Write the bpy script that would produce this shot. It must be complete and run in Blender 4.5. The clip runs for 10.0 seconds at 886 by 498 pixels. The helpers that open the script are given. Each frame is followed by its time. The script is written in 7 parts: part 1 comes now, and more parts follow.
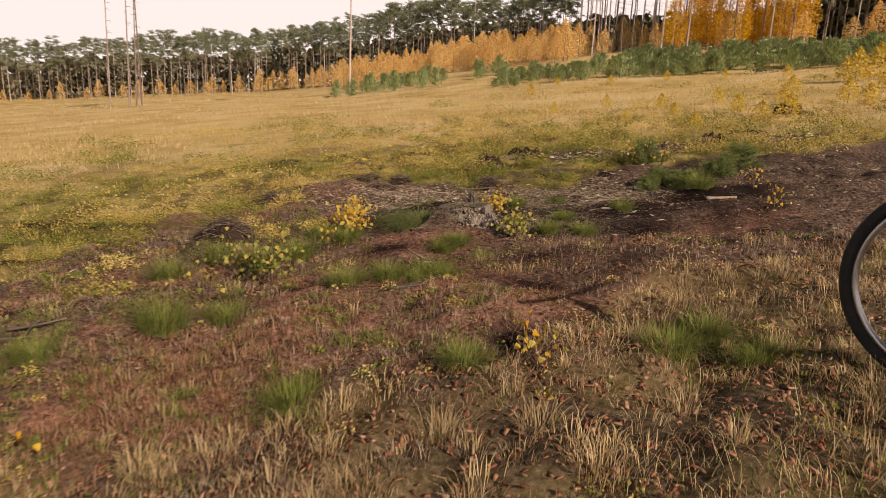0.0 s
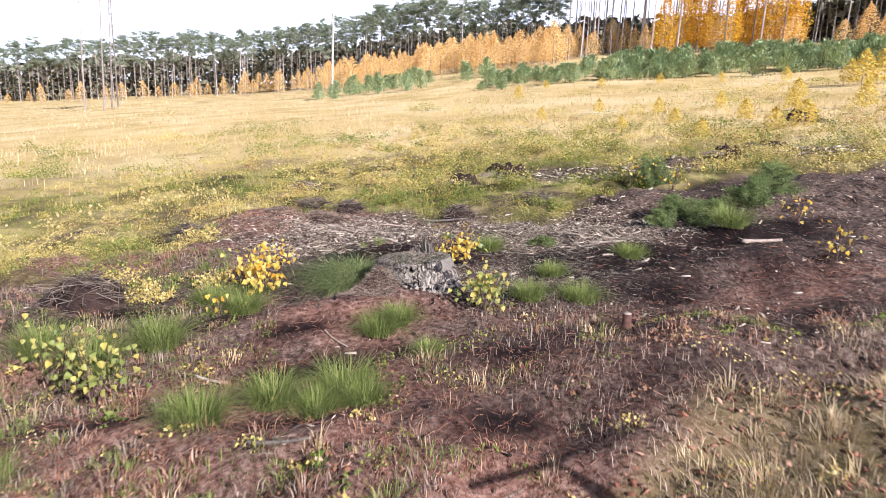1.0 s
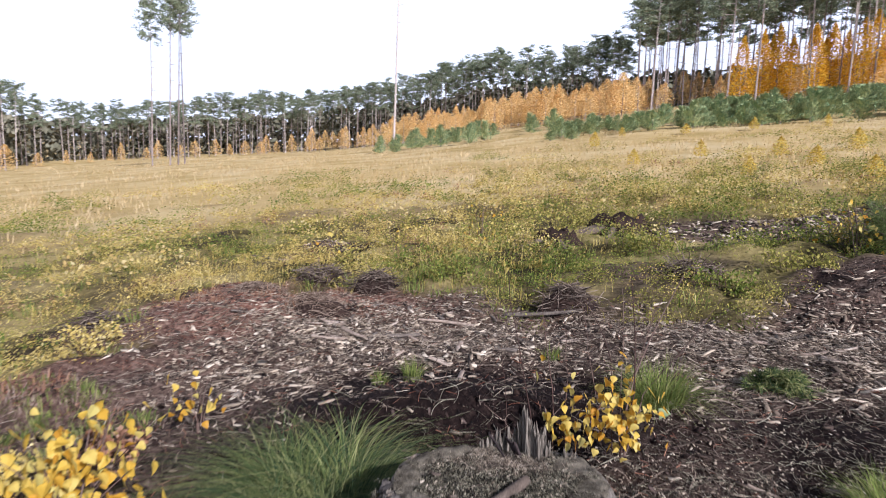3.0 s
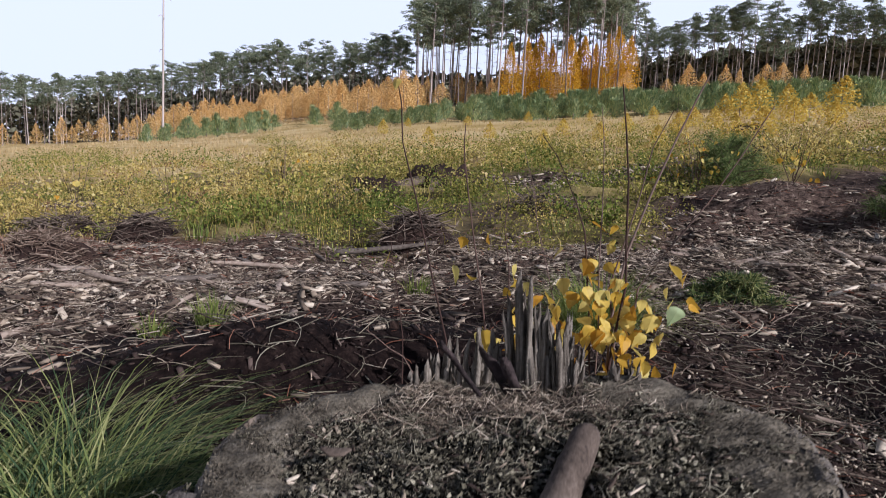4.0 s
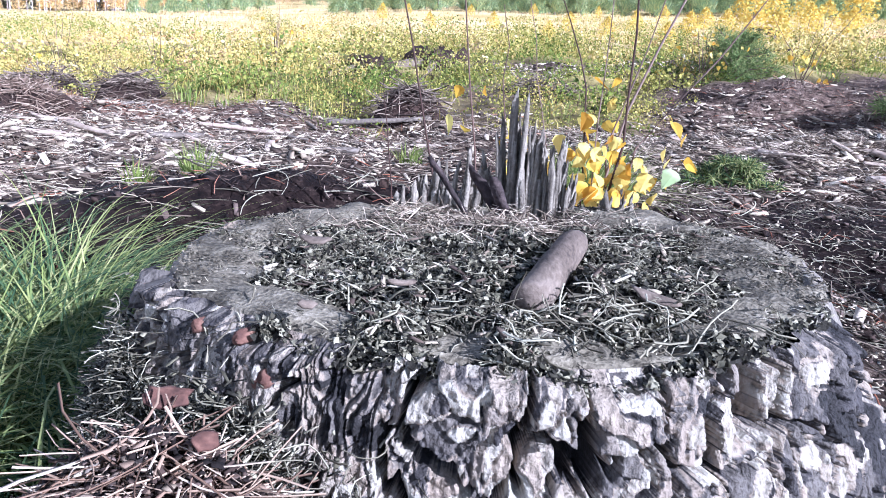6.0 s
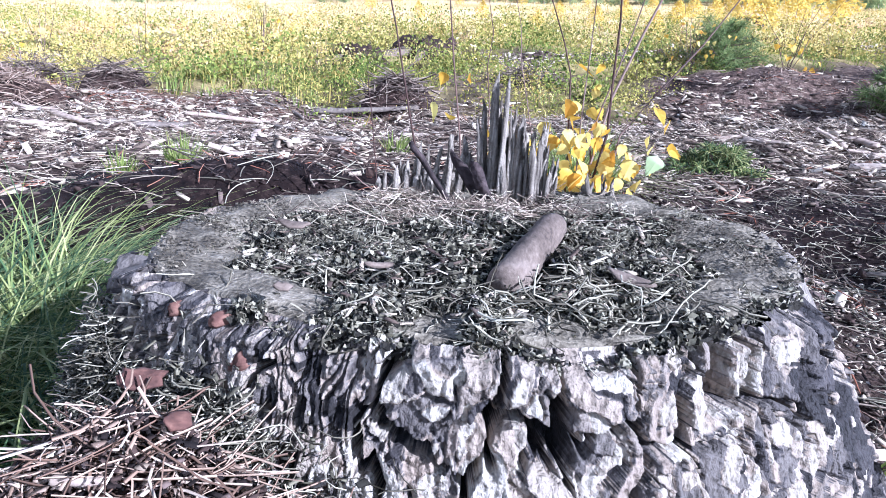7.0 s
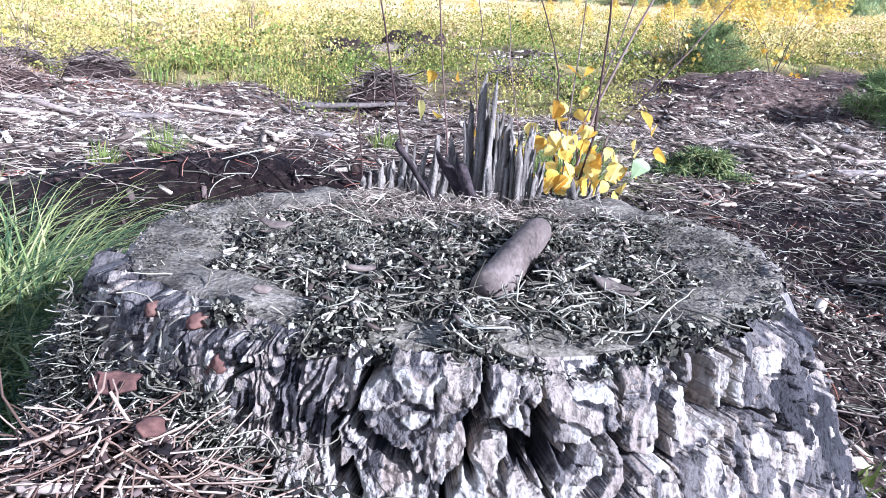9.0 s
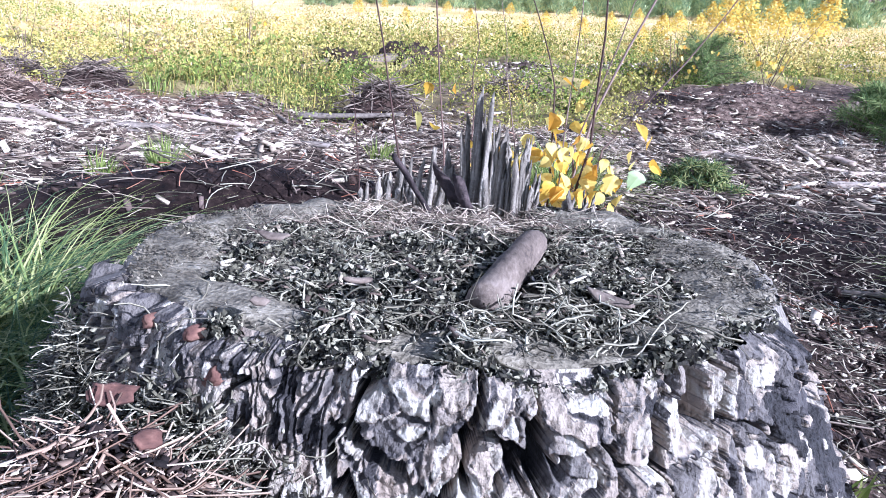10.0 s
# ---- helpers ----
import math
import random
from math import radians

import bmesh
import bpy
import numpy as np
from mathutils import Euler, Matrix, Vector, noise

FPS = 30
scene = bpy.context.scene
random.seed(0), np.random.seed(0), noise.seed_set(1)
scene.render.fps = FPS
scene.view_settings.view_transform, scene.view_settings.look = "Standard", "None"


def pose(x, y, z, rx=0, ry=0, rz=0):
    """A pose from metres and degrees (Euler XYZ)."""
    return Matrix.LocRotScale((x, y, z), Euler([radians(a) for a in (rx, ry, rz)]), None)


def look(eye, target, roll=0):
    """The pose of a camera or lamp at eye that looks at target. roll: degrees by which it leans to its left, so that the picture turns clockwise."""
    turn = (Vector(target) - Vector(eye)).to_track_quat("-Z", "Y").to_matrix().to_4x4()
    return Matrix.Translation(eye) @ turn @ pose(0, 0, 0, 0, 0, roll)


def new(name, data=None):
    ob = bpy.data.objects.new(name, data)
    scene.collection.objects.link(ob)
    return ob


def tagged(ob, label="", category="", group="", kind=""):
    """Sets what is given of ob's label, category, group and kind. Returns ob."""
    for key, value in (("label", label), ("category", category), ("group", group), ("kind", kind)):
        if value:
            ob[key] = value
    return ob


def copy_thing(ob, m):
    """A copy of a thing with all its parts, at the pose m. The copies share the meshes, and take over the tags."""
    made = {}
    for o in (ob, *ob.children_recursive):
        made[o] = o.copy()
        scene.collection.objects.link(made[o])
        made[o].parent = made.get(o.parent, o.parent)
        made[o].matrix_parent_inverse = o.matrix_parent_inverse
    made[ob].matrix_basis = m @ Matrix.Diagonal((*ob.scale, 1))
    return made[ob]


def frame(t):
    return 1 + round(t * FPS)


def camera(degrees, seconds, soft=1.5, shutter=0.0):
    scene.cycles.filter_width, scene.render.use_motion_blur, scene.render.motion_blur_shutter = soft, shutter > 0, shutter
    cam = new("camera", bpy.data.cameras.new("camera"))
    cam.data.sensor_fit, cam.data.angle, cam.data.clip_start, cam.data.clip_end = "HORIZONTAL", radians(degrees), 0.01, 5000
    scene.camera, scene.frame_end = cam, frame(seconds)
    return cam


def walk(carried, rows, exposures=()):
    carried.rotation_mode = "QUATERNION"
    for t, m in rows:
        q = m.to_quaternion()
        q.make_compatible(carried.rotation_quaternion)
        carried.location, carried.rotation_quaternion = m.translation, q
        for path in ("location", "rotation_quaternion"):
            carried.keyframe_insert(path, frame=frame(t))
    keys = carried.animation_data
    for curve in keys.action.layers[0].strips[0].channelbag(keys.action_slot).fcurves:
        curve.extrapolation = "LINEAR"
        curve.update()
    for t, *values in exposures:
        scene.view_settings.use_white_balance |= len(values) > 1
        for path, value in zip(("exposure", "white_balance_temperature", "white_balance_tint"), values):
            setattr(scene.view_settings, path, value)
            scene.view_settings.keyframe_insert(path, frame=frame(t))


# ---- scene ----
cam = camera(67.1, 10.0, soft=0.9, shutter=0.18)
PATH = [
    (0, (1.598, -4.817, 1.058), (0.946, -2.981, 0.604), 2.0),
    (0.5, (1.431, -4.071, 1.101), (0.891, -2.213, 0.596), 2.4),
    (1, (1.337, -3.334, 1.1), (0.714, -1.487, 0.654), 2.1),
    (1.5, (1.284, -2.688, 1.055), (0.489, -0.907, 0.614), 5.5),
    (2, (1.122, -2.148, 0.979), (0.247, -0.399, 0.556), 2.6),
    (2.2, (1.028, -1.932, 0.871), (0.052, -0.237, 0.456), 2.7),
    (3.3, (0.224, -0.785, 0.765), (-0.392, 1.103, 0.526), 1.5),
    (3.5, (0.15, -0.628, 0.652), (-0.292, 1.31, 0.423), 1.8),
    (4, (0.047, -0.419, 0.421), (-0.151, 1.552, 0.151), 2.5),
    (4.5, (0.036, -0.4, 0.379), (-0.219, 1.552, 0.024), 3.8),
    (5, (0.038, -0.407, 0.364), (-0.202, 1.525, -0.093), 4.9),
    (5.5, (0.045, -0.409, 0.358), (-0.15, 1.513, -0.157), 5.4),
    (6, (0.053, -0.411, 0.354), (-0.093, 1.501, -0.213), 6.0),
    (6.2, (0.058, -0.416, 0.353), (-0.079, 1.494, -0.223), 5.9),
    (7.5, (0.061, -0.409, 0.351), (-0.04, 1.499, -0.242), 6.3),
    (8, (0.062, -0.407, 0.352), (-0.025, 1.509, -0.212), 6.7),
    (8.5, (0.062, -0.408, 0.354), (-0.012, 1.508, -0.217), 7.3),
    (9, (0.061, -0.408, 0.354), (-0.01, 1.499, -0.243), 7.4),
    (9.5, (0.063, -0.409, 0.355), (0.001, 1.505, -0.223), 7.6),
    (10, (0.061, -0.41, 0.356), (-0.004, 1.507, -0.212), 7.6),
]
# seconds, stops, kelvin, tint: the picture brightens and cools on the way
EXPOSURES = [(0, 0.0, 8100, 24), (0.25, 0.2, 7800, 22), (0.5, 0.65, 6800, 20), (0.8, 1.0, 5900, 19), (1.5, 1.2, 5100, 21), (2.2, 1.05, 5000, 21), (3.3, 0.3, 5600, 20), (4.0, 0.02, 5550, 20), (4.5, 0.65, 5300, 20), (4.8, 0.95, 5150, 21), (5.5, 1.55, 4800, 21), (7.5, 1.72, 4700, 21), (10, 1.72, 4700, 21)]
walk(cam, [(t, look(eye, target, roll)) for t, eye, target, roll in PATH], EXPOSURES)
# ---- end of the camera ----

# ---- light ----
SUN_AZ, SUN_EL = 124.0, 30.0
world = bpy.data.worlds.new("sky")
scene.world = world
world.use_nodes = True
wn = world.node_tree.nodes
wl = world.node_tree.links
sky = wn.new("ShaderNodeTexSky")
sky.sky_type = "NISHITA"
sky.sun_disc = False
sky.sun_elevation, sky.sun_rotation = radians(SUN_EL), radians(SUN_AZ)
sky.air_density, sky.dust_density, sky.ozone_density = 1.0, 1.5, 1.0
# thin bright haze, thickest above the horizon
haze_at = wn.new("ShaderNodeSeparateXYZ")
wl.new(wn.new("ShaderNodeTexCoord").outputs["Generated"], haze_at.inputs[0])
haze_fade = wn.new("ShaderNodeMapRange")
haze_fade.inputs["From Min"].default_value, haze_fade.inputs["From Max"].default_value = 0.24, 0.48
haze_fade.inputs["To Min"].default_value, haze_fade.inputs["To Max"].default_value = 0.96, 0.0
wl.new(haze_at.outputs["Z"], haze_fade.inputs["Value"])
haze = wn.new("ShaderNodeMix")
haze.data_type = "RGBA"
haze.inputs[7].default_value = (25.0, 26.2, 28.0, 1)
wl.new(haze_fade.outputs[0], haze.inputs[0])
wl.new(sky.outputs[0], haze.inputs[6])
wl.new(haze.outputs[2], wn["Background"].inputs[0])
wn["Background"].inputs[1].default_value = 0.036
sun = new("sun", bpy.data.lights.new("sun", "SUN"))
sun.data.energy, sun.data.angle, sun.data.color = 5.0, radians(0.6), (1.0, 0.95, 0.88)
to_sun = Vector((math.sin(radians(SUN_AZ)) * math.cos(radians(SUN_EL)), math.cos(radians(SUN_AZ)) * math.cos(radians(SUN_EL)), math.sin(radians(SUN_EL))))
sun.matrix_world = look(to_sun * 50, (0, 0, 0))

# ---- materials ----


def material(name, colors, scale=6.0, fine=60.0, rough=0.9, bump=0.3, vary=0.0, per="island", translucent=0.0, detail=6.0, stretch=(1, 1, 1), local=False, gloss=0.2, bump_size=0.01):
    """Two scales of noise through a ramp of colours; vary: how far pieces differ from one another."""
    m = bpy.data.materials.new(name)
    m.use_nodes = True
    n, l = m.node_tree.nodes, m.node_tree.links
    bsdf = n["Principled BSDF"]
    if local:
        where = n.new("ShaderNodeTexCoord").outputs["Object"]
    else:
        where = n.new("ShaderNodeNewGeometry").outputs["Position"]
    mapping = n.new("ShaderNodeMapping")
    mapping.inputs["Scale"].default_value = stretch
    l.new(where, mapping.inputs["Vector"])
    big = n.new("ShaderNodeTexNoise")
    big.inputs["Scale"].default_value, big.inputs["Detail"].default_value = scale, detail
    small = n.new("ShaderNodeTexNoise")
    small.inputs["Scale"].default_value, small.inputs["Detail"].default_value = fine, 5.0
    for tex in (big, small):
        l.new(mapping.outputs[0], tex.inputs["Vector"])
    mix = n.new("ShaderNodeMath")
    mix.operation = "MULTIPLY_ADD"
    l.new(small.outputs["Fac"], mix.inputs[0])
    mix.inputs[1].default_value = 0.45
    half = n.new("ShaderNodeMath")
    half.operation = "MULTIPLY"
    l.new(big.outputs["Fac"], half.inputs[0])
    half.inputs[1].default_value = 0.55
    l.new(half.outputs[0], mix.inputs[2])
    fac = mix.outputs[0]
    if vary:
        if per == "island":
            rnd = n.new("ShaderNodeNewGeometry").outputs["Random Per Island"]
        else:
            rnd = n.new("ShaderNodeObjectInfo").outputs["Random"]
        blend = n.new("ShaderNodeMix")
        blend.inputs[0].default_value = vary
        l.new(fac, blend.inputs[2])
        l.new(rnd, blend.inputs[3])
        fac = blend.outputs[0]
    ramp = n.new("ShaderNodeValToRGB")
    lo, hi = (0.0, 1.0) if vary > 0.6 else (0.32, 0.68)
    while len(ramp.color_ramp.elements) < len(colors):
        ramp.color_ramp.elements.new(0.5)
    for k, c in enumerate(colors):
        ramp.color_ramp.elements[k].position = lo + (hi - lo) * k / max(1, len(colors) - 1)
        ramp.color_ramp.elements[k].color = (*c, 1)
    l.new(fac, ramp.inputs[0])
    l.new(ramp.outputs[0], bsdf.inputs["Base Color"])
    bsdf.inputs["Roughness"].default_value = rough
    bsdf.inputs["Specular IOR Level"].default_value = gloss
    if bump:
        b = n.new("ShaderNodeBump")
        b.inputs["Strength"].default_value, b.inputs["Distance"].default_value = bump, bump_size
        l.new(mix.outputs[0], b.inputs["Height"])
        l.new(b.outputs[0], bsdf.inputs["Normal"])
    if translucent:
        tr = n.new("ShaderNodeBsdfTranslucent")
        l.new(ramp.outputs[0], tr.inputs["Color"])
        ms = n.new("ShaderNodeMixShader")
        ms.inputs[0].default_value = translucent
        l.new(bsdf.outputs[0], ms.inputs[1])
        l.new(tr.outputs[0], ms.inputs[2])
        l.new(ms.outputs[0], n["Material Output"].inputs["Surface"])
    return m


M_DRY = material("dry_grass", [(0.20, 0.125, 0.06), (0.40, 0.29, 0.15), (0.58, 0.47, 0.30)], vary=0.8, bump=0, translucent=0.25)
M_FARGRASS = material("tall_pale_grass", [(0.47, 0.33, 0.13), (0.58, 0.43, 0.21), (0.66, 0.52, 0.31)], vary=0.25, scale=0.12, bump=0, translucent=0.3)
M_GREEN = material("green_grass", [(0.07, 0.105, 0.02), (0.13, 0.17, 0.035), (0.22, 0.25, 0.06), (0.38, 0.35, 0.14)], vary=0.8, bump=0, translucent=0.3)
M_TUFT = material("long_grass", [(0.03, 0.06, 0.03), (0.08, 0.125, 0.045), (0.22, 0.25, 0.07), (0.50, 0.47, 0.21)], vary=0.9, bump=0, translucent=0.3)
M_SHRUB = material("low_shrub_leaves", [(0.16, 0.14, 0.03), (0.32, 0.25, 0.06), (0.48, 0.37, 0.11), (0.58, 0.48, 0.21)], vary=0.30, scale=0.8, detail=3.0, bump=0, translucent=0.35)
M_BILBERRY = material("green_shrub_leaves", [(0.045, 0.07, 0.012), (0.11, 0.15, 0.025), (0.22, 0.24, 0.045), (0.36, 0.32, 0.08)], vary=0.2, scale=1.7, bump=0, translucent=0.3)
M_OLIVE = material("olive_shrub_leaves", [(0.06, 0.07, 0.014), (0.17, 0.17, 0.034), (0.37, 0.32, 0.07), (0.53, 0.43, 0.14)], vary=0.2, scale=1.7, bump=0, translucent=0.3)
M_GOLDSHRUB = material("golden_shrub_leaves", [(0.24, 0.17, 0.04), (0.47, 0.345, 0.085), (0.60, 0.47, 0.15), (0.66, 0.56, 0.28)], vary=0.2, scale=1.7, bump=0, translucent=0.3)
M_RUST = material("rusty_dead_leaves", [(0.08, 0.032, 0.018), (0.24, 0.11, 0.058), (0.38, 0.22, 0.13), (0.50, 0.36, 0.25)], vary=0.7, bump=0, translucent=0.2)
M_BUSH = material("golden_bush_leaf", [(0.40, 0.25, 0.03), (0.60, 0.42, 0.06), (0.68, 0.52, 0.12), (0.48, 0.44, 0.14)], vary=0.75, per="island", bump=0.1, translucent=0.4, rough=0.6)
M_YELLOW = material("yellow_birch_leaf", [(0.38, 0.24, 0.07), (0.55, 0.40, 0.14), (0.62, 0.49, 0.22), (0.52, 0.46, 0.23)], vary=0.75, per="island", bump=0.1, translucent=0.4, rough=0.6)
M_LEAF = material("birch_leaf", [(0.42, 0.16, 0.02), (0.60, 0.33, 0.03), (0.66, 0.44, 0.06), (0.68, 0.50, 0.11), (0.62, 0.50, 0.14), (0.48, 0.44, 0.12)], vary=0.75, per="object", bump=0.3, translucent=0.4, rough=0.5, fine=180, bump_size=0.002)
M_GREENLEAF = material("green_yellow_leaf", [(0.10, 0.15, 0.035), (0.26, 0.28, 0.07), (0.44, 0.38, 0.10), (0.55, 0.41, 0.08)], vary=0.75, per="object", bump=0.3, translucent=0.4, rough=0.5, fine=180, bump_size=0.002)
M_TANNEEDLE = material("tan_needles", [(0.03, 0.018, 0.012), (0.15, 0.09, 0.058), (0.38, 0.27, 0.185), (0.62, 0.52, 0.40)], vary=0.85, bump=0, rough=0.7)
M_PALELEAF = material("pale_leaf", [(0.26, 0.34, 0.15), (0.40, 0.47, 0.24)], bump=0.2, translucent=0.3, rough=0.5)
M_SOILDARK = material("dark_soil", [(0.010, 0.006, 0.005), (0.030, 0.017, 0.012), (0.06, 0.035, 0.024)], scale=9, fine=90, bump=0.9, bump_size=0.02)
M_CHIP = material("weathered_wood_chips", [(0.025, 0.017, 0.013), (0.07, 0.048, 0.036), (0.19, 0.145, 0.10), (0.43, 0.345, 0.245), (0.72, 0.62, 0.48)], vary=0.85, bump=0.2)
M_TWIG = material("twigs", [(0.028, 0.019, 0.014), (0.11, 0.08, 0.058), (0.32, 0.25, 0.185)], vary=0.8, bump=0)
M_NEEDLE = material("dead_pine_needles", [(0.03, 0.025, 0.016), (0.105, 0.088, 0.058), (0.25, 0.22, 0.148), (0.50, 0.455, 0.33)], vary=0.85, bump=0, rough=0.7)
M_REDNEEDLE = material("reddish_needles", [(0.09, 0.03, 0.016), (0.27, 0.11, 0.062), (0.44, 0.26, 0.17)], vary=0.85, bump=0)
M_CRUMB = material("rotten_wood_crumbs", [(0.006, 0.005, 0.004), (0.026, 0.023, 0.016), (0.075, 0.066, 0.042), (0.18, 0.16, 0.105), (0.42, 0.38, 0.27)], vary=0.88, bump=0.4, fine=150)
M_ROT = material("dark_rotten_wood", [(0.005, 0.004, 0.003), (0.02, 0.017, 0.012), (0.07, 0.062, 0.045)], scale=60, fine=260, bump=1.0, bump_size=0.006)
M_CRUMBSOIL = material("peaty_crumbs", [(0.005, 0.0035, 0.003), (0.015, 0.009, 0.007), (0.045, 0.028, 0.021), (0.14, 0.10, 0.08)], vary=0.85, bump=0.3, fine=200)
M_BARKTRUNK = material("pine_trunk_bark", [(0.15, 0.12, 0.105), (0.31, 0.25, 0.215), (0.48, 0.41, 0.36)], scale=1.5, fine=9, vary=0.4, per="object", bump=0.4, stretch=(1, 1, 0.3))
# greyed and paled: the haze of distance is mixed into this colour
M_FARWOOD = material("distant_pines", [(0.10, 0.095, 0.06), (0.16, 0.155, 0.10), (0.24, 0.22, 0.15)], vary=0.6, scale=0.3, bump=0)
M_DEAD = material("grey_dead_stalks", [(0.055, 0.033, 0.022), (0.19, 0.13, 0.09), (0.42, 0.325, 0.24)], vary=0.8, bump=0)
M_PINE = material("pine_needles", [(0.12, 0.145, 0.09), (0.20, 0.235, 0.145), (0.31, 0.34, 0.21)], vary=0.6, scale=0.6, bump=0, translucent=0.3)
M_YOUNGPINE = material("young_pine_needles", [(0.20, 0.29, 0.14), (0.34, 0.42, 0.20), (0.50, 0.52, 0.25)], vary=0.6, scale=0.5, bump=0, translucent=0.1)
M_ORANGE = material("orange_leaves", [(0.60, 0.35, 0.10), (0.76, 0.51, 0.19), (0.84, 0.64, 0.32)], vary=0.5, scale=0.25, bump=0, translucent=0.35)
M_GOLD = material("golden_leaves", [(0.50, 0.24, 0.01), (0.66, 0.36, 0.015), (0.72, 0.46, 0.04)], vary=0.6, scale=0.3, bump=0, translucent=0.35)
M_SEEDLING = material("seedling_pine_needles", [(0.08, 0.12, 0.035), (0.15, 0.20, 0.06), (0.26, 0.30, 0.10)], vary=0.6, scale=12, bump=0, translucent=0.15)
M_STEM = material("red_brown_stems", [(0.05, 0.028, 0.021), (0.11, 0.067, 0.05), (0.19, 0.13, 0.10)], vary=0.5, per="object", bump=0.2)
M_GREYSTICK = material("grey_stick", [(0.05, 0.038, 0.03), (0.13, 0.105, 0.082), (0.23, 0.19, 0.155)], scale=14, fine=120, bump=0.5, stretch=(1, 1, 1), bump_size=0.003)
M_WORN = material("worn_grey_branch", [(0.025, 0.018, 0.013), (0.085, 0.063, 0.047), (0.13, 0.098, 0.073), (0.19, 0.148, 0.115)], scale=55, fine=420, bump=0.7, stretch=(1, 0.35, 1), bump_size=0.002)
M_PALEWOOD = material("pale_stick", [(0.16, 0.113, 0.083), (0.31, 0.24, 0.18), (0.47, 0.39, 0.31)], scale=10, fine=80, bump=0.4)
M_RUBBER = material("tyre_rubber", [(0.012, 0.012, 0.013), (0.03, 0.03, 0.03)], scale=30, fine=200, rough=0.7, bump=0.2)
M_PAINT = material("dark_bike_paint", [(0.02, 0.02, 0.025), (0.035, 0.035, 0.04)], rough=0.3, bump=0, gloss=0.5)
M_RIM = material("dull_aluminium", [(0.45, 0.45, 0.46), (0.62, 0.62, 0.62)], scale=20, rough=0.35, bump=0.05)
for k in M_RIM.node_tree.nodes:
    if k.type == "BSDF_PRINCIPLED":
        k.inputs["Metallic"].default_value = 0.9


def ground_material():
    """Soil, pale wood litter, reddish needles and meadow floor, mixed by the masks of the terrain."""
    m = bpy.data.materials.new("clearing_floor")
    m.use_nodes = True
    n, l = m.node_tree.nodes, m.node_tree.links
    bsdf = n["Principled BSDF"]
    pos = n.new("ShaderNodeNewGeometry").outputs["Position"]

    def noise_of(scale, detail=8.0, rough=0.65):
        t = n.new("ShaderNodeTexNoise")
        t.inputs["Scale"].default_value, t.inputs["Detail"].default_value, t.inputs["Roughness"].default_value = scale, detail, rough
        l.new(pos, t.inputs["Vector"])
        return t.outputs["Fac"]

    def ramp_of(fac, stops):
        r = n.new("ShaderNodeValToRGB")
        while len(r.color_ramp.elements) < len(stops):
            r.color_ramp.elements.new(0.5)
        for e, (p, c) in zip(r.color_ramp.elements, stops):
            e.position, e.color = p, (*c, 1)
        l.new(fac, r.inputs[0])
        return r.outputs[0]

    def mixed(fac, a, b):
        x = n.new("ShaderNodeMix")
        x.data_type = "RGBA"
        l.new(fac, x.inputs[0])
        l.new(a, x.inputs[6])
        l.new(b, x.inputs[7])
        return x.outputs[2]

    def mask(name):
        a = n.new("ShaderNodeAttribute")
        a.attribute_name = name
        return a.outputs["Fac"]

    grain, patch = noise_of(38, 10, 0.75), noise_of(2.2, 5)
    soil = ramp_of(grain, [(0.34, (0.010, 0.007, 0.005)), (0.46, (0.068, 0.044, 0.032)), (0.56, (0.155, 0.106, 0.078)), (0.68, (0.31, 0.24, 0.18))])
    dark = ramp_of(grain, [(0.34, (0.003, 0.002, 0.002)), (0.52, (0.013, 0.0075, 0.006)), (0.68, (0.040, 0.026, 0.020))])
    red = ramp_of(grain, [(0.34, (0.034, 0.014, 0.010)), (0.47, (0.19, 0.088, 0.058)), (0.66, (0.44, 0.265, 0.19))])
    lawn = ramp_of(noise_of(0.35, 6), [(0.35, (0.38, 0.27, 0.09)), (0.5, (0.51, 0.37, 0.155)), (0.65, (0.58, 0.45, 0.235))])
    floor_near = ramp_of(noise_of(1.6, 6), [(0.40, (0.030, 0.024, 0.010)), (0.5, (0.13, 0.105, 0.035)), (0.60, (0.33, 0.26, 0.10))])
    lawn = mixed(mask("straw"), floor_near, lawn)
    moist = ramp_of(patch, [(0.34, (0.0, 0.0, 0.0)), (0.47, (1.0, 1.0, 1.0))])
    soil = mixed(moist, dark, soil)
    col = mixed(mask("red"), soil, red)
    col = mixed(mask("dark"), col, dark)
    col = mixed(mask("meadow"), col, lawn)
    l.new(col, bsdf.inputs["Base Color"])
    bsdf.inputs["Roughness"].default_value = 0.95
    bsdf.inputs["Specular IOR Level"].default_value = 0.1
    b = n.new("ShaderNodeBump")
    b.inputs["Strength"].default_value, b.inputs["Distance"].default_value = 0.8, 0.012
    l.new(grain, b.inputs["Height"])
    l.new(b.outputs[0], bsdf.inputs["Normal"])
    return m


M_GROUND = ground_material()

# ---- mesh helpers ----
rng = np.random.default_rng(7)


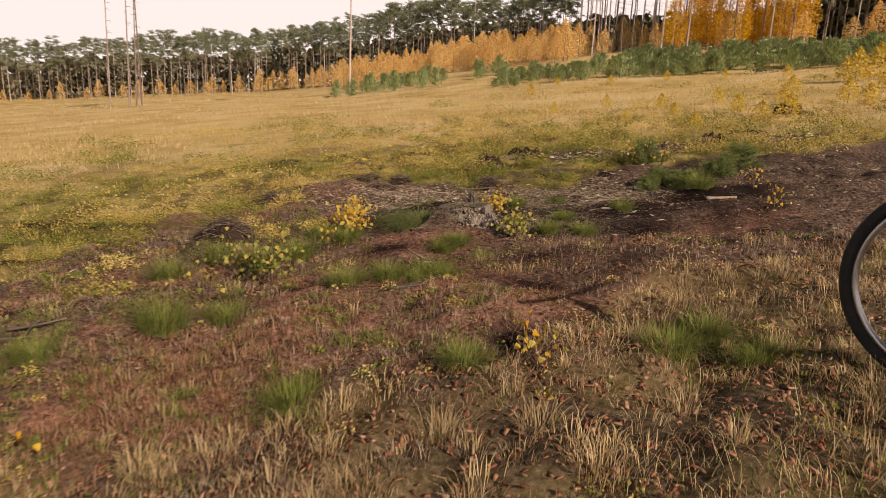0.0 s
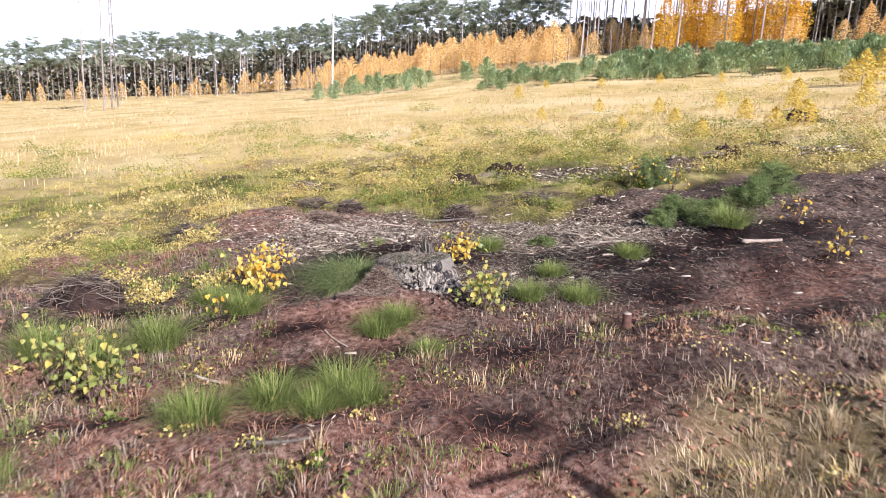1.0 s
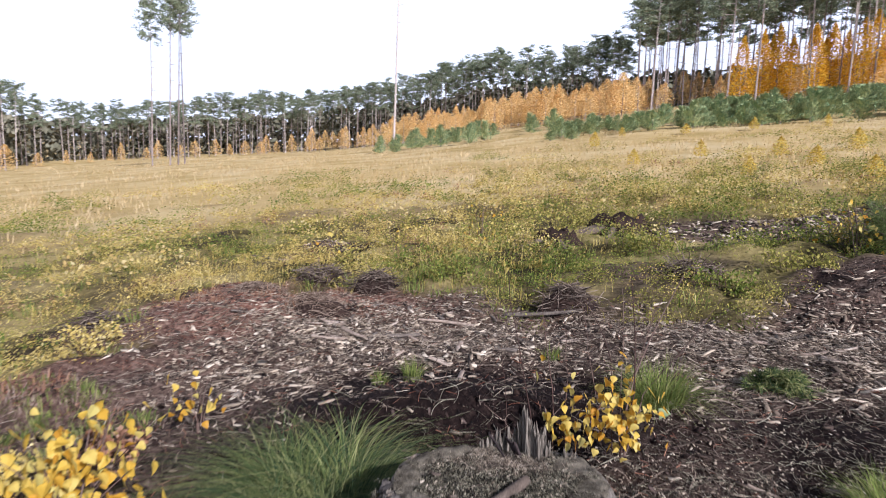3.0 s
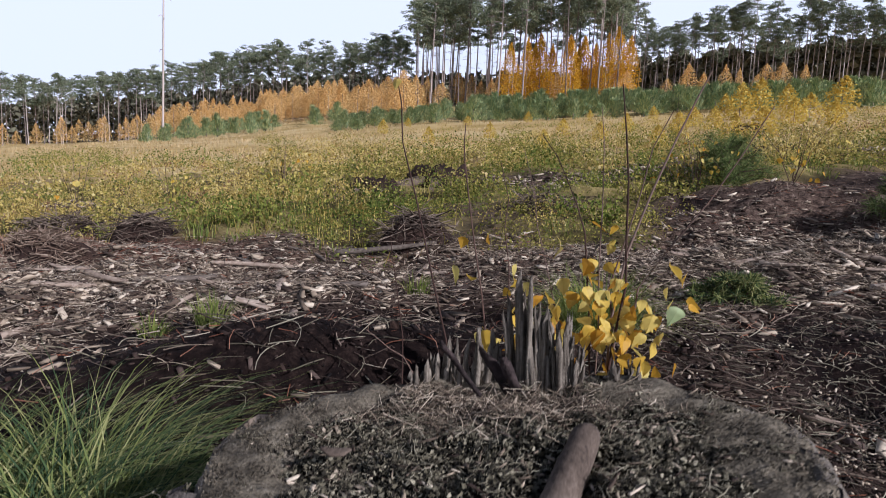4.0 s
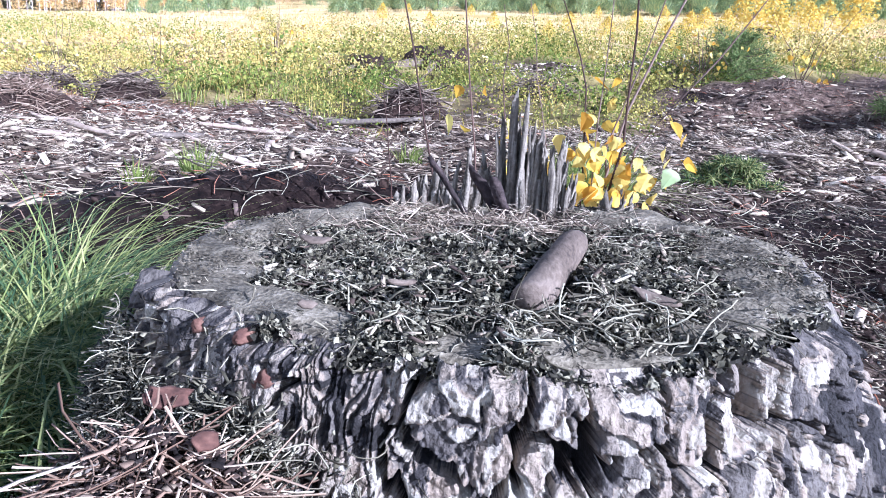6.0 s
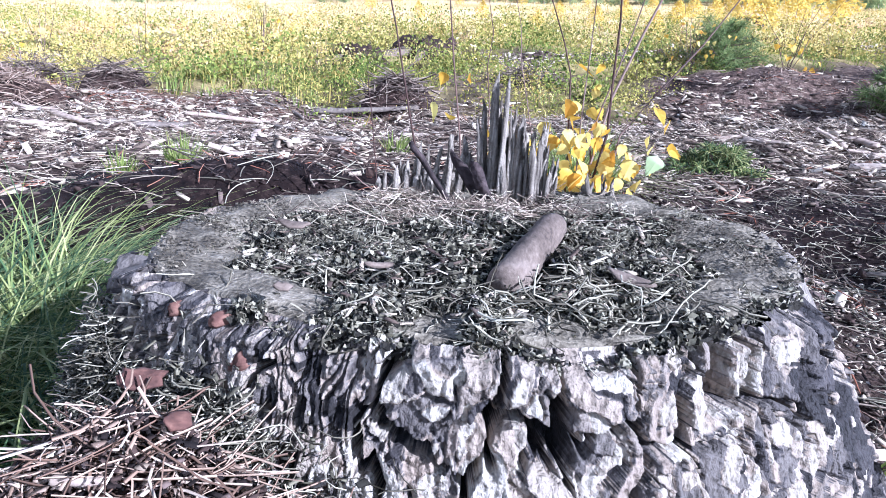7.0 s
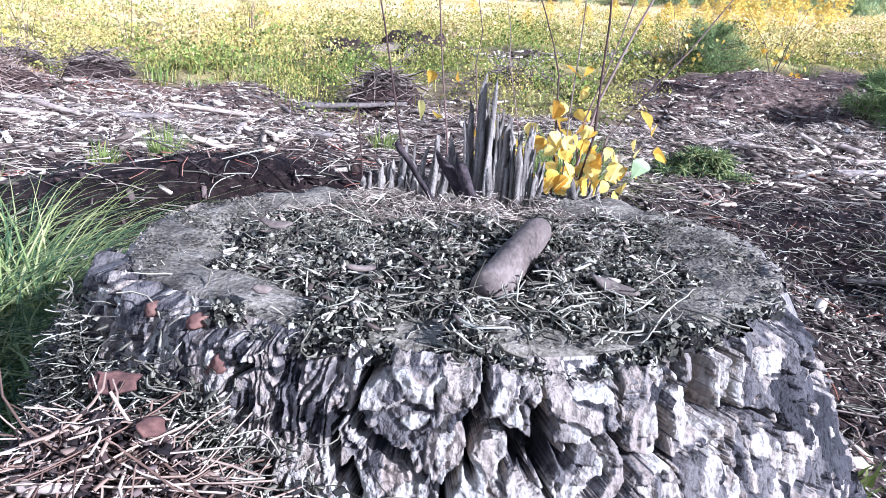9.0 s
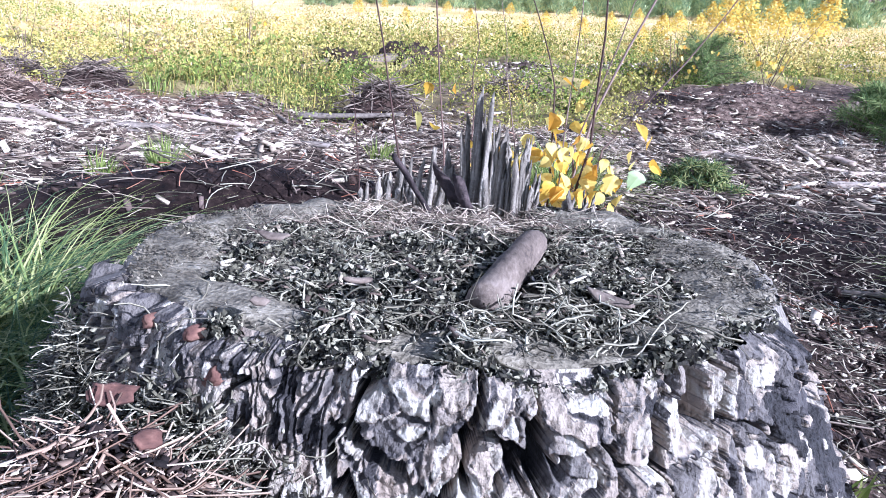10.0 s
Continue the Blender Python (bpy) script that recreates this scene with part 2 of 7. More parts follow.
def raw_mesh(name, verts, faces, mat, smooth=False):
    """A mesh from an (N, 3) array and one (M, k) array of corners, or several of them."""
    me = bpy.data.meshes.new(name)
    groups = faces if isinstance(faces, list) else [faces]
    groups = [np.asarray(g, dtype=np.int32) for g in groups if len(g)]
    corners = np.concatenate([g.ravel() for g in groups])
    sizes = np.concatenate([np.full(len(g), g.shape[1], dtype=np.int32) for g in groups])
    starts = np.concatenate([[0], np.cumsum(sizes)[:-1]]).astype(np.int32)
    me.vertices.add(len(verts))
    me.vertices.foreach_set("co", np.ascontiguousarray(verts, dtype=np.float32).ravel())
    me.loops.add(len(corners))
    me.loops.foreach_set("vertex_index", corners)
    me.polygons.add(len(sizes))
    me.polygons.foreach_set("loop_start", starts)
    if smooth:
        me.polygons.foreach_set("use_smooth", np.ones(len(sizes), dtype=bool))
    me.update(calc_edges=True)
    me.validate()
    me.materials.append(mat)
    return me


def np_part(name, verts, faces, mat, parent=None, label="", smooth=False):
    ob = new(name, raw_mesh(name, verts, faces, mat, smooth))
    if parent:
        ob.parent = parent
    if label:
        tagged(ob, label)
    return ob


def part(name, bm, mat, parent=None, label="", smooth=False):
    me = bpy.data.meshes.new(name)
    bm.to_mesh(me)
    bm.free()
    me.materials.append(mat)
    if smooth:
        for p in me.polygons:
            p.use_smooth = True
    ob = new(name, me)
    if parent:
        ob.parent = parent
    if label:
        tagged(ob, label)
    return ob


def empty(name, x=0, y=0, z=0, turn=0):
    ob = new(name)
    ob.empty_display_size = 0.1
    ob.matrix_basis = pose(x, y, z, 0, 0, turn)
    return ob


def join(pieces):
    """Several (verts, faces) into one; faces of like size."""
    vs, fs, n = [], [], 0
    for v, f in pieces:
        vs.append(v)
        fs.append(np.asarray(f) + n)
        n += len(v)
    return np.concatenate(vs), np.concatenate(fs)


def blades(base, height, width, lean, azim):
    """Tapered bent blades: 5 corners, 3 triangles each. base (N, 3); the rest (N,)."""
    n = len(base)
    d = np.stack([np.cos(azim), np.sin(azim), np.zeros(n)], 1)
    s = np.stack([-np.sin(azim), np.cos(azim), np.zeros(n)], 1) * (width / 2)[:, None]
    up = np.array([0, 0, 1.0])
    mid = base + up * (height * 0.6)[:, None] + d * (height * lean * 0.32)[:, None]
    tip = base + up * (height * (1 - 0.25 * lean))[:, None] + d * (height * lean)[:, None]
    v = np.stack([base - s, base + s, mid - s * 0.75, mid + s * 0.75, tip], 1).reshape(-1, 3)
    f = np.array([[0, 1, 3], [0, 3, 2], [2, 3, 4]])
    return v, (f[None] + 5 * np.arange(n)[:, None, None]).reshape(-1, 3)


def leaflets(at, size, r=None):
    """Folded rhombic leaves in random attitudes: 4 corners, 2 triangles each."""
    r = r or rng
    n = len(at)
    a = r.normal(size=(n, 3))
    a /= np.linalg.norm(a, axis=1)[:, None]
    b = np.cross(a, r.normal(size=(n, 3)))
    b /= np.linalg.norm(b, axis=1)[:, None]
    c = np.cross(a, b)
    size = np.broadcast_to(size, (n,))[:, None]
    v = np.stack([at - a * size * 0.5, at + b * size * 0.36 + c * size * 0.1, at + a * size * 0.55, at - b * size * 0.36 + c * size * 0.1], 1).reshape(-1, 3)
    f = np.array([[0, 1, 2], [0, 2, 3]])
    return v, (f[None] + 4 * np.arange(n)[:, None, None]).reshape(-1, 3)


def tubes(paths, radii, sides=3):
    """Many tubes at once. paths (M, k, 3), radii (M, k). Quads."""
    m, k, _ = paths.shape
    ahead = np.gradient(paths, axis=1)
    ahead /= np.linalg.norm(ahead, axis=2, keepdims=True) + 1e-9
    side = np.cross(ahead, np.where(np.abs(ahead[..., 2:]) > 0.9, [1.0, 0, 0], [0, 0, 1.0]))
    side /= np.linalg.norm(side, axis=2, keepdims=True) + 1e-9
    over = np.cross(side, ahead)
    ang = np.arange(sides) * 2 * np.pi / sides
    ring = side[:, :, None] * np.cos(ang)[None, None, :, None] + over[:, :, None] * np.sin(ang)[None, None, :, None]
    v = (paths[:, :, None] + ring * radii[:, :, None, None]).reshape(-1, 3)
    i = np.arange(k - 1)[:, None] * sides
    j = np.arange(sides)[None]
    q = np.stack([i + j, i + (j + 1) % sides, i + sides + (j + 1) % sides, i + sides + j], -1).reshape(-1, 4)
    return v, (q[None] + (k * sides) * np.arange(m)[:, None, None]).reshape(-1, 4)


def tube(points, radii, sides=6):
    return tubes(np.array(points, float)[None], np.array(radii, float)[None], sides)


def sticks_on(at, length, radius, azim, tilt, bend, sides=3, k=4, r=None):
    """Thin bent sticks centred on the places at."""
    r = r or rng
    n = len(at)
    d = np.stack([np.cos(azim) * np.cos(tilt), np.sin(azim) * np.cos(tilt), np.sin(tilt)], 1)
    s = np.stack([-np.sin(azim), np.cos(azim), np.zeros(n)], 1)
    t = np.linspace(-0.5, 0.5, k)
    curve = (0.25 - t**2)
    p = at[:, None] + d[:, None] * (length[:, None] * t)[..., None] + s[:, None] * ((bend * length)[:, None] * curve)[..., None]
    p[..., 2] += ((np.abs(bend) * length)[:, None] * curve) * 0.4
    rad = radius[:, None] * np.linspace(1.0, 0.65, k)[None]
    return tubes(p, rad, sides)


def chips_on(at, length, width, thick, azim, tilt, r=None):
    """Split flakes of wood: 8 uneven corners, 6 quads each."""
    r = r or rng
    n = len(at)
    d = np.stack([np.cos(azim) * np.cos(tilt), np.sin(azim) * np.cos(tilt), np.sin(tilt)], 1)
    s = np.stack([-np.sin(azim), np.cos(azim), r.normal(0, 0.25, n)], 1)
    u = np.cross(d, s)
    sg = np.array([[-1, -1, -1], [1, -1, -1], [1, 1, -1], [-1, 1, -1], [-1, -1, 1], [1, -1, 1], [1, 1, 1], [-1, 1, 1]], float) / 2
    sg = sg[None] * (1 + r.normal(0, 0.22, (n, 8, 3)))
    v = at[:, None] + d[:, None] * (sg[..., :1] * length[:, None, None]) + s[:, None] * (sg[..., 1:2] * width[:, None, None]) + u[:, None] * (sg[..., 2:] * thick[:, None, None])
    f = np.array([[0, 3, 2, 1], [4, 5, 6, 7], [0, 1, 5, 4], [1, 2, 6, 5], [2, 3, 7, 6], [3, 0, 4, 7]])
    return v.reshape(-1, 3), (f[None] + 8 * np.arange(n)[:, None, None]).reshape(-1, 4)


def curls(at, length, radius, r, wild=0.5, k=7):
    """Fibres that wander: needles, rootlets."""
    n = len(at)
    turn = np.cumsum(r.normal(0, wild * 0.5, (n, k - 1)) + r.normal(0, wild * 0.5, (n, 1)), 1) + r.uniform(0, 6.28, (n, 1))
    tilt = r.normal(0, 0.22, (n, 1)) + np.cumsum(r.normal(0, wild * 0.25, (n, k - 1)), 1)
    d = np.stack([np.cos(turn) * np.cos(tilt), np.sin(turn) * np.cos(tilt), np.sin(tilt)], -1) * (length / (k - 1))[:, None, None]
    p = np.concatenate([np.zeros((n, 1, 3)), np.cumsum(d, 1)], 1)
    p = p - p.mean(1, keepdims=True) + at[:, None]
    return tubes(p, radius[:, None] * np.linspace(1.0, 0.6, k)[None], 3)


def lattice(x, y, seed=0):
    """Smooth value noise in -1..1."""
    xi, yi = np.floor(x).astype(np.int64), np.floor(y).astype(np.int64)
    u, v = x - xi, y - yi
    u, v = u * u * (3 - 2 * u), v * v * (3 - 2 * v)

    def h(a, b):
        k = (a * 374761393 + b * 668265263 + seed * 1442695041) & 0x7FFFFFFF
        k = ((k ^ (k >> 13)) * 1274126177) & 0x7FFFFFFF
        return ((k ^ (k >> 16)) & 0xFFFF) / 32767.5 - 1

    return (h(xi, yi) * (1 - u) + h(xi + 1, yi) * u) * (1 - v) + (h(xi, yi + 1) * (1 - u) + h(xi + 1, yi + 1) * u) * v


def step(a, b, x):
    t = np.clip((x - a) / (b - a), 0, 1)
    return t * t * (3 - 2 * t)


# ---- terrain ----
# The wood's edge by bearing from the stump: degrees, metres away, height of its foot.
EDGE = np.array([(-180, 100, -3), (-90, 120, -5), (-66, 100, -3.6), (-57, 110, -3.6), (-52, 165, -4.0), (-45, 150, -1.9), (-38, 150, -0.9), (-28, 135, 2.0), (-19, 112, 5.6), (-7, 96, 7.6), (8, 92, 8.7), (17, 85, 9.1), (35, 80, 9.0), (90, 80, 6.0), (180, 100, -3)], float)
# Hummocks and hollows: x, y, height, radius along, radius across, turn.
HUMPS = [(-0.28, 0.42, -0.05, 0.30, 0.16, 20), (-0.40, 0.62, 0.05, 0.35, 0.10, 25), (1.45, 2.6, 0.06, 0.75, 0.28, 38), (0.85, 1.95, -0.05, 0.6, 0.2, 30),
         (-1.75, 1.45, 0.14, 0.45, 0.35, 0), (-0.065, -0.208, 0.135, 0.095, 0.055, 4), (-0.19, -0.22, 0.02, 0.10, 0.08, 0), (-0.30, -0.10, 0.02, 0.14, 0.12, 0), (1.05, -1.35, -0.09, 0.35, 0.18, 60), (0.75, -1.75, 0.07, 0.5, 0.3, 40), (1.55, -0.7, 0.06, 0.5, 0.3, 45),
         (-0.35, -0.5, 0.05, 0.7, 0.18, 28), (0.25, -0.75, -0.05, 0.6, 0.2, 30), (2.1, 0.6, -0.08, 0.9, 0.3, 35), (1.35, 0.15, -0.05, 0.6, 0.35, 30), (0.12, -0.24, 0.035, 0.22, 0.07, 0), (0.32, -0.02, 0.03, 0.08, 0.2, 0), (2.5, -2.5, 0.085, 0.8, 0.6, 0),
         (0.0, -2.35, 0.06, 0.9, 0.22, 42), (0.42, -1.62, 0.05, 0.5, 0.2, 40), (1.02, -2.12, -0.08, 0.28, 0.11, 62), (-0.42, -0.66, 0.04, 0.4, 0.12, 38), (-0.05, -1.02, -0.05, 0.3, 0.12, 40), (-0.20, 0.78, 0.035, 0.34, 0.14, 12), (1.50, 3.3, 0.03, 0.35, 0.16, 58), (1.25, 0.9, -0.06, 0.5, 0.22, 35)]


def edge_of(x, y):
    az = np.degrees(np.arctan2(x, y + 0.6))
    return np.interp(az, EDGE[:, 0], EDGE[:, 1]), np.interp(az, EDGE[:, 0], EDGE[:, 2]), az


def rise(x, y):
    return 0.055 + 0.085 * 48 * np.tanh(x / 48) + 0.05 * np.where(y > 0, y, 18 * np.tanh(y / 18)) + 0.015 * np.maximum(y - 4, 0)


def ground_at(x, y, rough=True):
    x, y = np.asarray(x, float), np.asarray(y, float)
    r = np.hypot(x, y + 0.6)
    far, foot, az = edge_of(x, y)
    a = np.radians(az)
    p0 = rise(24 * np.sin(a), 24 * np.cos(a) - 0.6)
    out = p0 + (foot - p0) * np.clip((r - 24) / (far - 24), 0, 1) + np.maximum(r - far, 0) * 0.01
    z = np.where(r < 24, rise(x, y), out)
    fade = 1 - step(9, 20, r)
    z = z + fade * (0.035 * lattice(x * 1.7, y * 1.7, 3) + 0.018 * lattice(x * 5.1, y * 5.1, 5)) + 0.12 * step(8, 25, r) * lattice(x * 0.25, y * 0.25, 9)
    z = z + fade * step(0.9, 1.9, np.hypot(x, y)) * (0.045 * lattice(x * 2.7, y * 2.7, 16) + 0.028 * lattice(x * 7, y * 7, 17))
    if rough:
        z = z + fade * (0.008 * lattice(x * 14, y * 14, 6) + 0.004 * lattice(x * 33, y * 33, 8))
    for hx, hy, amp, sx, sy, turn in HUMPS:
        c, s = math.cos(radians(turn)), math.sin(radians(turn))
        u, v = (x - hx) * c + (y - hy) * s, -(x - hx) * s + (y - hy) * c
        z = z + amp * np.exp(-((u / sx) ** 2) - (v / sy) ** 2)
    return z


FAR_X = np.array([-7, -3.4, -2.4, -1.75, -1.25, -0.93, -0.58, -0.15, 0.42, 0.9, 1.9, 4.0, 7.0])
FAR_Y = np.array([-4.8, -2.6, -0.6, 1.15, 1.72, 2.10, 1.85, 1.85, 1.75, 2.9, 3.45, 5.0, 6.3])
SOIL_SPOTS = [(-1.65, 1.40, 1.15, 0.85, 5, 1.0), (-2.4, 0.2, 0.5, 0.3, 20, 0.9), (-1.72, -0.55, 0.4, 0.25, 20, 0.9), (-1.3, -2.5, 0.35, 0.2, 20, 0.8), (0.65, 4.25, 1.0, 0.45, 8, 1.3), (1.45, 4.9, 0.7, 0.3, 8, 1.2), (2.9, 5.8, 0.8, 0.4, 10, 1.0), (-0.1, 4.4, 0.5, 0.2, 10, 0.8), (-2.6, 3.6, 0.5, 0.18, 10, 0.9), (-3.6, 1.0, 0.5, 0.2, 20, 0.7)]
NEAR_X = 0.78 * np.array([-5, -2, -0.5, 0.47, 1.3, 1.94, 2.93, 5, 9])
NEAR_Y = 0.78 * np.array([-8, -6, -4.6, -4, -3.0, -1.6, -0.6, 1, 3])


def meadow_far(x, y):
    """1 in the meadow beyond the torn-up strip."""
    d = y - np.interp(x, FAR_X, FAR_Y) + (0.30 + 0.75 * step(-0.8, -2.0, x)) * lattice(x * 1.5, y * 1.5, 11) + 0.15 * lattice(x * 4, y * 4, 12)
    return step(-0.15, 0.3, d) * (1 - step(0.35, 0.7, spots(x, y, SOIL_SPOTS)))


def meadow_near(x, y):
    """1 on the grassy margin before the torn-up strip."""
    d = np.interp(x, NEAR_X, NEAR_Y) - y + 0.3 * lattice(x * 1.5, y * 1.5, 13) + 0.12 * lattice(x * 5, y * 5, 14)
    return step(-0.2, 0.35, d)


def spots(x, y, places):
    m = np.zeros_like(x)
    for px, py, sx, sy, turn, amp in places:
        c, s = math.cos(radians(turn)), math.sin(radians(turn))
        u, v = (x - px) * c + (y - py) * s, -(x - px) * s + (y - py) * c
        m = np.maximum(m, amp * np.exp(-((u / sx) ** 2) - (v / sy) ** 2))
    return np.clip(m + 0.25 * lattice(x * 6, y * 6, 21) * (m > 0.1), 0, 1)


DARK_SPOTS = [(-0.36, 0.74, 0.52, 0.28, 20, 2.2), (0.90, 0.78, 0.48, 0.30, 15, 1.8), (1.3, -0.2, 0.6, 0.4, 30, 0.95), (0.9, -0.7, 0.6, 0.3, 35, 0.85), (1.25, 0.98, 0.55, 0.26, 35, 1.4), (0.95, 0.58, 0.35, 0.22, 30, 1.2), (1.9, 1.5, 0.7, 0.3, 35, 1.3), (1.5, 3.25, 0.55, 0.2, 58, 1.5), (-1.45, -0.75, 0.3, 0.14, 30, 1.2), (-0.07, -1.0, 0.35, 0.12, 40, 1.3), (1.02, -2.12, 0.3, 0.12, 62, 1.2), (-0.25, -0.72, 0.25, 0.08, 38, 1.0), (-0.25, 0.47, 0.55, 0.27, 20, 1.7), (0.62, 0.48, 0.42, 0.36, 10, 0.7), (0.72, 0.80, 0.35, 0.24, 15, 1.3), (0.1, 0.75, 0.4, 0.25, 15, 0.8), (1.0, 0.75, 0.4, 0.3, 20, 0.8), (1.95, 3.1, 0.7, 0.25, 38, 0.9), (0.75, 0.1, 0.5, 0.3, 30, 0.7), (0.9, -1.35, 0.3, 0.16, 55, 0.9), (1.7, 0.9, 0.9, 0.4, 38, 0.8), (-0.25, -0.05, 0.12, 0.2, 0, 0.8), (-0.09, -0.21, 0.16, 0.10, 0, 0.75), (0.22, -0.40, 0.3, 0.12, 10, 0.35), (-0.75, -0.75, 0.5, 0.12, 38, 1.0), (0.25, -1.55, 0.35, 0.10, 30, 1.0), (1.25, -1.9, 0.35, 0.12, 60, 1.0), (-0.55, -1.75, 0.5, 0.10, 35, 0.9), (2.0, -0.1, 0.5, 0.2, 35, 0.9), (1.5, -0.95, 0.4, 0.15, 40, 0.7), (1.35, 0.35, 0.5, 0.35, 30, 0.9), (1.15, -0.45, 0.35, 0.25, 30, 0.6)]
RED_SPOTS = [(-1.75, 1.5, 0.7, 0.5, 10, 1.0), (-2.4, 0.3, 0.6, 0.4, 20, 0.9), (-0.4, -2.2, 0.9, 0.5, 30, 0.8), (0.0, -0.55, 0.55, 0.25, 25, 0.8), (1.9, 0.3, 0.8, 0.3, 35, 0.7), (-0.10, -0.215, 0.14, 0.09, 0, 0.6), (0.9, -0.9, 0.8, 0.3, 35, 0.5), (-0.1, -1.5, 1.1, 0.5, 33, 0.9), (0.3, -2.3, 1.1, 0.35, 33, 0.9), (-0.25, -3.0, 0.5, 0.5, 33, 1.2), (0.85, -1.7, 0.7, 0.35, 33, 1.0), (-1.5, -1.6, 0.7, 0.3, 40, 0.8), (1.1, -0.2, 0.5, 0.2, 35, 0.8)]


def axis_steps(lo, hi, fine, reach_lo, reach_hi):
    mid = np.arange(lo, hi + 1e-6, fine)
    grow = fine * np.cumsum(1.14 ** np.arange(1, 90))
    up = grow[grow < reach_hi - hi]
    down = grow[grow < lo - reach_lo]
    return np.concatenate([lo - down[::-1], mid, hi + up])


gx, gy = axis_steps(-2.6, 3.0, 0.035, -900, 900), axis_steps(-4.6, 3.6, 0.04, -900, 900)
GX, GY = np.meshgrid(gx, gy)
GZ = ground_at(GX, GY)
cols = len(gx)
ii = (np.arange(len(gy) - 1)[:, None] * cols + np.arange(cols - 1)[None]).ravel()
ground = new("ground", raw_mesh("ground", np.stack([GX, GY, GZ], -1).reshape(-1, 3), np.stack([ii, ii + 1, ii + cols + 1, ii + cols], 1), M_GROUND, smooth=True))
tagged(ground, "torn-up brown forest soil with a yellowed meadow beyond it", "ground", kind="structure")
for key, values in (("meadow", np.maximum(meadow_far(GX, GY) * np.clip(0.75 + 0.55 * lattice(GX * 1.1, GY * 1.1, 86) + 0.3 * lattice(GX * 3.1, GY * 3.1, 87) + 0.05 * np.hypot(GX, GY), 0.1, 1), meadow_near(GX, GY) * 0.35)), ("straw", step(4.5, 10.0, np.hypot(GX, GY + 0.6) + 1.5 * lattice(GX * 0.5, GY * 0.5, 22))), ("dark", spots(GX, GY, DARK_SPOTS)), ("red", spots(GX, GY, RED_SPOTS))):
    att = ground.data.attributes.new(key, "FLOAT", "POINT")
    att.data.foreach_set("value", np.ascontiguousarray(values, dtype=np.float32).ravel())

# ---- the stump ----
SX, SY, RA, RB = 0.046, 0.006, 0.200, 0.163


def rim(th):
    deg = np.degrees(np.arctan2(np.sin(th), np.cos(th)))
    k = np.interp(deg, [-180, -150, -120, -90, -60, -30, 0, 30, 60, 90, 120, 150, 180], [1.0, 0.93, 0.95, 1.0, 1.04, 1.02, 0.98, 1.02, 1.0, 0.90, 0.90, 0.97, 1.0])
    k = k + 0.02 * np.sin(5 * th + 2.0) + 0.012 * np.sin(9 * th)
    return RA * k * np.cos(th), RB * k * np.sin(th)


def cut_height(x, y):
    return 0.233 + 0.095 * (x - SX) + 0.0 * y


def flank(th, drop, out=0.0):
    """A place on the side of the stump: angle, depth below the cut, distance out from the wood."""
    th, drop = np.asarray(th, float), np.asarray(drop, float)
    t = drop / 0.30
    x, y = rim(th)
    root = np.maximum(0, np.cos(5 * th + 0.9)) ** 2
    spread = 0.30 + 0.30 * np.exp(-((np.degrees(np.arctan2(np.sin(th), np.cos(th))) + 8) / 34) ** 2)
    s = 1 + spread * t + 0.36 * t**3 + 0.22 * root * t**2
    n = np.hypot(x, y)
    px, py = SX + x * (s + out / n), SY + y * (s + out / n)
    return np.stack([px, py, cut_height(SX + x, SY + y) - drop], -1)


def wood_material(name, colors, rings):
    m = material(name, colors, scale=40, fine=420, bump=0.9, bump_size=0.004, rough=0.85)
    n, l = m.node_tree.nodes, m.node_tree.links
    ramp = next(k for k in n if k.type == "VALTORGB")
    src = ramp.inputs[0].links[0].from_socket
    geo = n.new("ShaderNodeNewGeometry")
    if rings:
        sub = n.new("ShaderNodeVectorMath")
        sub.operation = "MULTIPLY_ADD"
        sub.inputs[1].default_value = (1 / RA, 1 / RB, 0)
        sub.inputs[2].default_value = (-SX / RA, -SY / RB, 0)
        l.new(geo.outputs["Position"], sub.inputs[0])
        wave = n.new("ShaderNodeTexWave")
        wave.wave_type, wave.rings_direction = "RINGS", "Z"
        wave.inputs["Scale"].default_value, wave.inputs["Distortion"].default_value, wave.inputs["Detail"].default_value = 9.0, 2.5, 3.0
        l.new(sub.outputs[0], wave.inputs["Vector"])
    else:
        wave = n.new("ShaderNodeTexNoise")
        mp = n.new("ShaderNodeMapping")
        mp.inputs["Scale"].default_value = (380, 380, 9)
        l.new(geo.outputs["Position"], mp.inputs[0])
        l.new(mp.outputs[0], wave.inputs["Vector"])
        wave.inputs["Scale"].default_value = 1.0
    mx = n.new("ShaderNodeMix")
    mx.inputs[0].default_value = 0.0 if rings else 0.7
    l.new(src, mx.inputs[2])
    l.new(wave.outputs["Fac"], mx.inputs[3])
    l.new(mx.outputs[0], ramp.inputs[0])
    return m


M_CUT = wood_material("grey_sawn_wood", [(0.022, 0.018, 0.012), (0.085, 0.07, 0.048), (0.19, 0.16, 0.112), (0.35, 0.30, 0.22)], True)
M_SAP = wood_material("bare_pale_wood", [(0.06, 0.049, 0.038), (0.15, 0.127, 0.10), (0.25, 0.22, 0.18)], False)
M_SPLINT = wood_material("weathered_splinters", [(0.035, 0.028, 0.021), (0.15, 0.126, 0.096), (0.33, 0.285, 0.222)], False)
# near black: the gaps' shade between bark plates is put into this colour
M_INNER = material("near_black_wood", [(0.008, 0.006, 0.006), (0.028, 0.02, 0.018), (0.07, 0.05, 0.045)], scale=25, fine=160, bump=0.9, bump_size=0.008)


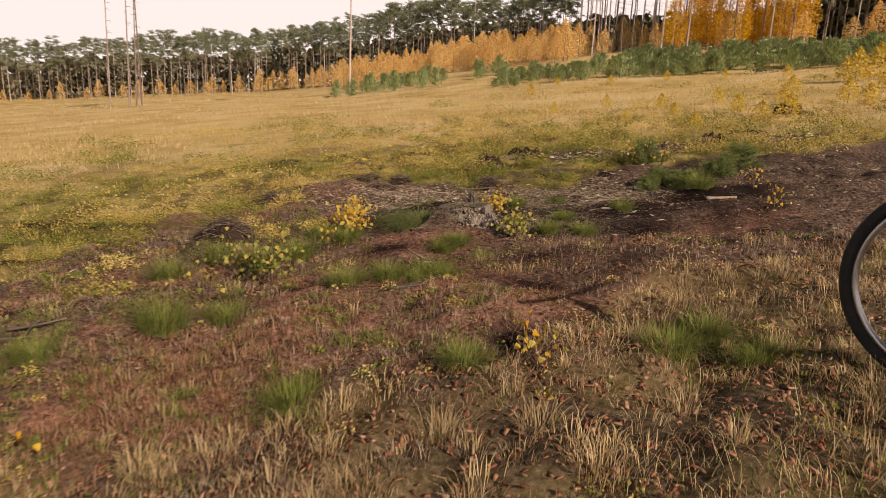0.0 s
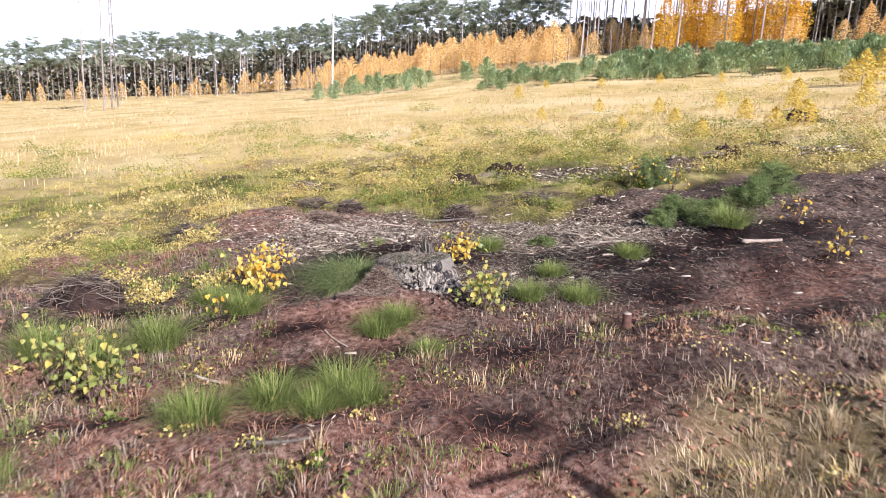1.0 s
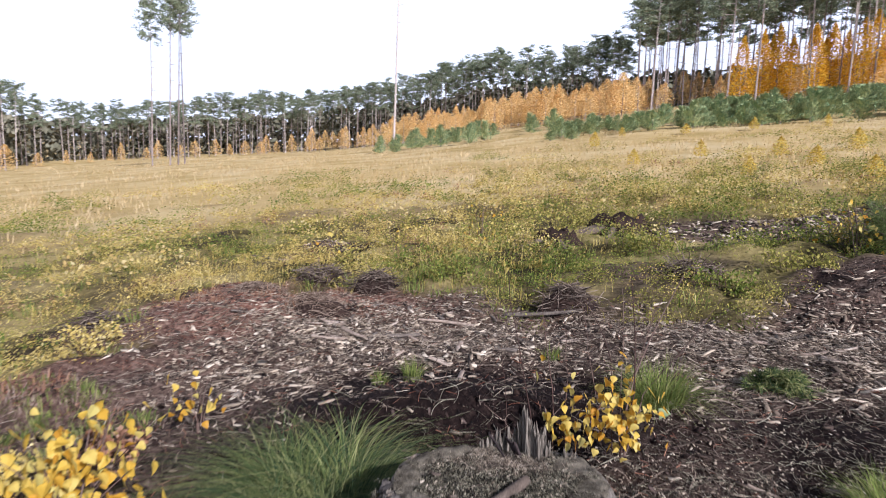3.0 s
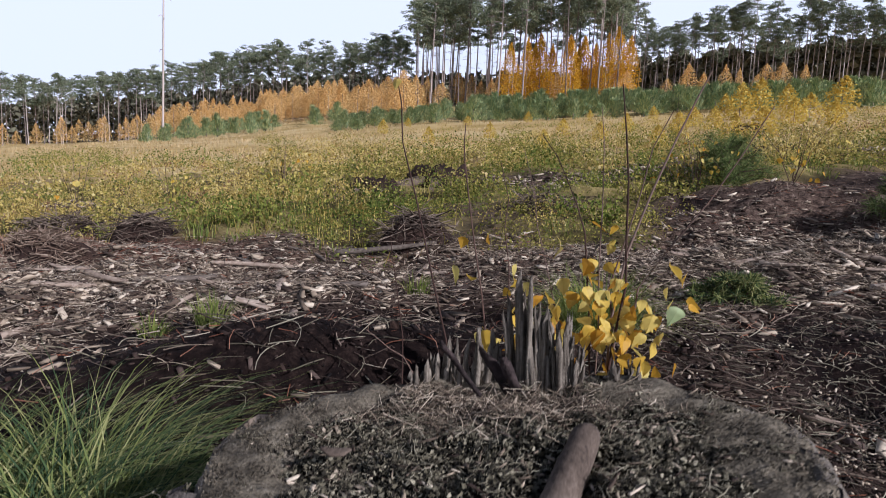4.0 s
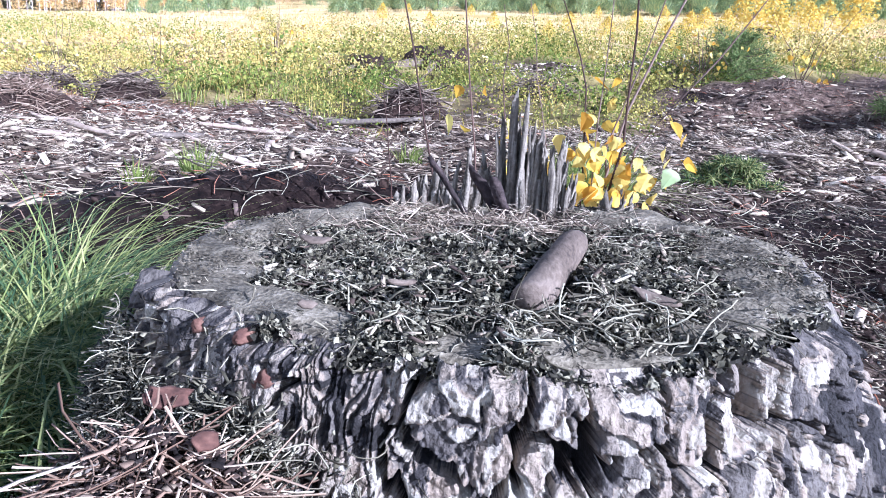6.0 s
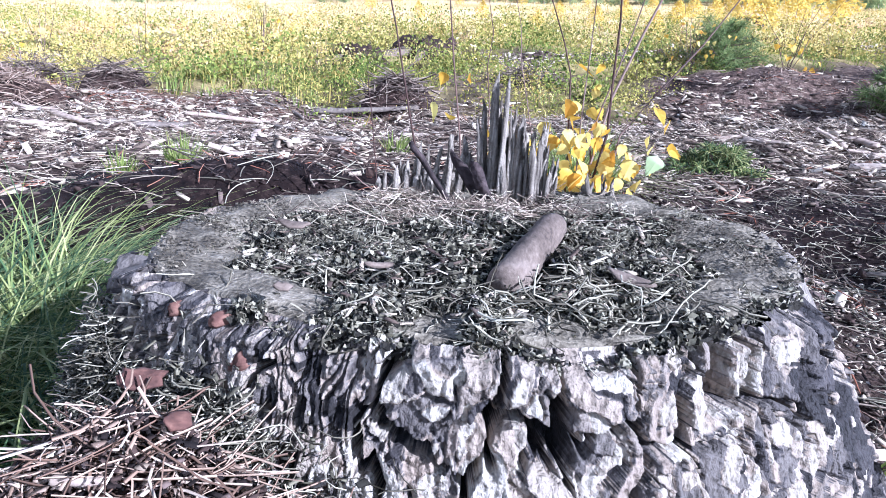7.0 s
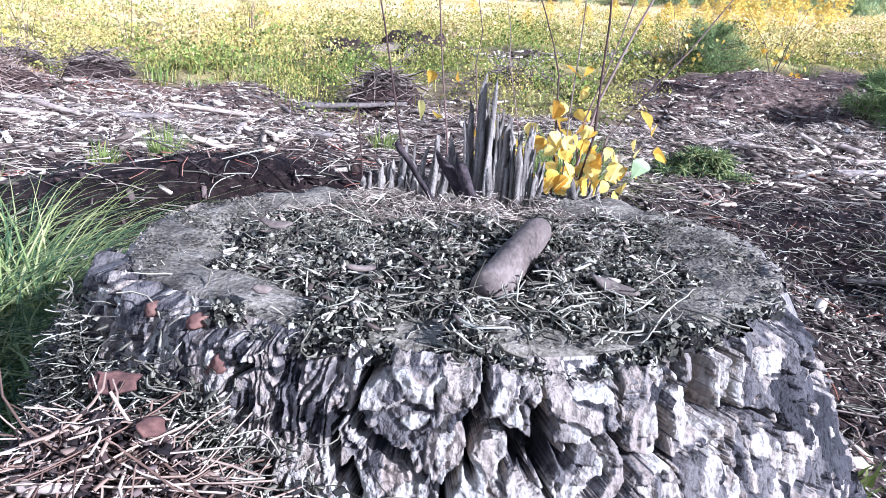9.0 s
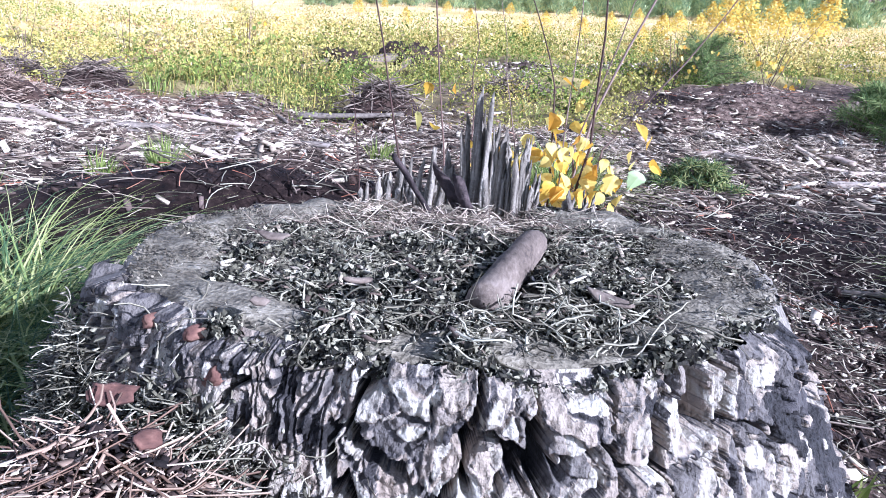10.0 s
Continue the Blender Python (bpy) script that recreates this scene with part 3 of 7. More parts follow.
def bark_material():
    """Scales of grey, white and pinkish bark, each coloured by itself with the shade of cracks painted in, and fine
    grain along the trunk.
    """
    m = bpy.data.materials.new("flaky_pine_bark")
    m.use_nodes = True
    n, l = m.node_tree.nodes, m.node_tree.links
    bsdf = n["Principled BSDF"]
    pos = n.new("ShaderNodeNewGeometry").outputs["Position"]

    def tex(scale, stretch, detail):
        mp = n.new("ShaderNodeMapping")
        mp.inputs["Scale"].default_value = stretch
        l.new(pos, mp.inputs[0])
        t = n.new("ShaderNodeTexNoise")
        t.inputs["Scale"].default_value, t.inputs["Detail"].default_value = scale, detail
        l.new(mp.outputs[0], t.inputs["Vector"])
        return t.outputs["Fac"]

    def ramp(fac, stops):
        r = n.new("ShaderNodeValToRGB")
        while len(r.color_ramp.elements) < len(stops):
            r.color_ramp.elements.new(0.5)
        for e, (p, c) in zip(r.color_ramp.elements, stops):
            e.position, e.color = p, (*c, 1)
        l.new(fac, r.inputs[0])
        return r.outputs[0]

    grain, flake = tex(230, (1, 1, 0.7), 10), tex(700, (1, 1, 0.8), 6)
    tone_shade = n.new("ShaderNodeAttribute")
    tone_shade.attribute_name = "tone_shade"
    col = ramp(tone_shade.outputs["Fac"], [(0.0, (0.010, 0.008, 0.007)), (0.20, (0.046, 0.039, 0.037)), (0.42, (0.125, 0.107, 0.090)), (0.58, (0.25, 0.195, 0.145)), (0.78, (0.27, 0.235, 0.185)), (1.0, (0.38, 0.34, 0.275))])
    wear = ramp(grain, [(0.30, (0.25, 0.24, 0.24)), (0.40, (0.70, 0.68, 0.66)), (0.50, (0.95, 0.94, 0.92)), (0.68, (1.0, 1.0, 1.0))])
    x = n.new("ShaderNodeMix")
    x.data_type, x.blend_type = "RGBA", "MULTIPLY"
    x.inputs[0].default_value = 1.0
    l.new(col, x.inputs[6])
    l.new(wear, x.inputs[7])
    l.new(x.outputs[2], bsdf.inputs["Base Color"])
    bsdf.inputs["Roughness"].default_value = 0.8
    bsdf.inputs["Specular IOR Level"].default_value = 0.3
    under = None
    for height, strength, size in ((grain, 0.9, 0.0035), (flake, 0.8, 0.0018)):
        b = n.new("ShaderNodeBump")
        b.inputs["Strength"].default_value, b.inputs["Distance"].default_value = strength, size
        l.new(height, b.inputs["Height"])
        if under:
            l.new(under, b.inputs["Normal"])
        under = b.outputs[0]
    l.new(under, bsdf.inputs["Normal"])
    return m


M_BARK = bark_material()
M_ORANGEBARK = material("orange_bark_flake", [(0.03, 0.016, 0.013), (0.10, 0.048, 0.034), (0.21, 0.115, 0.078)], scale=40, fine=200, bump=0.6, bump_size=0.004)


def tree_stump():
    ob = empty("tree_stump", SX, SY, 0)
    inv = Matrix.Translation((-SX, -SY, 0))
    TH = np.linspace(-np.pi, np.pi, 121)[:-1]
    # top: sawn rim with a rotten hollow in the middle
    radii = [1.0, 0.985, 0.95, 0.9, 0.84, 0.76, 0.66, 0.54, 0.40, 0.24, 0.08]
    rings = []
    for q in radii:
        x, y = rim(TH)
        x, y = x * q, y * q
        z = cut_height(SX + x, SY + y) + 0.0035 * lattice(x * 55, y * 55, 31) + 0.002 * lattice(x * 160, y * 160, 32)
        z -= 0.010 * step(0.86, 0.60, np.full_like(x, q)) * (1 + 0.6 * lattice(x * 20, y * 20, 33))
        z -= 0.004 if q == 1.0 else 0
        rings.append(np.stack([SX + x, SY + y, z], -1))
    v = np.concatenate(rings + [np.array([[SX, SY, cut_height(SX, SY) - 0.012]])])
    n = len(TH)
    j = np.arange(n)
    quads = np.concatenate([np.stack([k * n + j, k * n + (j + 1) % n, (k + 1) * n + (j + 1) % n, (k + 1) * n + j], 1) for k in range(len(radii) - 1)])
    last = (len(radii) - 1) * n
    tris = np.stack([last + j, last + (j + 1) % n, np.full(n, len(v) - 1)], 1)
    o = np_part("cut_top", v, [quads, tris], M_CUT, ob, "grey sawn wood, rotten in the middle")
    o.matrix_parent_inverse = inv
    # side: layer under the bark, coloured near black for the shade in the gaps
    drops = np.array([0.004, 0.02, 0.05, 0.08, 0.11, 0.14, 0.17, 0.20, 0.24, 0.28, 0.32])
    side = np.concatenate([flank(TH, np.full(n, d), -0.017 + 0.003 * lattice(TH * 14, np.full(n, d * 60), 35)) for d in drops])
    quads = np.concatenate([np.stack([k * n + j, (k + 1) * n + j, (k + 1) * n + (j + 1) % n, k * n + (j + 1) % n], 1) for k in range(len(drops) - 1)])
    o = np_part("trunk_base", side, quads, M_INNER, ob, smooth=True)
    o.matrix_parent_inverse = inv
    # bare faces where the bark is gone
    for a0, a1, d1, lab in ((-34, 40, 0.056, "pale bare wood"), (168, 206, 0.11, "grey bare wood"), (60, 150, 0.12, "")):
        m, k = 24, 12
        A, D = np.meshgrid(np.radians(np.linspace(a0, a1, m)), np.linspace(0.0, d1, k))
        edge = 0.012 * lattice(A * 40, D * 0 + 1, 36)
        D = D * (1 + edge * 8)
        p = flank(A, D + 0.002, 0.0 + 0.006 * step(0.0, 0.03, D) + 0.0014 * lattice(A * 90, D * 12, 37))
        q = flank(A, D + 0.002, -0.012)
        v = np.concatenate([p.reshape(-1, 3), q.reshape(-1, 3)])
        i0 = (np.arange(k - 1)[:, None] * m + np.arange(m - 1)[None]).ravel()
        f1 = np.stack([i0, i0 + m, i0 + m + 1, i0 + 1], 1)
        mk = m * k
        hem = np.concatenate([np.arange(m), np.arange(1, k) * m + m - 1, (k - 1) * m + np.arange(m - 2, -1, -1), np.arange(k - 2, 0, -1) * m])
        nx = np.roll(hem, -1)
        f2 = np.stack([hem, nx, nx + mk, hem + mk], 1)
        o = np_part("bare_wood", v, np.concatenate([f1, f1[:, ::-1] + mk, f2]), M_SAP, ob, lab, smooth=True)
        o.matrix_parent_inverse = inv
    # bark: cells split by furrows, each cell a flaky plate of its own
    r = np.random.default_rng(41)
    for a0, a1, top, foot, fine in ((-161.0, 14.0, 0.0, 0.112, 0.00056), (-161.0, 14.0, 0.1105, 0.285, 0.0022), (46.0, 167.0, 0.0, 0.285, 0.006)):
        arc = radians(a1 - a0) * 0.20
        nu, nv = int(arc / fine), int((foot - top) / fine)
        U, V = np.meshgrid(np.linspace(0, arc, nu), np.linspace(top, foot, nv))
        warp = 0.007 * lattice(U * 60, V * 30, 42) + 0.0035 * lattice(U * 160, V * 90, 43)
        skew = 0.35 * (V - 0.06) * np.where(V > 0.06, 1, 0)
        Uw, Vw = U + warp + skew * lattice(U * 9, V * 2, 44), (V + 0.012 * lattice(U * 50, V * 40, 45)) * 0.5
        su, sv, u = [], [], -0.02
        while u < arc + 0.02:
            w = r.uniform(0.020, 0.042)
            v0 = -r.uniform(0.0, 0.02)
            while v0 < 0.16:
                su.append(u + r.normal(0, 0.004))
                sv.append(v0 + 0.01)
                v0 += r.uniform(0.022, 0.055)
            u += w
        su, sv = np.array(su), np.array(sv)
        best, second, who = np.full(U.shape, 9.0), np.full(U.shape, 9.0), np.zeros(U.shape, int)
        for k in range(len(su)):
            d = np.hypot(Uw - su[k], Vw - sv[k])
            nearer = d < best
            second = np.where(nearer, best, np.minimum(second, d))
            who = np.where(nearer, k, who)
            best = np.where(nearer, d, best)
        gap = second - best
        edge = step(0.0008, 0.0030, gap - 0.0022 * np.maximum(0, lattice(U * 22, V * 9, 67)) + 0.0022 * lattice(U * 300, V * 120, 59) + 0.0014 * lattice(U * 90, V * 40, 64))
        # scales lie over one another in steps, drawn out along the trunk
        deg = a0 + np.degrees(U / 0.20)
        sheets = step(-111, -109, deg + 2 * lattice(U * 9, V * 50, 71)) * step(-97, -99, deg + 2 * lattice(U * 9, V * 50, 74)) * step(0.050, 0.043, V + 0.006 * lattice(U * 60, V * 9, 72))
        lay, tone_shade = np.zeros(U.shape), np.full(U.shape, 0.16)
        count = 1900 if fine < 0.001 else 400
        for k in range(count):
            z = (k / count) ** 0.8
            cu, cv = r.uniform(0, arc), r.uniform(top - 0.005, foot)
            a = min(0.0034 * r.lognormal(0, 0.55), 0.011) * (1.75 - 1.1 * z) * (1.0 if fine < 0.001 else 1.8)
            b = a * r.uniform(1.2, 3.0)
            c0, c1 = np.searchsorted(U[0], (cu - 1.9 * a - 0.012, cu + 1.9 * a + 0.012))
            r0, r1 = np.searchsorted(V[:, 0], (cv - 1.5 * b - 0.006, cv + 1.5 * b + 0.006))
            if c1 - c0 < 2 or r1 - r0 < 2:
                continue
            w = (slice(r0, r1), slice(c0, c1))
            u, v = Uw[w], V[w]
            dv = v - cv
            du = u - cu + r.normal(0, 0.25) * dv
            far = (np.abs(du / a) ** 2.6 + np.abs(dv / b) ** 2.6) ** (1 / 2.6) + 0.28 * lattice(u * 300, v * 170, 900 + k) + 0.16 * lattice(u * 800, v * 520, 73)
            on = far < 1
            lay[w] = np.where(on, 0.0085 * z + r.normal(0, 0.16) * du + r.normal(0.06, 0.09) * dv + 0.0006 * np.clip((1 - far) * 4, 0, 1), lay[w])
            # colour follows the fall of light: paler right front, darker far right
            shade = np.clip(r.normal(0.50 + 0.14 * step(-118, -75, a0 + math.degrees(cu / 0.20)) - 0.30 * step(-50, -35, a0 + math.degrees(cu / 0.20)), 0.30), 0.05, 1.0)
            # scale rims darkened, crack shade put into the colour
            tone_shade[w] = np.where(on, shade * (1 - 0.9 * step(0.86, 1.0, far) * r.uniform(0.2, 1)), tone_shade[w])
        thick = r.uniform(0.003, 0.009, len(su))[who]
        out = -0.0155 + edge * (0.0165 + thick + lay)
        # furrows painted near black to stand for their shade
        tone_shade = np.where(edge < 0.6, 0.03, tone_shade)
        # edge-on sheets of bark, and a deep notch below the cut, both with shade painted in
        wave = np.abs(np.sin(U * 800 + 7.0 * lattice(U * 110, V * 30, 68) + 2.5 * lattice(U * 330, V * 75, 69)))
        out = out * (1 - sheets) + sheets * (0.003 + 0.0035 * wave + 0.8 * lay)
        tone_shade = tone_shade * (1 - sheets) + sheets * tone_shade * (0.35 + 0.5 * wave)
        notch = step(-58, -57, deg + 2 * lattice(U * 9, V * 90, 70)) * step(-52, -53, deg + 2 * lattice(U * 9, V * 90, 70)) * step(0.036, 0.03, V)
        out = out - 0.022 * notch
        tone_shade = tone_shade * (1 - 0.6 * notch)
        hole = step(0.30, 0.62, lattice(U * 26, V * 17, 55)) * (V < 0.10)
        out = out - 0.003 * hole + 0.0008 * lattice(U * 700, V * 150, 60) + 0.0006 * lattice(U * 500, V * 500, 61)
        ragged = V + 0.006 * lattice(U * 90, V * 0, 57) + 0.010 * np.maximum(0, lattice(U * 24, V * 0, 58))
        bare_here = step(-32, -28, a0 + np.degrees(U / 0.20) + 3 * lattice(U * 40, V * 40, 62)) * step(0.062, 0.052, V + 0.010 * lattice(U * 60, V * 10, 63)) * (a1 < 45)
        out = out * (1 - bare_here) - 0.013 * bare_here
        P = flank(radians(a0) + U / 0.20, np.clip(V + 0.001, 0.001, 0.3), out * step(0.002, 0.012, ragged + 0.004))
        quad_who = who[:-1, :-1]
        idx = (np.arange(nv - 1)[:, None] * nu + np.arange(nu - 1)[None])
        flat = P.reshape(-1, 3)
        for k in range(len(su)):
            q = idx[quad_who == k]
            if len(q) < 12:
                continue
            f = np.stack([q, q + nu, q + nu + 1, q + 1], 1)
            used_v, inv_v = np.unique(f, return_inverse=True)
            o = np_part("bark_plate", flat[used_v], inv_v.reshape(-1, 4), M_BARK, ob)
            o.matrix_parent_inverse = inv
            o.data.attributes.new("tone_shade", "FLOAT", "POINT").data.foreach_set("value", np.ascontiguousarray(tone_shade.ravel()[used_v], dtype=np.float32))
    # scales that have lost their grey skin
    for deg, drop, wide, tall in ((-131, 0.009, 0.008, 0.009), (-121, 0.007, 0.007, 0.007), (-115, 0.021, 0.013, 0.012), (-24, 0.085, 0.006, 0.007)):
        m = 14
        a = np.linspace(0, 2 * np.pi, m, endpoint=False)
        rag = 1 + r.normal(0, 0.12, m)
        rows = [flank(radians(deg) + wide / 2 * q * np.cos(a) * rag / 0.19, drop + tall / 2 * q * np.sin(a) * rag, lift + r.normal(0, 0.0006, m)) for q, lift in ((1.05, 0.0), (1.0, 0.0125), (0.8, 0.0145), (0.4, 0.015))]
        i = np.arange(m)
        f = np.concatenate([np.stack([k * m + i, k * m + (i + 1) % m, k * m + m + (i + 1) % m, k * m + m + i], 1) for k in range(3)])
        o = np_part("bark_scale", np.concatenate(rows + [rows[3].mean(0)[None]]), [f, np.stack([3 * m + i, 3 * m + (i + 1) % m, np.full(m, 4 * m)], 1)], M_ORANGEBARK, ob, "orange-brown inner bark")
        o.matrix_parent_inverse = inv
    # splinters left standing where the trunk broke off: x, width, height, lean sideways, y, thickness
    for x, w, h, lean, y, deep in ((0.064, 0.017, 0.092, -0.010, 0.128, 0.009), (0.080, 0.013, 0.072, -0.006, 0.124, 0.008), (0.093, 0.013, 0.056, -0.006, 0.121, 0.009), (0.104, 0.009, 0.046, -0.003, 0.124, 0.008), (0.075, 0.016, 0.066, -0.004, 0.136, 0.008), (0.110, 0.006, 0.032, 0.0, 0.126, 0.006),
                                   (0.067, 0.014, 0.036, -0.036, 0.112, 0.0020), (0.072, 0.009, 0.028, -0.026, 0.106, 0.0020), (0.046, 0.0035, 0.040, -0.050, 0.102, 0.002), (0.070, 0.015, 0.080, -0.004, 0.131, 0.008), (0.086, 0.012, 0.066, -0.004, 0.134, 0.008), (0.098, 0.012, 0.060, -0.002, 0.130, 0.008), (0.106, 0.008, 0.052, -0.002, 0.131, 0.007), (0.038, 0.013, 0.046, 0.002, 0.136, 0.007), (0.026, 0.012, 0.048, 0.0, 0.138, 0.007), (0.013, 0.013, 0.036, 0.0, 0.138, 0.007), (0.000, 0.013, 0.034, 0.003, 0.139, 0.006), (-0.013, 0.012, 0.026, 0.0, 0.137, 0.006), (-0.026, 0.010, 0.018, 0.0, 0.134, 0.006), (0.142, 0.008, 0.014, 0, 0.135, 0.005), (0.154, 0.007, 0.018, 0.002, 0.134, 0.005)):
        bits = []
        strips = 1 if abs(lean) >= 0.02 else 5
        z0 = float(cut_height(x, y)) - 0.02
        for s in range(strips):
            cx = x + (s - (strips - 1) / 2) * w / strips
            hh = h * (1 if s == 2 or strips == 1 else r.uniform(0.42, 1.0)) + 0.02
            dep = deep * r.uniform(0.5, 1.2)
            wide = r.uniform(0.7, 1.25) if strips > 1 else 0.56
            skew, tip = r.normal(0, 0.005), (r.normal(0, 0.0028) if strips > 1 else 0)
            oy = r.normal(0, deep * 0.32)
            prof = []
            for t in (0, 0.3, 0.6, 0.82, 0.93, 1.0):
                k = (1 - 0.15 * t) if t < 0.8 else ((0.86, 0.66, 0.25) if strips > 1 else (1.0, 0.9, 0.55))[0 if t < 0.9 else 1 if t < 1 else 2]
                ww, dd = w / strips * wide * k, dep / 2 * k
                ex, ey, ez = cx + lean * t + tip * t * t + r.normal(0, 0.0005), y + oy + 0.002 * t * r.normal(0, 0.5), z0 + hh * t
                prof.append(np.array([(ex - ww, ey - dd, ez), (ex + ww, ey - dd * 0.7, ez + skew * t), (ex + ww, ey + dd, ez + skew * t), (ex - ww, ey + dd, ez + 0.001)]))
            v = np.concatenate(prof)
            i = np.arange(4)
            f = np.concatenate([np.stack([k * 4 + i, k * 4 + (i + 1) % 4, k * 4 + 4 + (i + 1) % 4, k * 4 + 4 + i], 1) for k in range(5)] + [np.array([[20, 21, 22, 23], [3, 2, 1, 0]])])
            bits.append((v, f))
        v, f = join(bits)
        o = np_part("splinter", v, f, M_SPLINT if abs(lean) < 0.02 else M_INNER, ob, "dark leaning splinter" if abs(lean) > 0.02 else "")
        o.matrix_parent_inverse = inv
    return tagged(ob, "old sawn pine stump with flaky grey bark and a splintered edge", "tree stump")


tree_stump()


def on_stump(n, r, inner=0.0, outer=0.93, front=0.0):
    th = r.uniform(-np.pi, np.pi, n)
    q = np.sqrt(r.uniform(inner**2, outer**2, n))
    x, y = rim(th)
    x, y = x * q, y * q - front * r.uniform(0, 1, n)
    return SX + x, SY + y


def stump_litter():
    """What lies on the cut: needles, crumbs of rot, splinters of pale wood."""
    r = np.random.default_rng(51)

    def keep(x, y):
        u, v = (x - SX) / RA, (y - SY) / RB
        bare = ((u + 0.90 + 0.08 * lattice(x * 60, y * 60, 54)) / 0.24) ** 2 + ((v - 0.05) / 0.70) ** 2 < 1
        bare |= ((u - 0.97 + 0.08 * lattice(x * 60, y * 60, 56)) / 0.24) ** 2 + ((v - 0.2) / 0.75) ** 2 < 1
        return ~bare | (r.random(len(x)) < 0.28)

    def heap(x, y):
        u, v = (x - SX) / RA, (y - SY) / RB
        along = np.clip(((x - 0.104) * -0.03 + (y - 0.006) * -0.107) / 0.01235, 0, 1)
        away = (x - 0.104 + 0.03 * along) ** 2 + (y - 0.006 + 0.107 * along) ** 2
        return cut_height(x, y) - 0.010 - 0.010 * np.exp(-away / 0.0003) + 0.015 * np.exp(-((u - 0.15) / 0.5) ** 2 - ((v + 0.3) / 0.55) ** 2) + 0.008 * lattice(x * 45, y * 45, 52)

    # bed of rot under the litter
    TH = np.linspace(-np.pi, np.pi, 141)[:-1]
    v, f, n = [], [], len(TH)
    qs = np.linspace(0.02, 1.0, 28)
    for q in qs:
        x, y = rim(TH)
        x, y = SX + x * q, SY + y * q
        u, w = (x - SX) / RA, (y - SY) / RB
        k = np.clip(np.minimum(((u + 0.80) / 0.32) ** 2 + ((w - 0.05) / 0.8) ** 2, np.minimum(((u - 0.92) / 0.26) ** 2 + ((w - 0.2) / 0.8) ** 2, 9)) - 1, -1, 1)
        z = heap(x, y) - 0.008 * step(0.3, -0.3, k) - 0.012 * step(0.86, 0.95, np.full_like(x, q)) * step(-0.5, -0.2, w) - 0.006 * step(0.9, 1.0, np.full_like(x, q)) + 0.005 * lattice(x * 130, y * 130, 53)
        v.append(np.stack([x, y, z], -1))
    j = np.arange(n)
    for k in range(len(qs) - 1):
        f.append(np.stack([k * n + j, k * n + (j + 1) % n, (k + 1) * n + (j + 1) % n, (k + 1) * n + j], 1))
    bed = np_part("rotten_wood_bed", np.concatenate(v), np.concatenate(f), M_ROT)
    tagged(bed, "dark crumbly rotten wood filling the hollow of the stump", "rotten wood", kind="stuff")
    x, y = on_stump(9000, r, 0, 0.985, 0.014)
    xf, yf = on_stump(9000, r, 0.75, 1.05)
    front = (yf < SY - 0.25 * RB) & (xf < SX + 0.72 * RA)
    x, y = np.concatenate([x, xf[front]]), np.concatenate([y, yf[front]])
    ok = keep(x, y)
    x, y = x[ok], y[ok]
    n = len(x)
    big = r.random(n) < 0.05
    at = np.stack([x, y, heap(x, y) + r.uniform(-0.002, 0.005, n)], 1)
    v, f = chips_on(at, r.uniform(0.0015, 0.0055, n) * (1 + 0.8 * big), r.uniform(0.0005, 0.0017, n) * (1 + 0.8 * big), r.uniform(0.0003, 0.0010, n), r.uniform(0, 6.28, n), r.normal(0, 0.75, n), r)
    crumbs = np_part("rotten_wood_crumbs", v, f, M_CRUMB)
    tagged(crumbs, "dark crumbs of rotten wood and bark lying on the stump", "wood crumbs", kind="stuff")
    for count, mat, s0, s1, lift in ((46000, M_CRUMB, 0.0012, 0.0050, 0.006), (9000, M_ROT, 0.003, 0.009, 0.003)):
        x, y = on_stump(count, r, 0, 0.99, 0.012)
        xf, yf = on_stump(count // 3, r, 0.78, 1.06)
        front = (yf < SY - 0.25 * RB) & (xf < SX + 0.72 * RA)
        x, y = np.concatenate([x, xf[front]]), np.concatenate([y, yf[front]])
        ok = keep(x, y)
        x, y = x[ok], y[ok]
        v, f = leaflets(np.stack([x, y, heap(x, y) + r.uniform(-0.002, lift, len(x))], 1), r.uniform(s0, s1, len(x)), r)
        tagged(np_part("rot_flakes", v, f, mat), "small flakes of rotten bark and wood lying on the stump", "wood crumbs", kind="stuff")
    x, y = on_stump(16000, r, 0.25, 1.0)
    bare = ~keep(x, y)
    x, y = x[bare], y[bare]
    v, f = leaflets(np.stack([x, y, cut_height(x, y) + r.uniform(-0.001, 0.0015, len(x))], 1), r.uniform(0.0007, 0.0024, len(x)), r)
    tagged(np_part("wood_fuzz", v, f, M_CUT), "rough grey fuzz of the weathered sawn face", "wood fibres", kind="stuff")
    x, y = on_stump(3600, r, 0, 0.97, 0.014)
    ok = keep(x, y)
    x, y = np.concatenate([x[ok], r.normal(0.045, 0.055, 1100)]), np.concatenate([y[ok], r.normal(0.062, 0.030, 1100)])
    n = len(x)
    at = np.stack([x, y, heap(x, y) + r.uniform(0.001, 0.008, n)], 1)
    v, f = curls(at, r.uniform(0.005, 0.020, n), r.uniform(0.00016, 0.00034, n), r, 0.5)
    needles = np_part("pine_needles", v, f, M_NEEDLE)
    tagged(needles, "bleached pine needles strewn over the stump", "pine needles", kind="stuff")
    x, y = on_stump(650, r, 0, 0.97)
    ok = keep(x, y)
    x, y = x[ok], y[ok]
    n = len(x)
    at = np.stack([x, y, heap(x, y) + 0.005], 1)
    v, f = chips_on(at, r.uniform(0.004, 0.014, n), r.uniform(0.0008, 0.0026, n), r.uniform(0.0004, 0.0010, n), r.uniform(0, 6.28, n), r.normal(0, 0.25, n), r)
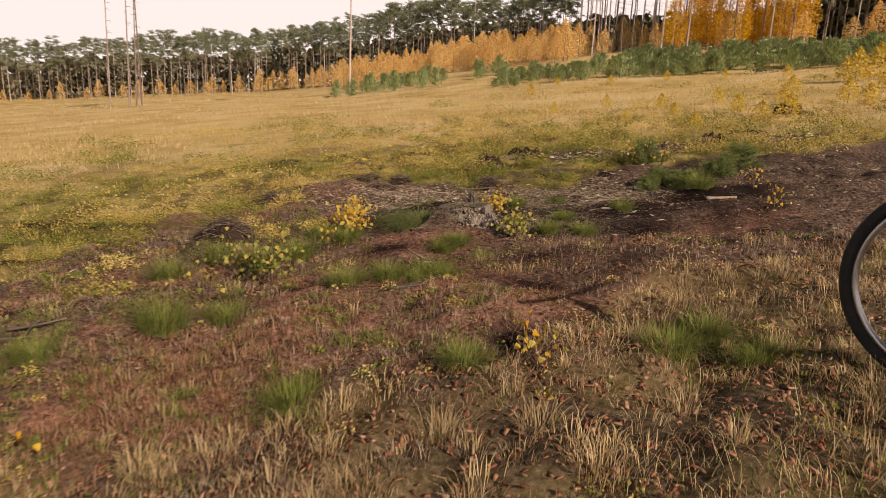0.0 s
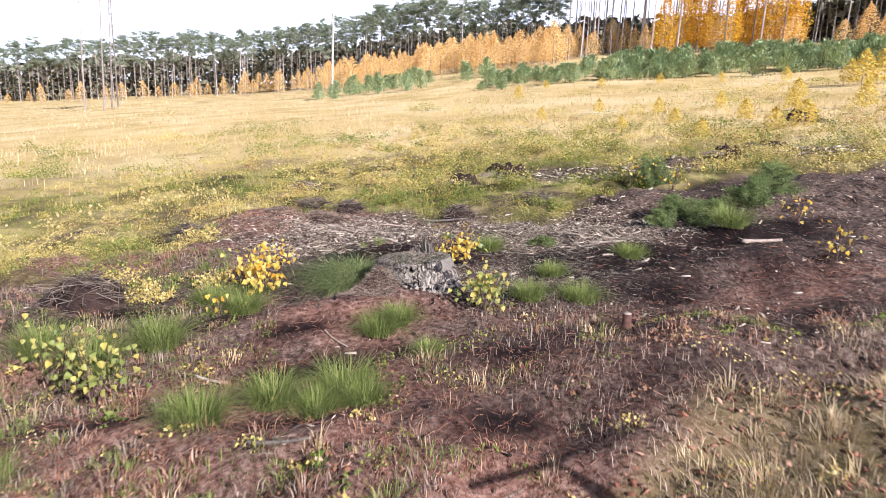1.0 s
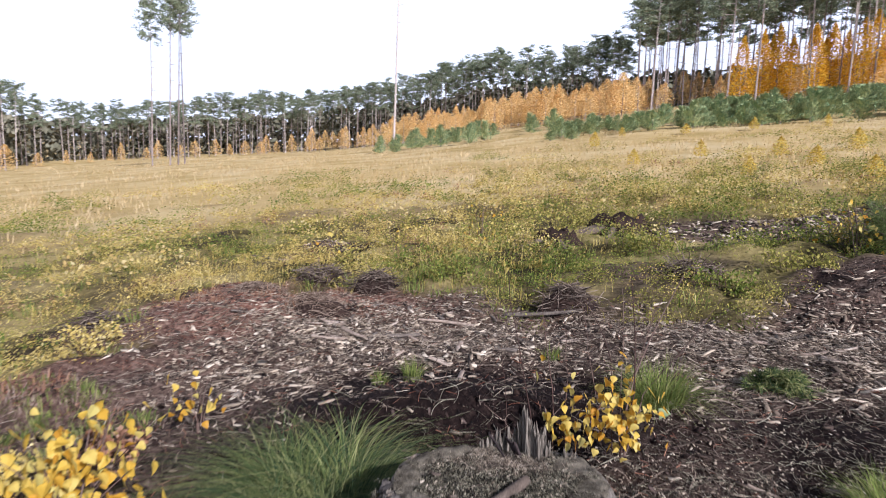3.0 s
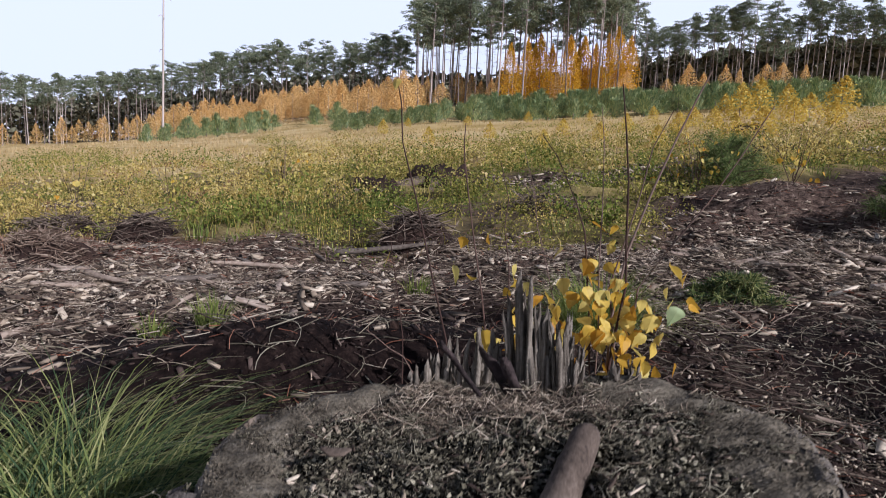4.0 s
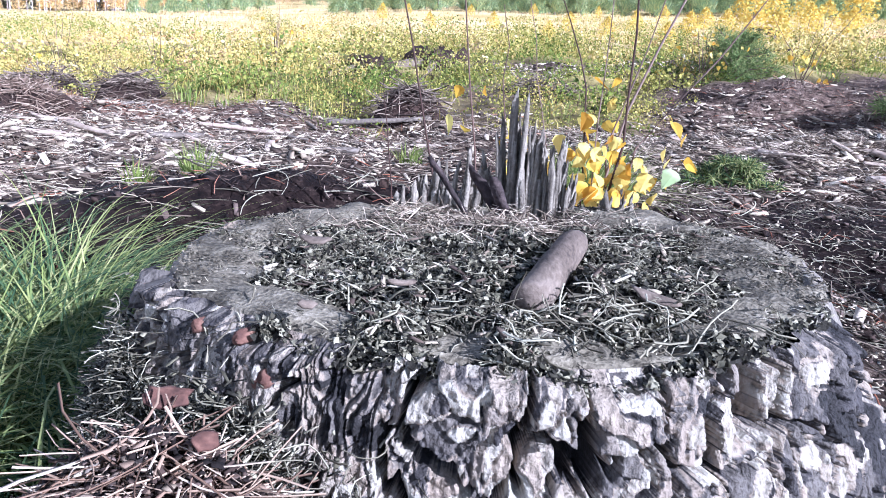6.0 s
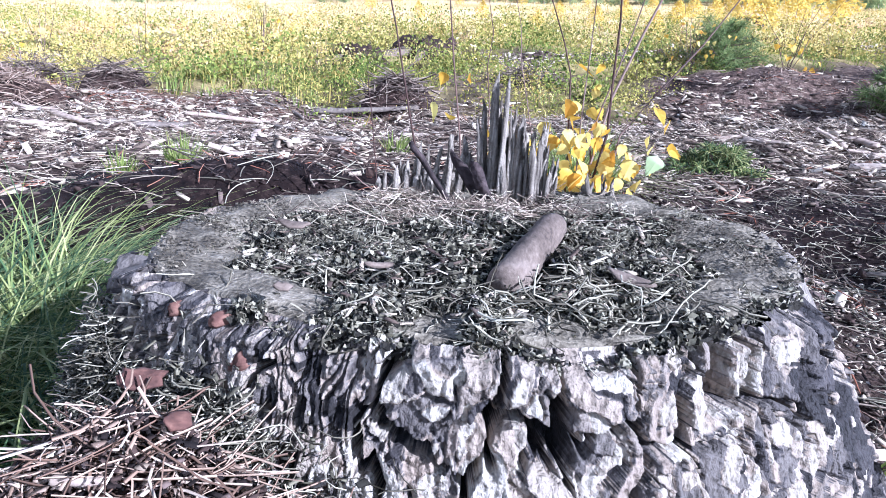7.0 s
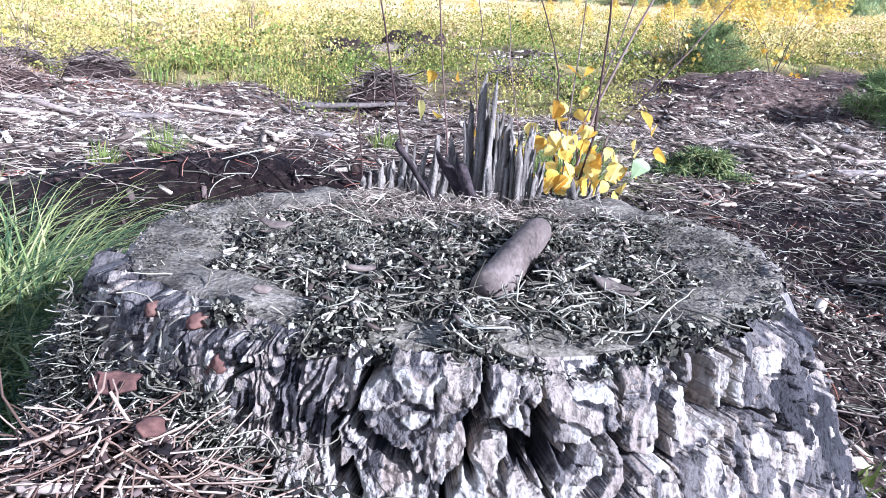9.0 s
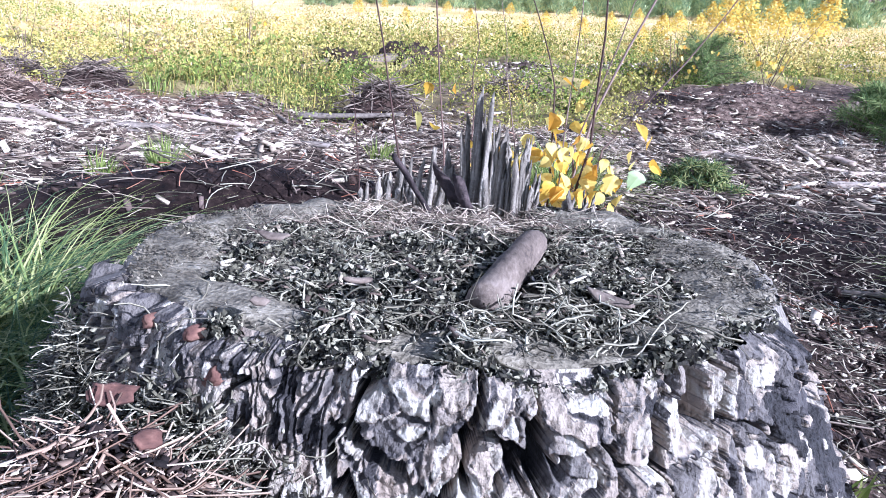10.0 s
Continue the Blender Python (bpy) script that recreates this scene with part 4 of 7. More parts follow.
    sp = np_part("wood_splinters", v, f, M_CHIP)
    tagged(sp, "pale splinters of wood lying on the stump", "wood splinters", kind="stuff")
    # pale fallen needles caught at the foot of the splinters
    n = 1500
    x, y = r.normal(0.04, 0.05, n), r.normal(0.078, 0.026, n)
    at = np.stack([x, y, heap(x, y) + r.uniform(0.003, 0.012, n)], 1)
    v, f = sticks_on(at, r.uniform(0.010, 0.032, n), r.uniform(0.00025, 0.00045, n), r.uniform(0, 6.28, n), r.normal(0.1, 0.4, n), r.normal(0, 0.3, n), 3, 4, r)
    tagged(np_part("pale_needles", v, f, M_CHIP), "bleached needles heaped against the splinters", "pine needles", kind="stuff")
    # curled rootlets hanging over the front edge
    n = 230
    x = SX + np.where(r.random(n) < 0.75, r.normal(0.055, 0.035, n), r.uniform(-0.15, 0.15, n))
    y = SY - RB * np.sqrt(np.clip(1 - ((x - SX) / RA) ** 2, 0, 1)) + r.uniform(-0.008, 0.06, n)
    at = np.stack([x, y, heap(x, y) + r.uniform(0.0, 0.010, n)], 1)
    v, f = curls(at, r.uniform(0.015, 0.05, n), r.uniform(0.0004, 0.0008, n), r, 0.9)
    ro = np_part("rootlets", v, f, M_NEEDLE)
    tagged(ro, "curled bleached rootlets on the edge of the stump", "rootlets", kind="stuff")
    # frayed fibres of the sawn face
    x, y = on_stump(12000, r, 0.3, 0.99)
    bare = ~keep(x, y) | (r.random(len(x)) < 0.15)
    x, y = x[bare], y[bare]
    n = len(x)
    at = np.stack([x, y, cut_height(x, y) + r.uniform(-0.001, 0.002, n)], 1)
    v, f = chips_on(at, r.uniform(0.001, 0.005, n), r.uniform(0.0002, 0.0006, n), r.uniform(0.0002, 0.0005, n), r.normal(0.2, 0.9, n), r.normal(0, 0.25, n), r)
    tagged(np_part("wood_fibres", v, f, M_CUT), "frayed grey fibres on the sawn face of the stump", "wood fibres", kind="stuff")
    # debris caught on ledges of the bark
    for th0, d0, dth, dd, n in ((-148, 0.075, 10, 0.020, 2600), (-104, 0.13, 9, 0.03, 2200), (-118, 0.05, 7, 0.012, 900)):
        th, dr = np.radians(r.normal(th0, dth, n)), np.clip(r.normal(d0, dd, n), 0.004, 0.2)
        at = flank(th, dr, 0.016 + 0.014 * r.random(n))
        m = n // 3
        v, f = chips_on(at[m:], r.uniform(0.002, 0.008, n - m), r.uniform(0.0006, 0.0022, n - m), r.uniform(0.0003, 0.0008, n - m), r.uniform(0, 6.28, n - m), r.normal(-0.3, 0.6, n - m), r)
        tagged(np_part("bark_debris", v, f, M_CRUMB), "grey-green crumbs caught on the bark of the stump", "bark debris", kind="stuff")
        v, f = curls(at[:m], r.uniform(0.008, 0.03, m), r.uniform(0.0003, 0.0006, m), r, 0.5)
        tagged(np_part("caught_needles", v, f, M_NEEDLE), "bleached needles caught on the bark of the stump", "pine needles", kind="stuff")


stump_litter()


def stick_piece(name, a, b, ra, rb, mat, label, category="stick", sides=14, wobble=0.06, seed=0, bend=0.0, smooth=True):
    """A short length of branch with rounded, worn ends."""
    r = np.random.default_rng(seed + 100)
    a, b = np.array(a, float), np.array(b, float)
    mid = (a + b) / 2
    axis = (b - a) / np.linalg.norm(b - a)
    side = np.cross(axis, (0, 0, 1.0))
    side /= np.linalg.norm(side)
    ts = np.array([0, 0.006, 0.05, 0.15, 0.3, 0.45, 0.6, 0.75, 0.88, 0.96, 0.99, 1.0])
    rad = ra + (rb - ra) * ts
    rad = rad * np.array([0.05, 0.93, 1, 1.01, 1, 1, 1, 0.99, 0.99, 1.0, 0.95, 0.05])
    pts = a + (b - a) * ts[:, None] + side * (bend * np.linalg.norm(b - a) * 4 * ts * (1 - ts))[:, None]
    v, f = tube(pts - mid, rad, sides)
    ring = np.repeat(np.arange(len(ts)), sides)
    push = 1 + wobble * (0.6 * np.sin(np.tile(np.arange(sides), len(ts)) * 2 * np.pi / sides * 2 + seed) + 0.5 * r.normal(size=len(v)) * 0.5)
    centre = (pts - mid)[ring]
    v = centre + (v - centre) * push[:, None]
    ob = np_part(name, v, f, mat, smooth=smooth)
    ob.location = mid
    return tagged(ob, label, category)


stick_piece("wood_chunk", (0.104, 0.006, 0.2455), (0.074, -0.101, 0.2395), 0.0098, 0.0106, M_WORN, "short worn grey-brown piece of branch lying on the stump", "stick", seed=3, wobble=0.06)


def bark_bit(x, y, z, wide, tall, turn, tilt, mat, seed, label):
    """A loose ragged scale of bark."""
    r = np.random.default_rng(seed)
    m = 13
    a = np.linspace(0, 2 * np.pi, m, endpoint=False)
    rag = 1 + r.normal(0, 0.14, m)
    rows = [np.stack([wide / 2 * q * np.cos(a) * rag, tall / 2 * q * np.sin(a) * rag, h + 0.12 * wide * (q * np.cos(a)) ** 2 + r.normal(0, 0.0002, m)], 1) for q, h in ((0.6, -0.0012), (1.0, -0.0008), (1.0, 0.0004), (0.7, 0.0010))]
    rows += [np.array([[0, 0, -0.0012]]), np.array([[0, 0, 0.0011]])]
    i = np.arange(m)
    f = np.concatenate([np.stack([k * m + i, k * m + (i + 1) % m, k * m + m + (i + 1) % m, k * m + m + i], 1) for k in range(3)])
    t = np.concatenate([np.stack([i, np.full(m, 4 * m), (i + 1) % m], 1), np.stack([3 * m + i, 3 * m + (i + 1) % m, np.full(m, 4 * m + 1)], 1)])
    ob = np_part("bark_bit", np.concatenate(rows), [f, t], mat)
    ob.matrix_basis = pose(x, y, z, tilt, 0.5 * tilt, turn)
    return tagged(ob, label, "bark bit")


for k, (x, y, z, wide, tall, turn, tilt, mat, label) in enumerate([
    (-0.027, -0.136, 0.2385, 0.008, 0.006, 30, 20, M_WORN, "pale bluish scale of bark on the litter"), (-0.053, -0.034, 0.2375, 0.017, 0.010, 10, 6, M_WORN, "grey scale of bark lying on the litter"),
    (0.064, -0.143, 0.2385, 0.008, 0.011, 70, 35, M_WORN, "pale scale of bark at the stump's edge"), (0.010, -0.098, 0.2410, 0.014, 0.004, 35, 14, M_WORN, "thin pale flake on the litter"), (0.135, -0.088, 0.2465, 0.022, 0.010, -25, 12, M_WORN, "grey sliver of bark on the litter"),
    (-0.068, -0.186, 0.2120, 0.016, 0.012, 20, 14, M_ORANGEBARK, "pinkish-brown scale of bark on the needle heap"), (-0.040, -0.212, 0.2130, 0.012, 0.009, 70, 25, M_ORANGEBARK, "red-brown scale of bark on the needle heap"),
]):
    bark_bit(x, y, z, wide, tall, turn, tilt, mat, 780 + k, label)


def mound_litter():
    """Needles, twigs and bark bits heaped against the stump, and the loose twigs round it."""
    r = np.random.default_rng(61)
    def places(n):
        x, y = r.uniform(-0.36, 0.05, n), r.uniform(-0.37, -0.12, n)
        ok = (np.hypot(x - 0.06, y + 0.41) > 0.10) & (((x - SX) / (RA * 1.1)) ** 2 + ((y - SY) / (RB * 1.1)) ** 2 > 1)
        return x[ok], y[ok], int(ok.sum())

    x, y, n = places(10000)
    at = np.stack([x, y, ground_at(x, y) + r.uniform(0.0, 0.010, n)], 1)
    long = r.random(n) < 0.3
    v, f = curls(at, np.where(long, r.uniform(0.025, 0.07, n), r.uniform(0.005, 0.02, n)), r.uniform(0.00025, 0.0005, n) * (1 + 0.7 * long), r, 0.25, 6)
    tagged(np_part("needle_heap", v, f, M_TANNEEDLE), "bleached needles and rootlets heaped at the foot of the stump", "needle litter", kind="stuff")
    for count, mat, size, name, label in ((15000, M_CRUMBSOIL, 0.9, "bark_bits", "dark bits of bark and rot at the foot of the stump"), (3500, M_DEAD, 0.9, "leaf_bits", "red-brown scraps of leaf among the needles"), (1800, M_CHIP, 0.9, "wood_bits", "pale crumbs of wood among the needles")):
        x, y, n = places(count)
        at = np.stack([x, y, ground_at(x, y) + r.uniform(0.0, 0.009, n)], 1)
        v, f = chips_on(at, r.uniform(0.002, 0.006, n) * size, r.uniform(0.001, 0.0035, n) * size, r.uniform(0.0003, 0.0009, n), r.uniform(0, 6.28, n), r.normal(0, 0.45, n), r)
        tagged(np_part(name, v, f, mat), label, "litter", kind="stuff")


mound_litter()
for k, (a, b, ra, mat, label) in enumerate([
    ((-0.125, -0.200, 0.004), (-0.040, -0.200, 0.010), 0.0013, M_GREYSTICK, "thin pale twig lying on the needle heap"),
    ((-0.075, -0.230, 0.0), (-0.056, -0.231, 0.001), 0.0022, M_PALEWOOD, "short bleached piece of wood on the needle heap"),
    ((-0.115, -0.245, 0.0), (-0.070, -0.215, 0.003), 0.0013, M_GREYSTICK, "grey twig lying on the needle heap"),
    ((-0.15, -0.21, 0.0), (-0.09, -0.19, 0.003), 0.0010, M_PALEWOOD, "thin pale twig lying on the needle heap"),
    ((-0.10, -0.23, 0.0), (-0.055, -0.222, 0.004), 0.0010, M_PALEWOOD, "thin bleached twig on the needle heap"),
]):
    a, b = list(a), list(b)
    a[2] += float(ground_at(a[0], a[1])) + ra + 0.004
    b[2] += float(ground_at(b[0], b[1])) + ra + 0.004
    stick_piece("twig", a, b, ra, ra * 0.8, mat, label, "twig", 8, seed=k)

# ---- loose wood on the torn-up strip ----


def polar_points(n, r, r0, r1, a0, a1, power=0.0):
    """Places about the stump, thick near and thin far."""
    d = r0 * (r1 / r0) ** (r.random(n) ** (1.0 + power))
    a = np.radians(r.uniform(a0, a1, n))
    return d * np.sin(a), d * np.cos(a) - 0.6


def off_stump(x, y, k=1.12):
    return ((x - SX) / (RA * k)) ** 2 + ((y - SY) / (RB * k)) ** 2 > 1


def by_heap(x, y):
    return (x > -0.5) & (x < 0.15) & (y > -0.5) & (y < -0.08)


def strip_litter():
    r = np.random.default_rng(71)

    def bare(x, y):
        return (1 - np.maximum(meadow_far(x, y), meadow_near(x, y))) > r.random(len(x))

    # chips, thickest behind the stump
    n = 42000
    x = np.concatenate([r.uniform(-3.2, 3.4, n // 3), r.normal(-0.95, 0.45, n // 3), r.normal(0.80, 0.40, n // 3)])
    y = np.concatenate([r.uniform(-3.4, 3.6, n // 3), r.normal(1.20, 0.36, n // 3), r.normal(1.52, 0.32, n // 3)])
    dark = spots(x, y, DARK_SPOTS)
    ok = bare(x, y) & off_stump(x, y) & (r.random(len(x)) > dark * 0.93) & (r.random(len(x)) > 0.75 * spots(x, y, RED_SPOTS)) & (r.random(len(x)) < 0.22 + 0.78 * step(-0.3, 0.5, y + 0.3 * x)) & ~by_heap(x, y)
    x, y = x[ok], y[ok]
    n = len(x)
    size = r.lognormal(0, 0.7, n)
    at = np.stack([x, y, ground_at(x, y) + 0.003], 1)
    v, f = chips_on(at, np.clip(0.013 * size, 0.004, 0.075), np.clip(0.0030 * size, 0.0012, 0.012), np.clip(0.0020 * size, 0.0008, 0.006), r.uniform(0, 6.28, n), r.normal(0, 0.22, n), r)
    tagged(np_part("wood_chips", v, f, M_CHIP), "weathered wood chips scattered over torn-up soil", "wood chips", kind="stuff")
    # thin pale twigs among the chips
    n = 13000
    x = np.concatenate([r.normal(-0.9, 0.55, n // 2), r.normal(0.8, 0.42, n // 2)])
    y = np.concatenate([r.normal(1.15, 0.45, n // 2), r.normal(1.42, 0.25, n // 2)])
    ok = bare(x, y) & off_stump(x, y) & (r.random(len(x)) > 0.9 * spots(x, y, DARK_SPOTS))
    x, y = x[ok], y[ok]
    n = len(x)
    at = np.stack([x, y, ground_at(x, y) + r.uniform(0.003, 0.014, n)], 1)
    v, f = curls(at, r.uniform(0.02, 0.09, n), r.uniform(0.0005, 0.0012, n), r, 0.35, 5)
    tagged(np_part("pale_twigs", v, f, M_CHIP), "thin bleached twigs among the wood chips", "twigs", kind="stuff")
    # chips in the bare patches of the meadow
    n = 14000
    x, y = r.uniform(-3.4, 3.8, n), r.uniform(3.0, 6.6, n)
    ok = spots(x, y, SOIL_SPOTS) > 0.35 + 0.3 * r.random(n)
    x, y = x[ok], y[ok]
    n = len(x)
    size = r.lognormal(0, 0.5, n)
    at = np.stack([x, y, ground_at(x, y) + 0.006], 1)
    v, f = chips_on(at, np.clip(0.035 * size, 0.01, 0.12), np.clip(0.009 * size, 0.003, 0.025), np.clip(0.004 * size, 0.001, 0.01), r.uniform(0, 6.28, n), r.normal(0, 0.25, n), r)
    tagged(np_part("meadow_chips", v, f, M_CHIP), "pale wood chips in bare patches of the meadow", "wood chips", kind="stuff")
    # twigs and roots
    n = 15000
    x = np.concatenate([r.uniform(-3.0, 3.2, n - n // 2), r.normal(-0.3, 0.6, n // 4), r.normal(0.9, 0.6, n // 4)])
    y = np.concatenate([r.uniform(-3.2, 3.4, n - n // 2), r.normal(0.9, 0.5, n // 4), r.normal(1.1, 0.6, n // 4)])
    ok = bare(x, y) & off_stump(x, y) & ~by_heap(x, y) & (np.hypot(x - 0.06, y + 0.45) > 0.2) & (r.random(len(x)) > 0.92 * spots(x, y, DARK_SPOTS)) & (r.random(len(x)) < 0.45 + 0.55 * step(-0.3, 0.5, y + 0.3 * x))
    x, y = x[ok], y[ok]
    n = len(x)
    at = np.stack([x, y, ground_at(x, y) + 0.004], 1)
    v, f = sticks_on(at, r.uniform(0.03, 0.13, n), r.uniform(0.0005, 0.0017, n), r.uniform(0, 6.28, n), r.normal(0, 0.12, n), r.normal(0, 0.3, n), 3, 4, r)
    tagged(np_part("twigs", v, f, M_TWIG), "thin twigs and roots lying on the soil", "twigs", kind="stuff")
    # pale thin roots on the dark earth behind the stump
    n = 260
    x, y = r.normal(-0.15, 0.28, n), r.normal(0.42, 0.2, n)
    ok = off_stump(x, y)
    x, y = x[ok], y[ok]
    n = len(x)
    at = np.stack([x, y, ground_at(x, y) + 0.006], 1)
    v, f = sticks_on(at, r.uniform(0.03, 0.14, n), r.uniform(0.0006, 0.0015, n), r.uniform(0, 6.28, n), r.normal(0, 0.2, n), r.normal(0, 0.5, n), 3, 6, r)
    tagged(np_part("roots", v, f, M_NEEDLE), "pale thin roots on dark earth beside the stump", "roots", kind="stuff")
    # needles, reddish
    n = 46000
    x, y = r.uniform(-3.2, 3.0, n), r.uniform(-3.6, 2.6, n)
    ok = bare(x, y) & (spots(x, y, RED_SPOTS) + 0.15 > r.random(n)) & off_stump(x, y) & ~by_heap(x, y)
    x, y = x[ok], y[ok]
    n = len(x)
    at = np.stack([x, y, ground_at(x, y) + 0.006], 1)
    v, f = sticks_on(at, r.uniform(0.015, 0.055, n), r.uniform(0.0006, 0.0014, n), r.uniform(0, 6.28, n), r.normal(0, 0.3, n), r.normal(0, 0.3, n), 3, 3, r)
    tagged(np_part("fallen_needles", v, f, M_REDNEEDLE), "reddish fallen needles and dry stalks on the soil", "fallen needles", kind="stuff")
    # dead stalks and bleached grass lying about
    n = 60000
    x, y = r.uniform(-3.4, 3.4, n), r.uniform(-3.6, 3.4, n)
    patch = lattice(x * 1.6, y * 1.6, 73)
    ok = bare(x, y) & (0.55 + 0.7 * patch > r.random(n)) & off_stump(x, y) & ~by_heap(x, y) & (np.hypot(x - 0.06, y + 0.41) > 0.16) & (r.random(n) > 0.85 * spots(x, y, DARK_SPOTS))
    x, y = x[ok], y[ok]
    n = len(x)
    base = np.stack([x, y, ground_at(x, y) - 0.002], 1)
    v, f = blades(base, r.uniform(0.008, 0.032, n), r.uniform(0.0012, 0.003, n), r.uniform(0.4, 2.4, n), r.uniform(0, 6.28, n))
    tagged(np_part("dead_stalks", v, f, M_DEAD), "grey and pinkish dead stalks strewn over the soil", "dead stalks", kind="stuff")
    # withered heather on the near slope
    n = 13000
    x, y = r.uniform(0.5, 2.6, n), r.uniform(-2.6, 0.1, n)
    patch = lattice(x * 2.1, y * 2.1, 75)
    ok = bare(x, y) & (0.35 + 0.9 * patch > r.random(n)) & (r.random(n) > 0.8 * spots(x, y, DARK_SPOTS))
    x, y = x[ok], y[ok]
    n = len(x)
    base = np.stack([x, y, ground_at(x, y) - 0.002], 1)
    v, f = blades(base, r.uniform(0.02, 0.065, n), r.uniform(0.0015, 0.003, n), r.uniform(0.1, 1.2, n), r.uniform(0, 6.28, n))
    tagged(np_part("withered_heather", v, f, M_DEAD), "withered pinkish-grey heather on trampled soil", "heather", kind="stuff")
    # fine pale debris beside the stump
    n = 6000
    x, y = r.normal(0.52, 0.22, n), r.normal(0.28, 0.28, n)
    ok = off_stump(x, y, 1.15) & ~by_heap(x, y)
    x, y = x[ok], y[ok]
    n = len(x)
    at = np.stack([x, y, ground_at(x, y) + 0.002], 1)
    v, f = chips_on(at, r.uniform(0.002, 0.009, n), r.uniform(0.0008, 0.0045, n), r.uniform(0.0005, 0.0014, n), r.uniform(0, 6.28, n), r.normal(0, 0.4, n), r)
    tagged(np_part("fine_debris", v, f, M_CHIP), "fine grey wood debris on the soil beside the stump", "wood debris", kind="stuff")
    n = 2600
    x, y = r.normal(0.65, 0.30, n), r.normal(0.45, 0.36, n)
    ok = off_stump(x, y, 1.15) & ~by_heap(x, y)
    x, y = x[ok], y[ok]
    n = len(x)
    at = np.stack([x, y, ground_at(x, y) + 0.004], 1)
    v, f = curls(at, r.uniform(0.015, 0.07, n), r.uniform(0.0004, 0.001, n), r, 0.3)
    tagged(np_part("fine_roots", v, f, M_NEEDLE), "bleached fine roots on the soil beside the stump", "roots", kind="stuff")
    # crumbs of earth near the stump
    n = 18000
    x, y = r.normal(0.15, 0.75, n), r.normal(0.5, 0.65, n)
    ok = off_stump(x, y, 1.02) & (np.hypot(x - 0.06, y + 0.41) > 0.14) & (meadow_far(x, y) < 0.4) & (y > -0.45)
    x, y = x[ok], y[ok]
    n = len(x)
    s = r.lognormal(0, 0.5, n) * 0.0024
    at = np.stack([x, y, ground_at(x, y) + s * 0.2], 1)
    v, f = chips_on(at, s * 2.4, s * 0.9, s * 0.4, r.uniform(0, 6.28, n), r.normal(0, 0.5, n), r)
    tagged(np_part("soil_crumbs", v, f, M_CRUMBSOIL), "dark crumbs of peaty soil round the stump", "soil crumbs", kind="stuff")
    # clods
    n = 2600
    x, y = r.uniform(-3.0, 3.0, n), r.uniform(-3.2, 3.2, n)
    ok = bare(x, y) & off_stump(x, y) & ~by_heap(x, y) & (np.hypot(x - 0.06, y + 0.45) > 0.2)
    x, y = x[ok], y[ok]
    n = len(x)
    s = np.minimum(r.lognormal(0, 0.5, n) * 0.007, 0.013)
    at = np.stack([x, y, ground_at(x, y) + s * 0.1], 1)
    v, f = chips_on(at, s * 1.4, s, s * 0.8, r.uniform(0, 6.28, n), r.normal(0, 0.4, n), r)
    tagged(np_part("soil_clods", v, f, M_SOILDARK), "dark crumbly clods of earth", "soil clods", kind="stuff")


strip_litter()

# larger pieces: two ends on the ground, thickness
for k, (xa, ya, xb, yb, rad, mat, label) in enumerate([
    (-1.10, 1.06, -0.97, 1.12, 0.014, M_PALEWOOD, "pale broken branch with a forked end on the soil"),
    (-1.05, 1.20, -0.90, 1.14, 0.014, M_PALEWOOD, "short pale piece of branch among wood chips"),
    (-0.86, 1.22, -0.74, 1.30, 0.013, M_GREYSTICK, "short grey piece of branch among wood chips"),
    (-0.52, 1.70, -0.20, 1.82, 0.013, M_GREYSTICK, "long grey-brown stick before the brush heap"),
    (-0.62, 1.58, -0.86, 1.52, 0.012, M_PALEWOOD, "pale weathered stick among wood chips"),
    (0.94, 1.24, 1.06, 1.27, 0.016, M_PALEWOOD, "pale split piece of wood on dark soil"),
    (0.46, 1.17, 0.56, 1.20, 0.008, M_GREYSTICK, "grey split stick on the soil"),
    (0.62, 1.36, 0.80, 1.42, 0.009, M_PALEWOOD, "thin pale stick on the soil"),
    (0.52, 1.58, 0.74, 1.56, 0.010, M_GREYSTICK, "grey stick on the soil"),
    (0.86, 1.16, 1.08, 1.12, 0.012, M_PALEWOOD, "bleached stick among twigs"),
    (1.80, 1.20, 2.04, 1.27, 0.020, M_PALEWOOD, "bleached length of branch on dark soil"),
    (-0.42, -1.24, -0.27, -1.20, 0.012, M_PALEWOOD, "pale chip of wood on red-brown soil"),
    (-1.60, -2.50, -1.25, -2.44, 0.014, M_GREYSTICK, "grey branch lying on the soil"),
    (-1.62, -2.62, -1.20, -2.60, 0.012, M_GREYSTICK, "thin grey branch lying on the soil"),
    (-1.48, -2.40, -1.28, -2.66, 0.010, M_GREYSTICK, "thin grey branch lying across another"),
    (-4.15, 0.20, -3.95, 0.30, 0.018, M_GREYSTICK, "grey stick in the meadow's edge"),
    (0.22, -1.80, 0.42, -1.76, 0.010, M_GREYSTICK, "grey stick on the furrowed soil"),
    (-0.12, -0.70, 0.04, -0.78, 0.009, M_PALEWOOD, "pale forked twig on brown soil"),
    (0.72, 0.52, 0.62, 0.58, 0.007, M_GREYSTICK, "short twig on dark soil"),
    (-3.0, 2.96, -2.76, 3.04, 0.018, M_GREYSTICK, "grey bent stick at the meadow's edge"),
    (0.47, 0.50, 0.535, 0.49, 0.006, M_PALEWOOD, "short pale stick beside the stump"),
]):
    za, zb = float(ground_at(xa, ya)) + rad * 0.8, float(ground_at(xb, yb)) + rad * 0.8
    stick_piece("stick", (xa, ya, za), (xb, yb, zb), rad * 0.65, rad * 0.45, mat, label, "stick", 7, 0.32, seed=20 + k, bend=0.07, smooth=False)

